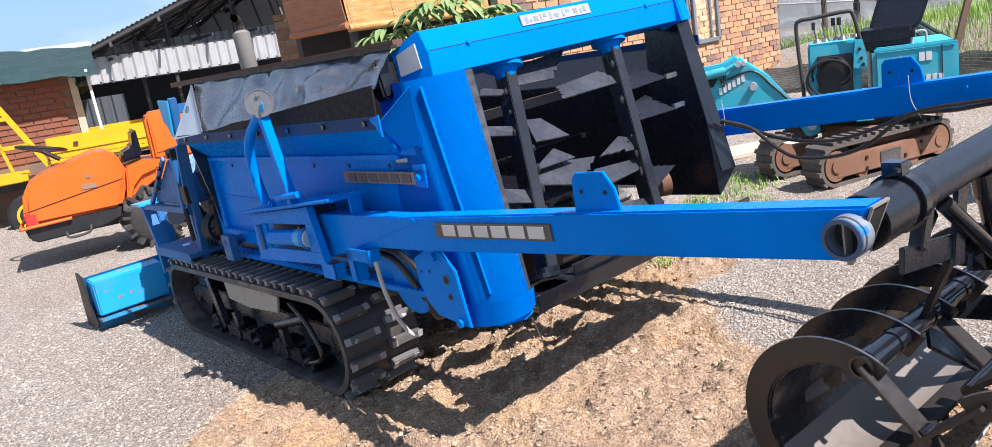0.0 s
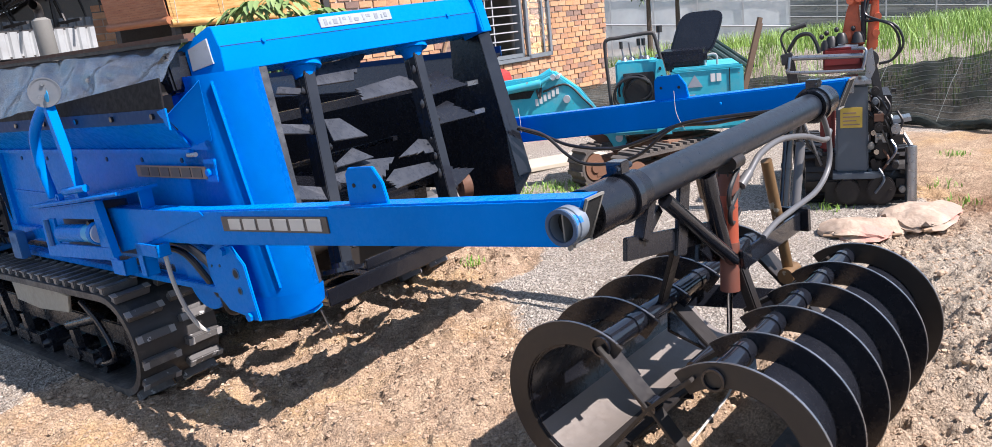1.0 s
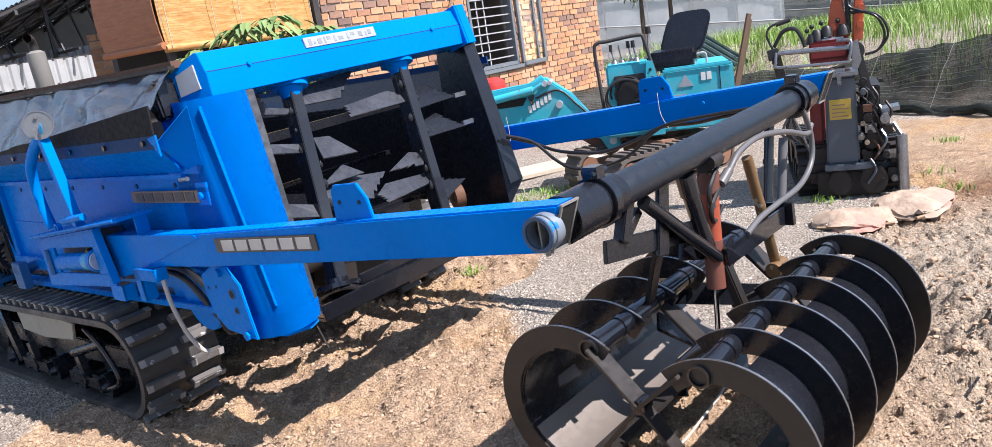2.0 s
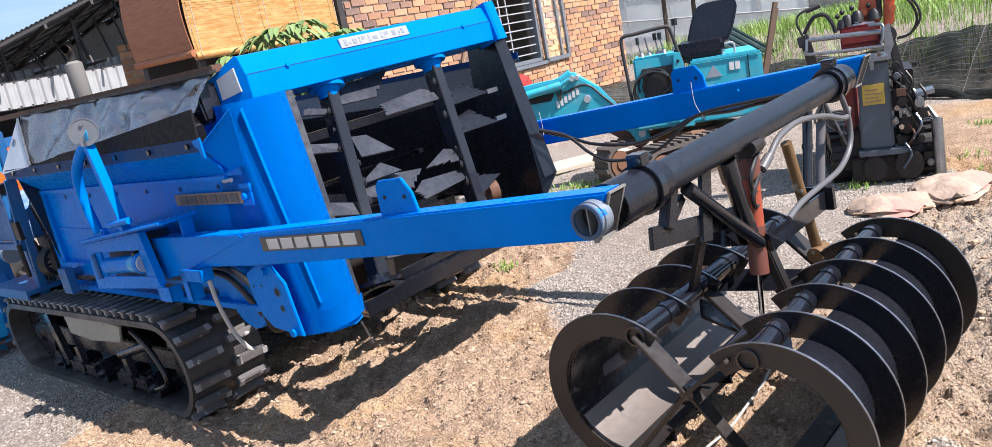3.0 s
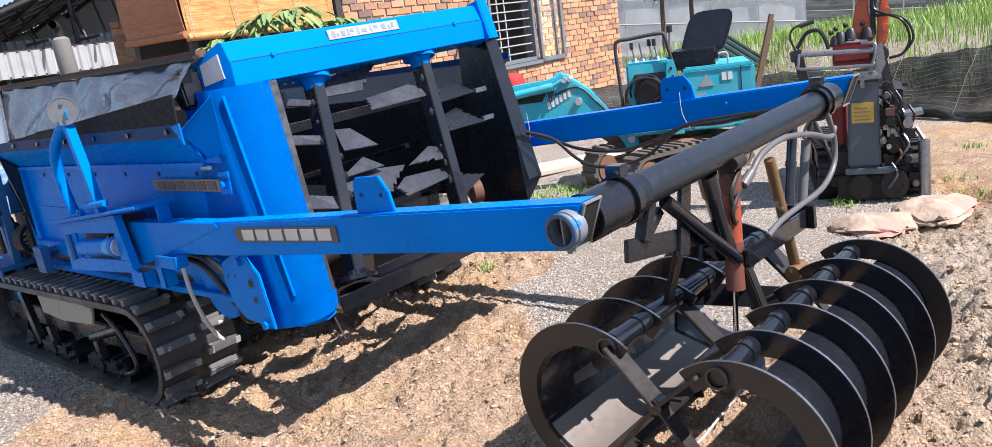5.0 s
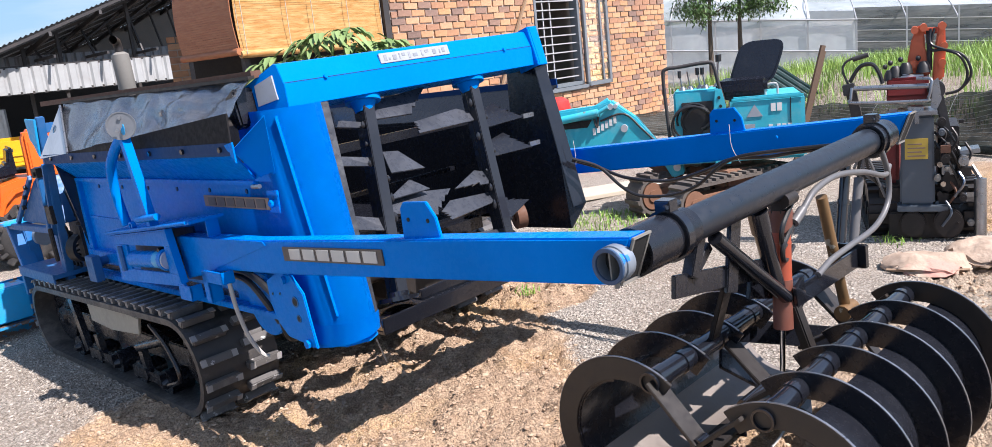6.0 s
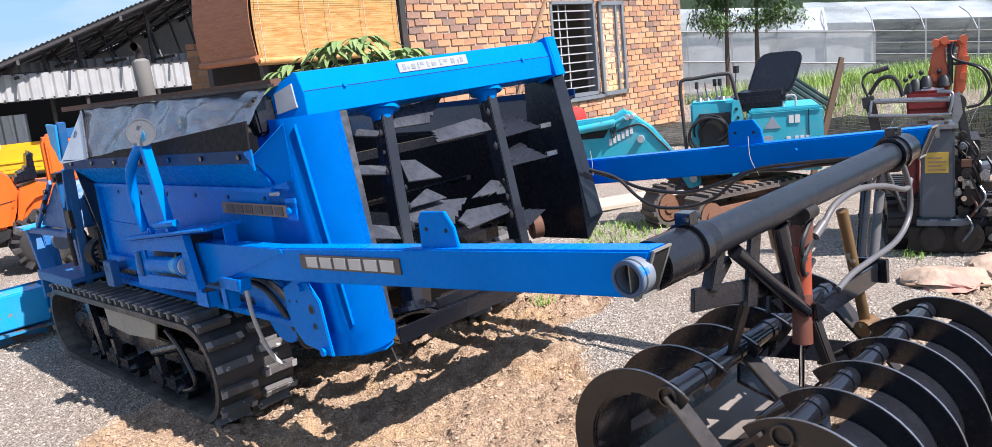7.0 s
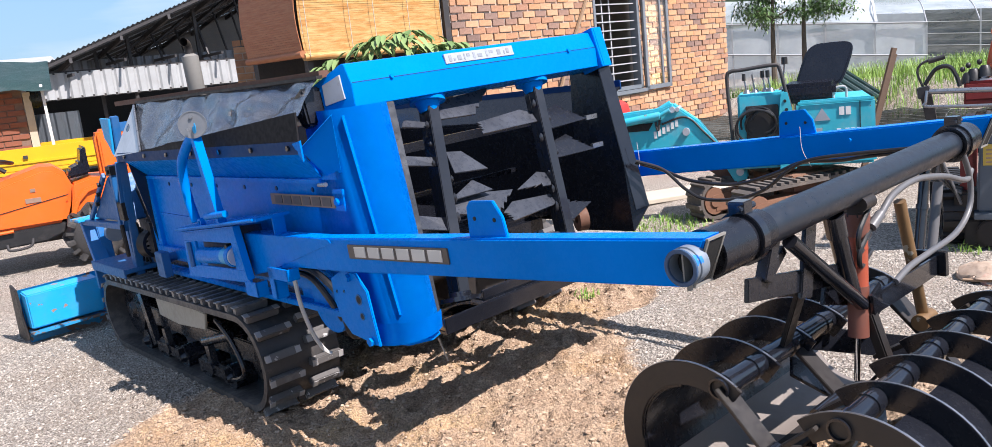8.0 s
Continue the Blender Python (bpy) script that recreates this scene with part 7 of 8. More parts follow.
small_track(exc, 0.04, -0.362, 1.2, 0.19, 0.125, TURN, TRACK_DUSTY, TRACK_FRAME, 36, "dusty grey-brown rubber track")
small_track(exc, -0.30, 0.06, 1.2, 0.19, 0.125, TURN, TRACK_DUSTY, TRACK_FRAME, 36, "dusty grey-brown rubber track")
part("undercarriage", turned(many((box, -0.28, 0.25, -0.3, 0.2, 0.18, 0.30), (round_bar, [(0, 0, 0.28), (0, 0, 0.36)], 0.2, 24))), TRACK_FRAME, exc, bevel=0.008)
part("swing_deck", many((box, -0.44, 0.58, -0.32, 0.30, 0.35, 0.46)), TEAL, exc, "scratched teal deck", 0.02)
eng = part("engine_cover", many((box, 0.03, 0.58, -0.28, 0.34, 0.44, 0.79)), TEAL, exc, "faded teal engine cover", 0.03)
part("cover_lip", many((box, 0.04, 0.57, -0.29, -0.27, 0.765, 0.785)), TEAL, eng, bevel=0.004)
part("cover_seam", many((box, 0.47, 0.476, -0.286, -0.278, 0.46, 0.77)), DARK_GAP, eng)
part("warning_triangle", shape(prism, [(0.15, 0.65), (0.27, 0.65), (0.21, 0.735)], "y", -0.286, -0.281), PLATE_WORN, eng, "white warning triangle")
part("white_patch", many((box, 0.11, 0.21, -0.286, -0.281, 0.55, 0.60)), PLATE_WORN, eng)
for k, (x, z, w, h) in enumerate(((0.33, 0.68, 0.035, 0.055), (0.375, 0.68, 0.035, 0.055), (0.31, 0.545, 0.03, 0.045), (0.37, 0.545, 0.028, 0.045), (0.41, 0.545, 0.028, 0.045), (0.45, 0.545, 0.028, 0.045))):
    part("marking_bar", many((box, x, x + w, -0.286, -0.281, z, z + h)), WHITE_PAINT, eng)
con = part("control_box", many((box, -0.40, -0.04, -0.20, 0.12, 0.46, 0.86)), TEAL, exc, "teal control box with hydraulic hoses", 0.015)
part("box_front", many((box, -0.34, -0.10, -0.23, -0.20, 0.52, 0.78)), PLASTIC, con, "open dark valve panel", 0.004)
part("side_guard", many((prism, [(-0.10, 0.68), (-0.08, 0.86), (-0.03, 0.86), (0.0, 0.74), (-0.01, 0.66)], "y", -0.25, -0.20)), TEAL, con, bevel=0.004)
for k, (x, z) in enumerate(((-0.05, 0.80), (-0.04, 0.74), (-0.03, 0.70))):
    part("bolt_hole", many((round_bar, [(x, -0.255, z), (x, -0.245, z)], 0.012, 8)), DARK_GAP, con)
for k, (cx, cz, rr, a0, a1) in enumerate(((-0.25, 0.66, 0.13, -60, 200), (-0.23, 0.65, 0.115, -40, 230), (-0.27, 0.64, 0.14, 30, 250), (-0.21, 0.67, 0.09, -80, 170), (-0.26, 0.62, 0.16, 40, 215))):
    ring = [(cx + rr * math.cos(radians(a0 + (a1 - a0) * i / 14)), -0.25 - 0.012 * k, cz + rr * 0.85 * math.sin(radians(a0 + (a1 - a0) * i / 14))) for i in range(15)]
    part("hydraulic_hose", many((round_bar, ring, 0.0085, 8)), HOSE, con)
part("guard_rail", many((round_bar, curve_pts([(-0.44, -0.22, 0.46), (-0.455, -0.22, 0.70), (-0.47, -0.22, 0.98), (-0.44, -0.22, 1.03), (-0.36, -0.22, 1.035), (-0.12, -0.22, 1.05), (-0.08, -0.22, 1.02), (-0.05, -0.22, 0.90), (-0.01, -0.22, 0.74), (-0.04, -0.22, 0.68)], 4), 0.014, 10)), DARK_STEEL, exc, "bent dark guard rail")
for x, y, h, kn in ((-0.33, -0.05, 0.11, 0.014), (-0.27, 0.0, 0.13, 0.0), (-0.19, 0.0, 0.12, 0.016), (-0.15, -0.03, 0.12, 0.016), (-0.06, 0.02, 0.20, 0.024)):
    lv = part("control_lever", many((round_bar, [(x, y, 0.86), (x + (0.02 if x > -0.1 else -0.02), y, 0.86 + h)], 0.006, 6), (round_bar, [(x, y, 0.855), (x, y, 0.885)], [0.035, 0.02], 12)), STEEL, exc)
    if kn:
        part("lever_knob", many((round_bar, [(x - 0.02 if x < -0.1 else x + 0.02, y, 0.86 + h - 0.02), (x - 0.02 if x < -0.1 else x + 0.02, y, 0.86 + h + 0.03)], kn, 10)), PLASTIC, lv)
seat_m = Matrix.Translation((0.16, 0.04, 0.90)) @ Matrix.Rotation(radians(-8), 4, "Z")
bm = bmesh.new()
prism(bm, [(0.18 * math.copysign(abs(math.cos(a)) ** 0.45, math.cos(a)), 0.15 + 0.165 * math.copysign(abs(math.sin(a)) ** 0.5, math.sin(a))) for a in (2 * math.pi * k / 32 for k in range(32))], "y", -0.035, 0.035)
bmesh.ops.transform(bm, matrix=seat_m @ Matrix.Translation((0.03, 0.10, -0.05)) @ Matrix(((1, 0, 0.36, 0), (0, 1, 0, 0), (0, 0, 1, 0), (0, 0, 0, 1))) @ Matrix.Rotation(radians(-14), 4, "X"), verts=bm.verts)
st = part("seat", bm, VINYL, exc, "black vinyl seat with a cracked cushion", 0.02)
bm = many((box, -0.20, 0.19, -0.26, 0.16, -0.10, 0.005))
bmesh.ops.transform(bm, matrix=seat_m, verts=bm.verts)
part("seat_cushion", bm, VINYL, st, "", 0.03)
bm = many((box, -0.17, 0.16, -0.22, 0.14, -0.13, -0.10))
bmesh.ops.transform(bm, matrix=seat_m, verts=bm.verts)
part("seat_base", bm, DARK_STEEL, st)
part("seat_rail", many((round_bar, curve_pts([(0.30, -0.2, 0.78), (0.30, -0.2, 0.85), (0.38, -0.2, 0.86), (0.39, -0.2, 0.79)], 4), 0.009, 8)), BAR_WHITE, exc)
# folded boom to the side
boom = part("boom", shape(prism, [(-0.34, 0.27), (-0.36, 0.38), (-0.55, 0.52), (-0.70, 0.70), (-0.84, 0.80), (-0.90, 0.845), (-0.98, 0.82), (-1.05, 0.81), (-1.25, 0.80), (-1.52, 0.78), (-1.52, 0.34), (-1.22, 0.42), (-1.04, 0.43), (-0.86, 0.48), (-0.66, 0.42), (-0.50, 0.34), (-0.44, 0.24)], "y", -0.22, -0.10),
            TEAL, exc, "teal boom folded down to the side", 0.012)
for x, z, r in ((-0.90, 0.80, 0.022), (-0.80, 0.635, 0.028), (-0.40, 0.325, 0.03), (-0.86, 0.80, 0.016)):
    part("boom_pin", many((round_bar, [(x, -0.25, z), (x, -0.07, z)], r, 14)), SILVER, boom)
part("boom_edge", many((round_bar, curve_pts([(-0.99, -0.225, 0.70), (-0.80, -0.225, 0.74), (-0.66, -0.225, 0.62), (-0.50, -0.225, 0.46)]), 0.008, 6), (round_bar, curve_pts([(-1.0, -0.23, 0.76), (-1.02, -0.24, 0.66), (-1.04, -0.23, 0.72)]), 0.010, 6)), DARK_STEEL, boom)
for k in range(6):
    part("marking_bar", many((box, -1.06 + 0.035 * k, -1.037 + 0.035 * k, -0.226, -0.221, 0.60 + 0.015 * k, 0.65 + 0.015 * k)), WHITE_PAINT, boom)
part("boom_cylinder", many((round_bar, [(-1.22, -0.16, 0.70), (-0.92, -0.16, 0.84)], 0.025, 12)), TEAL, boom)
# flat dark patch on the boom's face paints the shaded gap below the ram
part("boom_dark_gap", shape(prism, [(-1.06, 0.715), (-1.5, 0.70), (-1.5, 0.655), (-1.10, 0.66)], "y", -0.226, -0.218), DARK_GAP, boom)
part("ram_sleeve", many((round_bar, [(-1.55, -0.25, 0.70), (-1.0, -0.25, 0.765)], 0.03, 14), (round_bar, [(-1.0, -0.25, 0.765), (-0.92, -0.25, 0.80)], 0.016, 12)), TEAL, boom, "teal hydraulic ram")
part("rusty_bucket_link", shape(prism, [(-0.74, 0.42), (-0.60, 0.40), (-0.36, 0.24), (-0.44, 0.20), (-0.68, 0.36)], "y", -0.18, -0.12), RUST, boom, "rusty brown link plate", 0.004)
part("foot_step", many((box, -0.16, -0.08, -0.34, -0.28, 0.38, 0.43), (box, -0.10, 0.02, -0.35, -0.3, 0.34, 0.42), (box, 0.1, 0.4, -0.33, -0.3, 0.36, 0.42)), TEAL, exc, bevel=0.004)

# ---- red and grey crawler digger ----
red = thing("crawler_digger", facing(2.92, 3.56, 0.10, -33) @ Matrix.Diagonal((0.86, 1, 0.97, 1)), "old grey and red crawler digger with an orange boom", "digger")
small_track(red, -0.24, 0.45, 1.0, 0.18, 0.13, Matrix.Rotation(radians(98), 4, "Z"), BLACK_WORN, BLACK_WORN, 32, "dark rubber track")
small_track(red, 0.24, 0.45, 1.0, 0.18, 0.13, Matrix.Rotation(radians(98), 4, "Z"), BLACK_WORN, BLACK_WORN, 32, "dark rubber track")
part("belly", many((box, -0.20, 0.22, -0.05, 0.6, 0.06, 0.30)), BLACK_WORN, red, "oily dark belly casting", 0.015)
tank = part("grey_tank", many((prism, [(-0.075, 0.20), (0.125, 0.20), (0.115, 0.70), (-0.065, 0.70)], "y", -0.12, 0.10)), GREY_PAINT, red, "scuffed grey upright tank", 0.012)
part("tank_foot", many((box, -0.09, 0.20, -0.15, 0.08, 0.165, 0.20), (box, 0.125, 0.21, -0.10, 0.05, 0.19, 0.215)), GREY_PAINT, tank, bevel=0.004)
part("tank_lid", many((box, -0.085, 0.135, -0.15, 0.12, 0.705, 0.725), (prism, [(-0.09, 0.72), (-0.07, 0.64), (-0.05, 0.72)], "y", -0.15, -0.12), (box, -0.03, 0.06, -0.08, 0.04, 0.725, 0.745), (box, 0.01, 0.035, -0.16, -0.145, 0.66, 0.72)), STEEL, tank, "rusty steel tank lid", 0.002)
part("caution_label", many((box, -0.045, 0.085, -0.125, -0.121, 0.46, 0.575)), LABEL_YELLOW, tank, "faded yellow caution label")
for k in range(4):
    part("label_bar", many((box, -0.03, 0.07 - 0.02 * (k % 2), -0.127, -0.125, 0.475 + 0.022 * k, 0.482 + 0.022 * k)), PLATE_OLD, tank)
part("red_cowl", many((box, -0.15, 0.09, 0.0, 0.5, 0.76, 0.905), (box, -0.15, 0.08, -0.02, 0.0, 0.80, 0.9)), RED_PAINT, red, "faded red control cowl", 0.012)
part("cowl_top", many((box, -0.12, 0.06, 0.02, 0.2, 0.905, 0.915)), WHITE_PAINT, red)
part("red_body", many((box, -0.17, -0.08, 0.0, 0.5, 0.30, 0.68)), RED_PAINT, red, "faded red side body", 0.02)
part("guard_bar", many((round_bar, [(-0.40, -0.12, 0.875), (0.09, -0.12, 0.862)], 0.0145, 12)), STEEL, red, "bare steel guard bar")
part("guard_loop", many((round_bar, curve_pts([(-0.345, -0.14, 0.88), (-0.35, -0.15, 0.82), (-0.33, -0.15, 0.795), (0.05, -0.15, 0.785), (0.085, -0.15, 0.80), (0.10, -0.15, 0.86), (0.095, -0.14, 0.90), (0.02, -0.12, 0.905)], 4), 0.0095, 10)), STEEL, red, "bent steel loop handle")
part("left_strut", many((bar, (-0.36, -0.08, 0.88), (-0.30, -0.05, 0.60), 0.06, 0.05, (0, 1, 0)), (bar, (-0.37, -0.1, 0.90), (-0.36, -0.1, 0.84), 0.07, 0.07, (0, 1, 0))), DARK_STEEL, red, bevel=0.004)
part("hook_pipe", many((round_bar, curve_pts([(-0.37, -0.1, 0.90), (-0.40, -0.1, 0.98), (-0.37, -0.1, 1.03), (-0.28, -0.1, 1.05)], 5), 0.007, 8), (round_bar, [(-0.34, -0.1, 1.035), (-0.25, -0.1, 1.055)], 0.014, 10)), DARK_STEEL, red)
part("arched_hose", many((round_bar, curve_pts([(-0.36, -0.1, 0.91), (-0.30, -0.1, 0.99), (-0.23, -0.1, 1.0), (-0.19, -0.1, 0.95), (-0.17, -0.1, 0.89)], 6), 0.012, 8)), HOSE, red, "arched black hose")
for x, z in ((-0.10, 0.97), (-0.04, 0.985), (0.06, 0.985), (-0.13, 0.95)):
    part("lever_boot", many((round_bar, [(x, 0.05, z - 0.06), (x, 0.05, z - 0.02), (x, 0.05, z)], [0.045, 0.035, 0.022], 12), (ball, (x - 0.03, 0.05, z + 0.02), 0.016, 2)), PLASTIC, red)
part("lift_arm", many((bar, (0.13, 0.0, 0.86), (0.27, -0.02, 0.24), 0.05, 0.07, (0, 1, 0)), (round_bar, [(0.13, -0.06, 0.83), (0.13, 0.04, 0.83)], 0.05, 18)), DARK_STEEL, red, "dark riveted lift arm", 0.006)
part("arm_link", many((prism, [(0.10, 0.74), (0.13, 0.72), (0.16, 0.78), (0.14, 0.90), (0.11, 0.88)], "y", -0.08, -0.06)), STEEL, red, bevel=0.004)
part("engine_block", many((box, 0.14, 0.26, 0.0, 0.4, 0.22, 0.62), (round_bar, [(0.18, -0.08, 0.46), (0.18, 0.02, 0.46)], 0.07, 18), (round_bar, [(0.20, -0.1, 0.32), (0.20, 0.02, 0.32)], 0.05, 16), (box, 0.14, 0.20, -0.1, -0.02, 0.02, 0.26)), BLACK_WORN, red, "greasy bare engine parts", 0.006)
for k in range(7):
    part("engine_bolt", many((round_bar, [(0.15 + 0.02 * (k % 3), -0.12, 0.26 + 0.055 * k), (0.15 + 0.02 * (k % 3), -0.06, 0.26 + 0.055 * k)], 0.016, 8)), CHROME if k % 2 else BLACK_WORN, red)
part("exhaust_pipe", many((round_bar, [(0.375, -0.12, -0.03), (0.37, -0.10, 0.34)], 0.035, 16), (round_bar, [(0.37, -0.10, 0.34), (0.33, -0.05, 0.40)], 0.014, 8)), STEEL, red, "dull grey upright pipe")
part("step_plate", many((box, 0.25, 0.37, -0.1, 0.04, -0.012, 0.012, Matrix.Translation((0, 0, 0.45)) @ Matrix.Rotation(-0.12, 4, "Y"))), STEEL, red, "checkered steel step", 0.002)
for k in range(3):
    part("engine_hose", many((round_bar, curve_pts([(0.12, -0.05 - 0.02 * k, 0.65 - 0.05 * k), (0.20, -0.12, 0.60 - 0.08 * k), (0.26, -0.10, 0.45 - 0.08 * k), (0.20, -0.02, 0.30 - 0.03 * k)]), 0.007, 8)), HOSE, red)
rnd = random.Random(44)
for k in range(34):
    x, y, z = rnd.uniform(0.13, 0.33), rnd.uniform(-0.14, 0.0), rnd.uniform(0.06, 0.66)
    r, mat = rnd.uniform(0.010, 0.030), rnd.choice((STEEL, BLACK_WORN, BLACK_WORN, BLACK_WORN, RUST, GREY_PAINT, MUFFLER))
    if k % 3 == 0:
        bm = many((box, x - r, x + r * 1.4, y - 0.02, y + 0.02, z - r * 0.8, z + r))
    elif k % 3 == 1:
        bm = many((round_bar, [(x, y - 0.03, z), (x, y + 0.03, z)], r, 12), (round_bar, [(x, y - 0.042, z), (x, y - 0.03, z)], r * 0.45, 6))
    else:
        bm = many((round_bar, curve_pts([(x, y, z), (x + 0.03, y - 0.03, z - 0.06), (x - 0.02, y - 0.02, z - 0.14)], 5), 0.008, 7))
    part("engine_fitting", bm, mat, red, "", 0.002 if k % 3 == 0 else 0.0)
for k in range(5):
    part("side_hose", many((round_bar, curve_pts([(-0.20 - 0.02 * k, -0.10, 0.72 - 0.05 * k), (-0.28 + 0.01 * k, -0.16, 0.58), (-0.22 - 0.03 * k, -0.14, 0.40), (-0.16, -0.08, 0.24 + 0.03 * k)]), 0.009, 7)), HOSE if k % 2 else HOSE_GREY, red)
part("lower_casting", many((box, -0.14, 0.24, -0.10, 0.02, 0.0, 0.15), (round_bar, [(0.0, -0.14, 0.09), (0.0, -0.08, 0.09)], 0.075, 16), (round_bar, [(0.20, -0.15, 0.10), (0.20, -0.08, 0.10)], 0.085, 16)), BLACK_WORN, red, "oily dark drive casting", 0.008)
bm_or = part("boom", many((prism, [(-0.04, 0.92), (-0.03, 1.0), (-0.01, 1.10), (0.02, 1.18), (0.06, 1.18), (0.07, 1.06), (0.10, 0.96), (0.10, 0.90)], "y", 0.1, 0.2),
                          (prism, [(0.11, 0.86), (0.12, 1.02), (0.145, 1.19), (0.18, 1.19), (0.185, 1.03), (0.175, 0.88)], "y", 0.08, 0.2), (box, 0.0, 0.18, 0.12, 0.2, 1.13, 1.165)), BOOM_ORANGE, red, "faded orange boom standing up", 0.008)
for x, z in ((0.01, 1.16), (0.06, 1.17), (0.165, 1.17), (0.175, 1.06), (0.165, 0.97), (0.0, 0.97)):
    part("boom_pin", many((round_bar, [(x, 0.05, z), (x, 0.2, z)], 0.022, 12)), BOOM_ORANGE, bm_or)
part("boom_rod", many((round_bar, [(0.09, 0.1, 1.15), (0.095, 0.1, 0.93)], 0.016, 10)), DARK_STEEL, bm_or)
for k in range(2):
    part("boom_hose", many((round_bar, curve_pts([(0.10 + 0.02 * k, 0.06, 1.16), (0.10, 0.04, 1.08 - 0.03 * k), (0.18, 0.02, 1.04), (0.26 + 0.02 * k, 0.0, 1.0), (0.30 + 0.02 * k, 0.0, 0.90), (0.26, 0.0, 0.82), (0.18, 0.0, 0.80)]), 0.008, 8)), HOSE, bm_or)

# ---- shade net along the bank ----
def draped(rows, cols, fn, name, mat, label, cat):
    bm = bmesh.new()
    g = [[bm.verts.new(fn(i / rows, j / cols)) for j in range(cols + 1)] for i in range(rows + 1)]
    for i in range(rows):
        for j in range(cols):
            bm.faces.new((g[i][j], g[i + 1][j], g[i + 1][j + 1], g[i][j + 1]))
    return tagged(part(name, bm, mat), label, cat)


FOOT = curve_pts([(2.7, 9.7, 0), (3.6, 9.2, 0), (4.35, 8.2, 0), (4.62, 6.6, 0), (4.85, 5.4, 0), (5.15, 4.7, 0), (5.7, 3.7, 0), (6.6, 2.4, 0)], 10)


def on_foot(u):
    f = u * (len(FOOT) - 1)
    i = min(int(f), len(FOOT) - 2)
    return FOOT[i].lerp(FOOT[i + 1], f - i)


def net_point(u, v):
    p = on_foot(u)
    high = 0.26 + 0.40 * smooth01(0.25, 0.75, u) + 0.28 * smooth01(0.6, 1.0, u)
    x, y = p.x + v * 0.45, p.y + v * 0.22
    z = 0.10 + high * v + 0.05 * noise.noise((u * 14, v * 2.5, 0.0)) + 0.03 * noise.noise((u * 40, v * 6, 3.0)) * v
    return (x, y, z + (0.04 * math.sin(u * 60) * (1 - v) ** 3))


net = draped(160, 16, net_point, "shade_net", NET, "black woven shade net draped over the bank", "net")
for v in (0.16, 0.24, 0.31, 0.38, 0.45, 0.52, 0.59, 0.66, 0.73, 0.80, 0.87, 0.94):
    part("net_seam", many((round_bar, [Vector(net_point(k / 60, v)) + Vector((-0.012, -0.012, 0.006)) for k in range(61)], 0.0022, 4)), NET_LINE, net)
for k in range(6):
    u = 0.38 + 0.1 * k
    part("net_seam", many((round_bar, [Vector(net_point(u, 0.1 + 0.9 * q / 14)) + Vector((-0.012, -0.012, 0.006)) for q in range(15)], 0.0018, 4)), NET_LINE, net)
part("net_hem", many((round_bar, [Vector(net_point(0.3 + 0.7 * k / 50, 0.03)) + Vector((-0.05, -0.03, 0.02 + 0.015 * math.sin(k * 1.7))) for k in range(51)], 0.04, 8)), NET, net, "rolled net hem")

# ---- grass, weeds, leaves ----
def blades(spots, height, width, name, mat, label, seed, lean=0.35):
    rnd = random.Random(seed)
    vs, fs = [], []
    for x, y, z in spots:
        for _ in range(rnd.randint(1, 3)):
            a, h = rnd.uniform(0, 6.28), height * rnd.uniform(0.5, 1.2)
            px, py = x + rnd.uniform(-0.04, 0.04), y + rnd.uniform(-0.04, 0.04)
            dx, dy = math.cos(a), math.sin(a)
            b = h * lean * rnd.uniform(0.3, 1.4)
            k = len(vs)
            w = width * rnd.uniform(0.6, 1.3)
            for f, ww in ((0, 1.0), (0.5, 0.8), (0.85, 0.45)):
                cx, cy, cz = px + dx * b * f * f, py + dy * b * f * f, z + h * f * (1 - 0.12 * f)
                vs += [(cx - dy * w * ww, cy + dx * w * ww, cz), (cx + dy * w * ww, cy - dx * w * ww, cz)]
            vs.append((px + dx * b * 1.25, py + dy * b * 1.25, z + h * (0.9 - 0.3 * lean)))
            fs += [(k, k + 1, k + 3, k + 2), (k + 2, k + 3, k + 5, k + 4), (k + 4, k + 5, k + 6)]
    me = bpy.data.meshes.new(name)
    me.from_pydata(vs, [], fs)
    me.materials.append(mat)
    return tagged(new(name, me), label, "grass", kind="stuff")


rnd = random.Random(8)
spots = []
while len(spots) < 15000:
    x, y = rnd.uniform(3.6, 13.0), rnd.uniform(3.5, 16.5)
    if bank_run(x, y) > 0.45 and rnd.random() < 0.35 + 0.65 * smooth01(-0.25, 0.25, noise.noise((x * 0.8, y * 0.8, 2))) and (y < 11.5 or x > 5.2):
        spots.append((x, y, ground_z(x, y) - 0.02))
blades(spots, 0.29, 0.0038, "tall_grass", GRASS, "tall sunlit green grass on the bank", 5)
spots = []
for cx, cy, r, n in ((0.72, 3.66, 0.05, 16), (1.25, 4.55, 0.35, 240), (1.55, 5.1, 0.3, 160), (3.35, 3.2, 0.10, 14), (3.55, 3.6, 0.10, 10), (2.75, 3.5, 0.1, 20), (4.2, 4.3, 0.08, 20), (1.1, 4.1, 0.1, 20), (3.4, 2.6, 0.06, 14)):
    for _ in range(n):
        a, d = rnd.uniform(0, 6.28), r * math.sqrt(rnd.random())
        x, y = cx + d * math.cos(a), cy + d * math.sin(a)
        spots.append((x, y, ground_z(x, y)))
blades(spots, 0.05, 0.004, "weed_tufts", GRASS, "small green weed tufts growing in the yard", 6, 0.6)


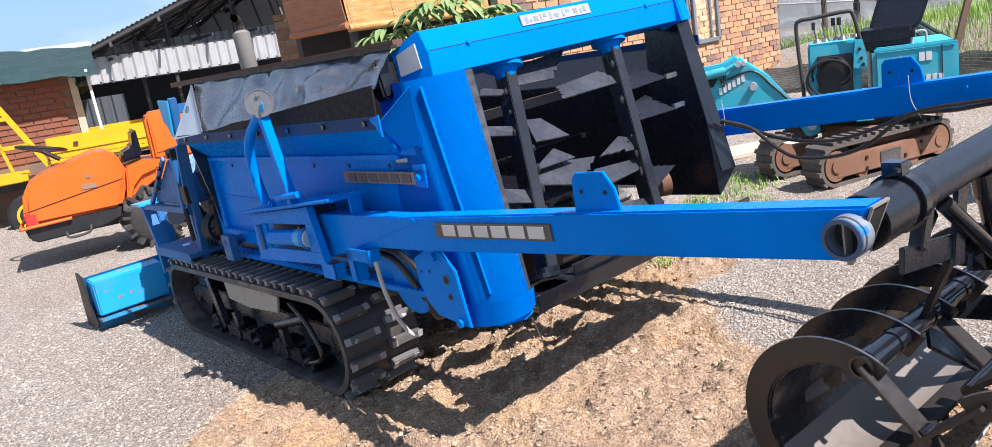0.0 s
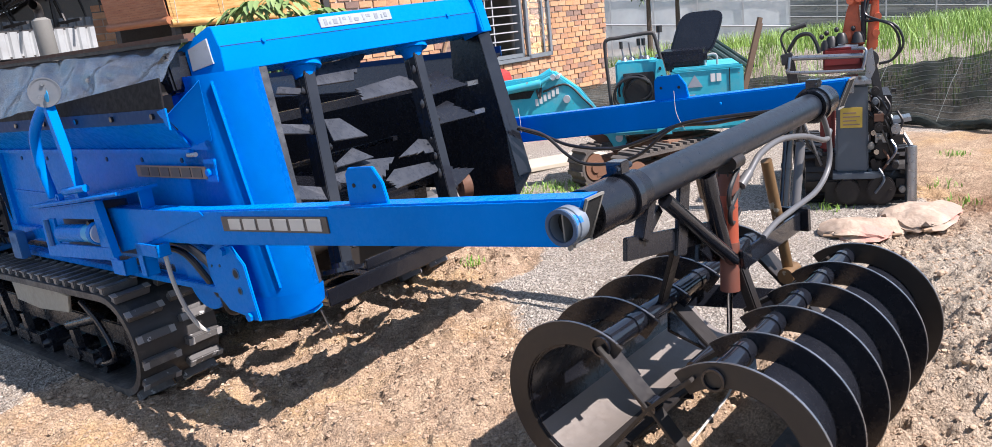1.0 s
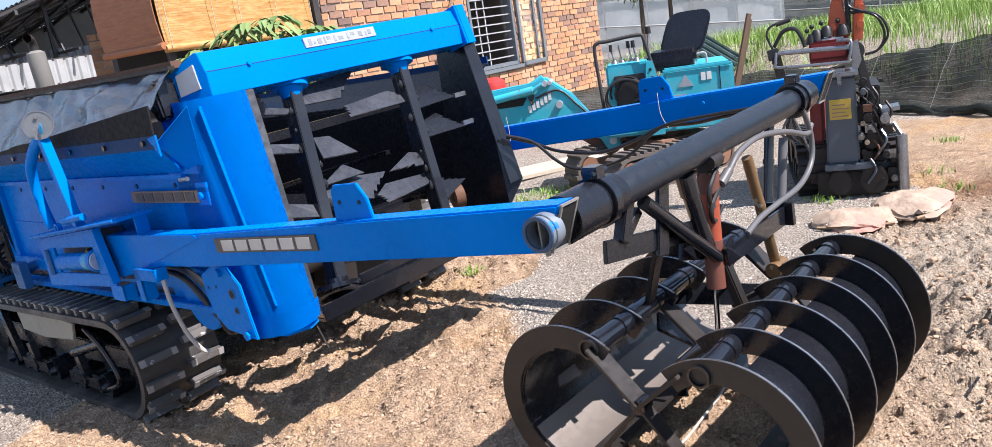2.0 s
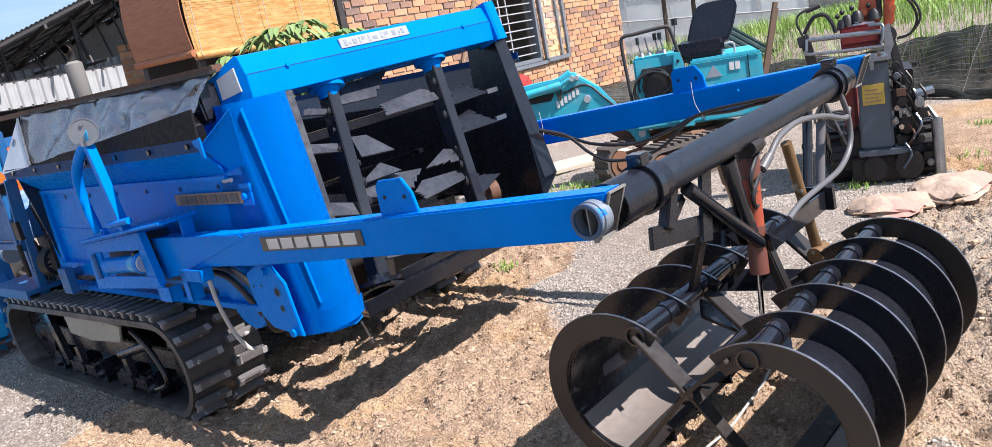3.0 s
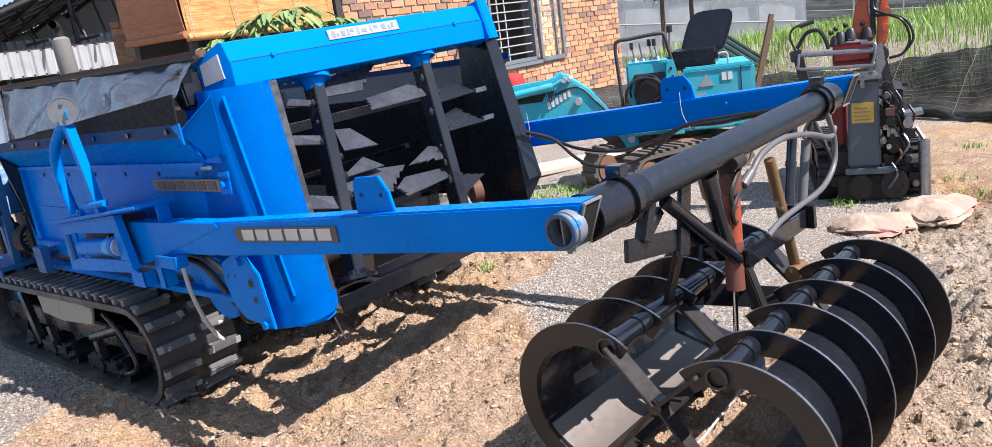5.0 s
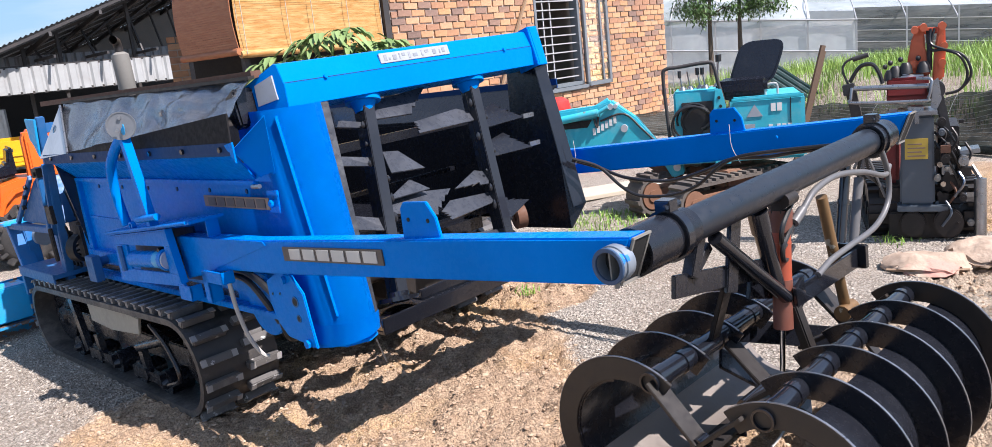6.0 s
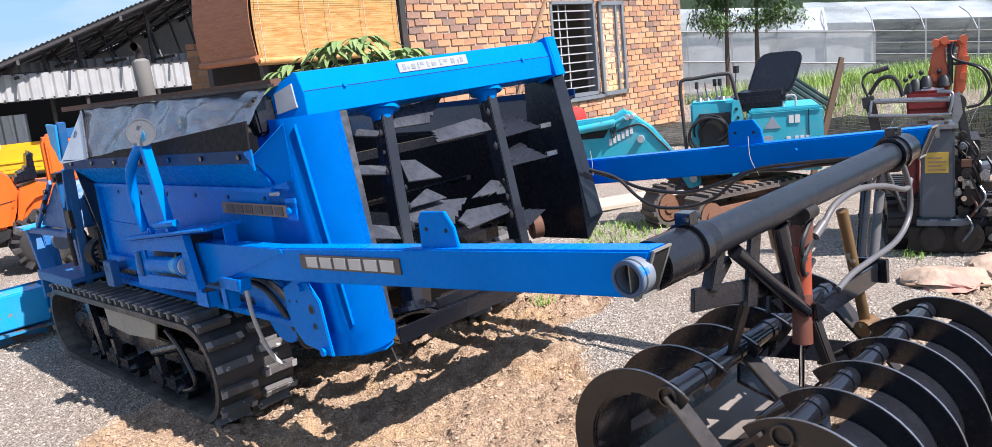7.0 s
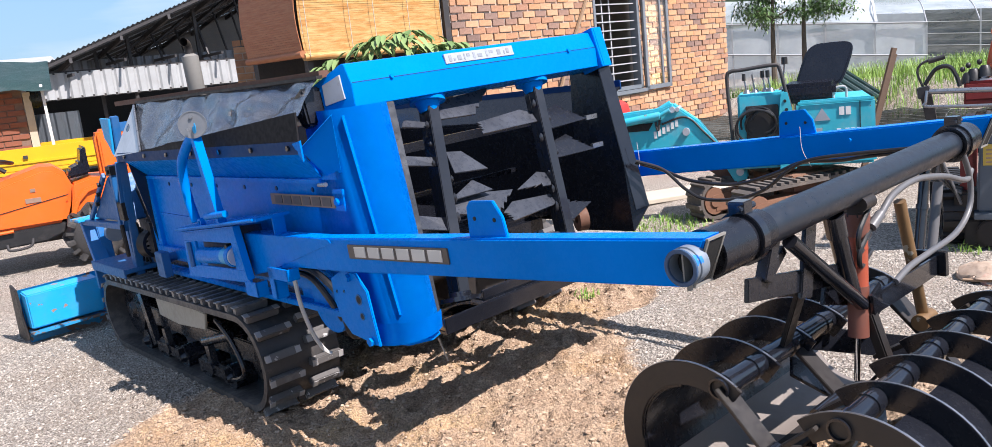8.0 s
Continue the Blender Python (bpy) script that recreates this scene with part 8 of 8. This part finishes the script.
def leaflet(bm, p, d, up, length, width):
    """A pointed leaf, folded along its midrib and drooping."""
    d, up = Vector(d).normalized(), Vector(up)
    s = d.cross(up).normalized()
    u = s.cross(d)
    mid = [Vector(p) + d * length * f - Vector((0, 0, 1)) * length * 0.35 * f * f for f in (0, 0.3, 0.65, 1.0)]
    v = [bm.verts.new(q) for q in mid]
    l = [bm.verts.new(mid[i] + s * width * w + u * width * 0.25) for i, w in ((1, 1.0), (2, 0.8))]
    r = [bm.verts.new(mid[i] - s * width * w + u * width * 0.25) for i, w in ((1, 1.0), (2, 0.8))]
    for f in ((v[0], v[1], l[0]), (v[0], r[0], v[1]), (v[1], v[2], l[1], l[0]), (v[1], r[0], r[1], v[2]), (v[2], v[3], l[1]), (v[2], r[1], v[3])):
        bm.faces.new(f)


shrub = thing("leafy_shrub", facing(-0.3, 6.35, 0.0, 0), "leafy green shrub with drooping pinnate leaves", "shrub")
rnd = random.Random(14)
tops = [(-0.62, 1.40), (-0.52, 1.45), (-0.20, 1.56), (-0.08, 1.60), (0.04, 1.62), (0.12, 1.50), (0.30, 1.50), (0.42, 1.48), (-0.05, 1.42), (-0.56, 1.34)]
for k, (tx, tz) in enumerate(tops):
    ty = rnd.uniform(-0.2, 0.2)
    way = curve_pts([(0.1 * rnd.uniform(-1, 1), 0, 0), (tx * 0.5, ty * 0.5, tz * 0.6), (tx * 0.9, ty, tz)], 6)
    stem = part("stem", many((round_bar, way, 0.012, 6)), LEAF_DARK, shrub)
    bm = bmesh.new()
    for q in range(3):
        a = rnd.uniform(0, 6.28) if q else (0.3 if tx > 0 else 2.8)
        dirn = Vector((math.cos(a), 0.6 * math.sin(a), 0.15))
        for j in range(5):
            base = Vector((tx * 0.9, ty, tz)) + dirn * 0.05 * (j + 0.5) + Vector((0, 0, 0.06 * j - 0.022 * j * j))
            for sgn in (-1, 1):
                out = dirn * 0.6 + sgn * Vector((-dirn.y, dirn.x, 0)) * 0.9 + Vector((0, 0, -0.35))
                leaflet(bm, base, out, (0, 0, 1), rnd.uniform(0.11, 0.18), rnd.uniform(0.021, 0.031))
        leaflet(bm, Vector((tx * 0.9, ty, tz)) + dirn * 0.27 + Vector((0, 0, -0.05)), dirn + Vector((0, 0, -0.5)), (0, 0, 1), 0.14, 0.03)
    part("foliage", bm, LEAF, stem)


def tree(x, y, height, trunks, crown, seed, leaves, name="tree", label="slender tree with feathery dark green leaves"):
    rnd = random.Random(seed)
    t = thing(name, facing(x, y, ground_z(x, y), 0), label, "tree")
    bm = bmesh.new()
    tips = []
    for dx, lean in trunks:
        way = curve_pts([(dx, 0, 0), (dx + lean * 0.4, 0.05, height * 0.45), (dx + lean, 0, height)], 8)
        round_bar(bm, way, [0.06 - 0.04 * i / len(way) for i in range(len(way))], 8)
        for _ in range(13):
            p = way[rnd.randint(int(len(way) * 0.60), len(way) - 1)]
            q = p + Vector((rnd.uniform(-1, 1) * crown, rnd.uniform(-1, 1) * crown, rnd.uniform(0.1, 0.7) * crown))
            round_bar(bm, [p, (p + q) / 2 + Vector((0, 0, 0.06)), q], [0.018, 0.012, 0.005], 5)
            tips += [p.lerp(q, f) for f in (0.45, 0.7, 0.9, 1.0)]
    part("trunk", bm, BARK, t)
    bm = bmesh.new()
    for k in range(leaves):
        p = rnd.choice(tips) + Vector((rnd.gauss(0, 0.11), rnd.gauss(0, 0.11), rnd.gauss(0, 0.09)))
        leaflet(bm, p, (rnd.uniform(-1, 1), rnd.uniform(-1, 1), rnd.uniform(-0.6, 0.3)), (0, 0, 1), rnd.uniform(0.06, 0.11), rnd.uniform(0.011, 0.018))
    part("crown", bm, LEAF_DARK, t)
    return t


tree(5.9, 14.2, 2.3, ((-0.05, 0.03), (0.52, 0.02)), 0.66, 31, 10000)

# ---- greenhouse and hill ----
GH = facing(6.5, 18.3, 0.0, -24.2)
gh = thing("greenhouse", GH, "long greenhouse with milky plastic film over a steel frame", "greenhouse")


def gh_z(x):
    return -0.10 * x


def film(bm, x0, x1, za, zb, y0, y1, n=24):
    g = []
    for i in range(n + 1):
        x = x0 + (x1 - x0) * i / n
        w = 0.03 * noise.noise((x * 1.7, za, 1))
        g.append((bm.verts.new((x, y0 + w, za + gh_z(x))), bm.verts.new((x, (y0 + y1) / 2 + w * 1.5, (za + zb) / 2 + gh_z(x))), bm.verts.new((x, y1 - w, zb + gh_z(x) + w))))
    for a, b in zip(g, g[1:]):
        bm.faces.new((a[0], b[0], b[1], a[1]))
        bm.faces.new((a[1], b[1], b[2], a[2]))


bm = bmesh.new()
film(bm, -3.0, 3.95, 0.95, 1.62, 0, 0)
part("side_film", bm, POLY, gh, "milky plastic side film")
bm = bmesh.new()
film(bm, -3.0, 3.95, 0.2, 0.93, 0.05, 0.05)
part("lower_film", bm, POLY, gh)
bm = bmesh.new()
film(bm, -3.0, 3.0, 1.66, 2.20, 0.05, 1.8)
part("roof_film", bm, POLY, gh, "milky plastic roof film")
bm = bmesh.new()
film(bm, 2.6, 9.5, 1.85, 2.42, 2.0, 4.5)
part("roof_film", bm, POLY, gh)
for k in range(14):
    x = -3.0 + 0.99 * k
    part("frame_post", many((bar, (x, -0.03, -0.2), (x, -0.03, (1.66 if x < 4 else 1.9) + gh_z(x)), 0.03, 0.03, (0, 1, 0))), BAR_WHITE, gh)
    part("roof_hoop", many((round_bar, curve_pts([(x, -0.03, 1.64 + gh_z(x)), (x, 0.9, 2.0 + gh_z(x)), (x, 2.0, 2.2 + gh_z(x))], 5), 0.015, 6)), BAR_WHITE, gh)
for za in (0.95, 1.63):
    part("frame_rail", many((round_bar, [(-3, -0.04, za + gh_z(-3)), (3.95, -0.04, za + gh_z(3.95))], 0.02, 6)), BAR_WHITE, gh)
part("net_wall", shape(slab, [(3.95, 0.6, -0.5), (10.5, 0.6, -1.2), (10.5, 0.6, 0.95), (3.95, 0.6, 1.5)], 0.01), GH_NET, gh, "grey shade-net side")
for z in (0.5, 0.75, 1.0, 1.25):
    part("net_wire", many((round_bar, [(3.95, 0.56, z), (10.5, 0.56, z - 0.62)], 0.012, 5)), NET_LINE, gh)
part("planting_bed", many((box, 4.0, 10.5, 0.2, 0.5, -0.9, 0.18), (box, 4.0, 10.5, 0.1, 0.2, -0.9, 0.05)), RUST, gh, "reddish soil bed")
part("end_wall", many((box, -3.1, 11, 6.0, 6.1, -0.5, 1.6)), POLY, gh)
bm = bmesh.new()
prev = None
for k in range(81):
    x = -40 + 600 * k / 80
    top = 40 + 12 * noise.noise((k * 0.13, 0, 5)) + 5 * noise.noise((k * 0.5, 0, 9)) + 0.05 * k
    cur = [bm.verts.new((x, 420 - 0.55 * x, -5)), bm.verts.new((x, 420 - 0.55 * x, max(2, top * 0.6))), bm.verts.new((x, 450 - 0.55 * x, max(3, top))), bm.verts.new((x, 520 - 0.55 * x, -5))]
    if prev:
        for j in range(3):
            bm.faces.new((prev[j], cur[j], cur[j + 1], prev[j + 1]))
    prev = cur
tagged(part("hill", bm, HILL), "distant low wooded green hill", "hill", kind="structure")

# ---- sacks, boards and other loose things ----
def sack(x, y, deg, size, seed, label):
    bm = bmesh.new()
    bmesh.ops.create_cube(bm, size=1.0)
    bmesh.ops.subdivide_edges(bm, edges=bm.edges[:], cuts=7, use_grid_fill=True)
    for v in bm.verts:
        p = v.co * 2
        r = max(0.3, 1 - 0.28 * (p.x * p.x * p.y * p.y) - 0.12 * abs(p.x) ** 3)
        q = Vector((p.x * size[0] / 2 * r, p.y * size[1] / 2 * r * (1 + 0.2 * noise.noise((p.x, p.y, seed))), (p.z * 0.5 + 0.5) * size[2] * (1 - 0.55 * max(abs(p.x), abs(p.y)) ** 3)))
        q += Vector(noise.noise_vector(p * 1.6 + Vector((seed, 0, 0)))) * 0.035 + Vector(noise.noise_vector(p * 4.5 + Vector((seed, 2, 0)))) * 0.014
        q.z = max(q.z, 0.0)
        v.co = q
    t = thing("sack", facing(x, y, ground_z(x, y) - 0.005, deg), label, "sack", "sacks on the gravel")
    part("sack_body", bm, SACK, t)
    part("sack_seam", many((round_bar, [(-size[0] * 0.42, -size[1] * 0.36, 0.02), (0, -size[1] * 0.44, 0.015), (size[0] * 0.4, -size[1] * 0.34, 0.02)], 0.008, 6)), WOOD, t)


sack(2.64, 3.02, -28, (0.44, 0.32, 0.062), 1.0, "limp beige woven sack lying flat on the gravel")
sack(2.98, 3.02, 25, (0.48, 0.34, 0.092), 4.0, "bulging beige woven sack with faded red print")
plank = thing("board", facing(1.72, 6.15, 0.065, 14), "pale weathered board lying on the ground", "board")
part("pale_board", many((box, -0.65, 0.6, -0.2, 0.2, 0.0, 0.035)), WOOD_PALE, plank, bevel=0.004)
stake = thing("stake", facing(3.52, 6.03, 0.09, 0), "leaning brown wooden stake", "stake")
part("stake_pole", many((bar, (-0.1, 0, 0.0), (0.16, -0.06, 1.03), 0.036, 0.03, (0, 1, 0)), (bar, (-0.07, 0.02, 0.0), (0.18, -0.04, 0.98), 0.018, 0.03, (0, 1, 0))), WOOD_DARK, stake)
pan_s = thing("green_sheet", facing(4.95, 9.25, 0.1, -20), "leaning faded green corrugated sheet", "sheet")
bm = bmesh.new()
corrugated(bm, -0.2, 0.2, 0.0, 1.2, 0.0, 0.06, 0.012)
bmesh.ops.transform(bm, matrix=Matrix.Translation((0.1, 0, 0.3)) @ Matrix.Rotation(radians(-52), 4, "Y") @ Matrix.Translation((0, 0, -0.55)), verts=bm.verts)
bmesh.ops.solidify(bm, geom=bm.faces[:], thickness=0.004)
part("corrugated_panel", bm, TARP, pan_s)
drum = thing("red_tub", facing(1.78, 8.2, 0.06, 0), "red plastic tub standing by the wall", "tub")
part("tub_body", many((round_bar, [(0, 0, 0), (0, 0, 0.05), (0, 0, 0.62), (0, 0, 0.70), (0, 0, 0.74)], [0.13, 0.15, 0.17, 0.15, 0.09], 26)), RED_DRUM, drum)
for k, (x, y, h, w, d) in enumerate(((0.44, 3.80, 0.16, 0.05, 14), (0.54, 3.84, 0.10, 0.07, 40), (0.35, 3.86, 0.12, 0.05, 5))):
    b = thing("wood_block", facing(x, y, ground_z(x, y) - 0.01, d), "short split wood block standing on the soil", "wood block", "wood blocks")
    part("block", many((box, -w, w, -0.03, 0.03, 0, h)), WOOD, b, bevel=0.006)
rope = thing("chain_heap", facing(3.75, 2.95, 0.12, 20), "rusty heap of chain on the soil", "chain")
rnd = random.Random(3)
for k in range(26):
    a, d = rnd.uniform(0, 6.28), rnd.uniform(0, 0.22)
    c = Vector((d * math.cos(a) * 1.4, d * math.sin(a) * 0.6, 0.015 + 0.03 * rnd.random()))
    bm = bmesh.new()
    pipe_ring(bm, c, c + Vector((rnd.uniform(-1, 1), rnd.uniform(-1, 1), rnd.uniform(-0.5, 1))).normalized() * 0.012, 0.03, 0.018, 10)
    part("chain_link", bm, RUST, rope)
stick = thing("twig", facing(1.95, 1.25, 0.13, 50), "thin dry twig on the soil", "twig")
part("twig_stem", many((round_bar, [(-0.09, 0, 0.02), (0.0, 0.01, 0.03), (0.10, 0, 0.02)], 0.005, 5)), WOOD_PALE, stick)

# ---- bricks of the house wall ----
rnd = random.Random(5)
COURSE, MODULE = 0.0795, 0.212
shared = [finish(shape(box, -w, w, -0.004, 0.05, -0.0335, 0.0335), "brick", BRICK) for w in (0.1, 0.1, 0.047)]
rest_v, rest_f, made = [], [], 0
for c in range(int(WH / COURSE)):
    z = 0.04 + c * COURSE
    x = S0 + (0.0 if c % 2 == 0 else -MODULE / 2)
    while x < S1 - 0.02:
        a, b = max(x, S0) + rnd.uniform(0.004, 0.014), min(x + MODULE, S1) - rnd.uniform(0.004, 0.014)
        x += MODULE
        if b - a < 0.03:
            continue
        spans = [(a, b)]
        if WZ0 - 0.075 < z < WZ1 + 0.02:
            spans = [s for s in ((a, min(b, WX0 - 0.01)), (max(a, WX1 + 0.01), b)) if s[1] - s[0] > 0.03]
        for s in spans:
            cx, w = (s[0] + s[1]) / 2, s[1] - s[0]
            y, dz, tilt = rnd.uniform(-0.008, 0.005), rnd.uniform(-0.006, 0.006), rnd.uniform(-0.02, 0.02)
            seen = (1.45 < z < 2.25 and 5.8 < cx < 8.4) or (0.05 < z < 2.25 and 9.9 < cx)
            if seen and made < 300:
                o = new("brick", shared[0] if w > 0.15 else shared[2])
                o.parent = wall
                o.location, o.rotation_euler = (cx, y, z + dz), (0, tilt, 0)
                o.scale = (w / (0.2 if w > 0.15 else 0.094), 1, rnd.uniform(0.94, 1.04))
                made += 1
            else:
                k = len(rest_v)
                for zz in (-0.0335, 0.0335):
                    for yy in (y - 0.004, y + 0.03):
                        for xx in (-w / 2, w / 2):
                            rest_v.append((cx + xx, yy, z + dz + zz + tilt * xx))
                rest_f += [tuple(k + i for i in q) for q in ((0, 1, 5, 4), (4, 5, 7, 6), (0, 4, 6, 2), (1, 3, 7, 5), (0, 2, 3, 1))]
me = bpy.data.meshes.new("brickwork")
me.from_pydata(rest_v, [], rest_f)
me.materials.append(BRICK_REST)
rest = new("brickwork", me)
rest.parent = wall
tagged(rest, "remaining fired bricks of the house wall", kind="stuff")
pv, pf = [], []
for c in range(24):
    for i in range(4):
        x0 = 0.005 + i * 0.19 - (0.09 if c % 2 else 0)
        a, b = max(0.0, x0), min(0.75, x0 + 0.178)
        if b - a < 0.03:
            continue
        k, z, y = len(pv), 0.01 + c * 0.08, -0.012 + rnd.uniform(-0.006, 0.004)
        pv += [(xx, yy, zz) for zz in (z, z + 0.066) for yy in (y, 0.02) for xx in (a, b)]
        pf += [tuple(k + q for q in t) for t in ((0, 1, 5, 4), (4, 5, 7, 6), (0, 4, 6, 2), (1, 3, 7, 5), (0, 2, 3, 1))]
me = bpy.data.meshes.new("pier_brickwork")
me.from_pydata(pv, [], pf)
me.materials.append(BRICK_REST)
o = new("brickwork", me)
o.parent = pier
tagged(o, "rough fired bricks of the pier", kind="stuff")
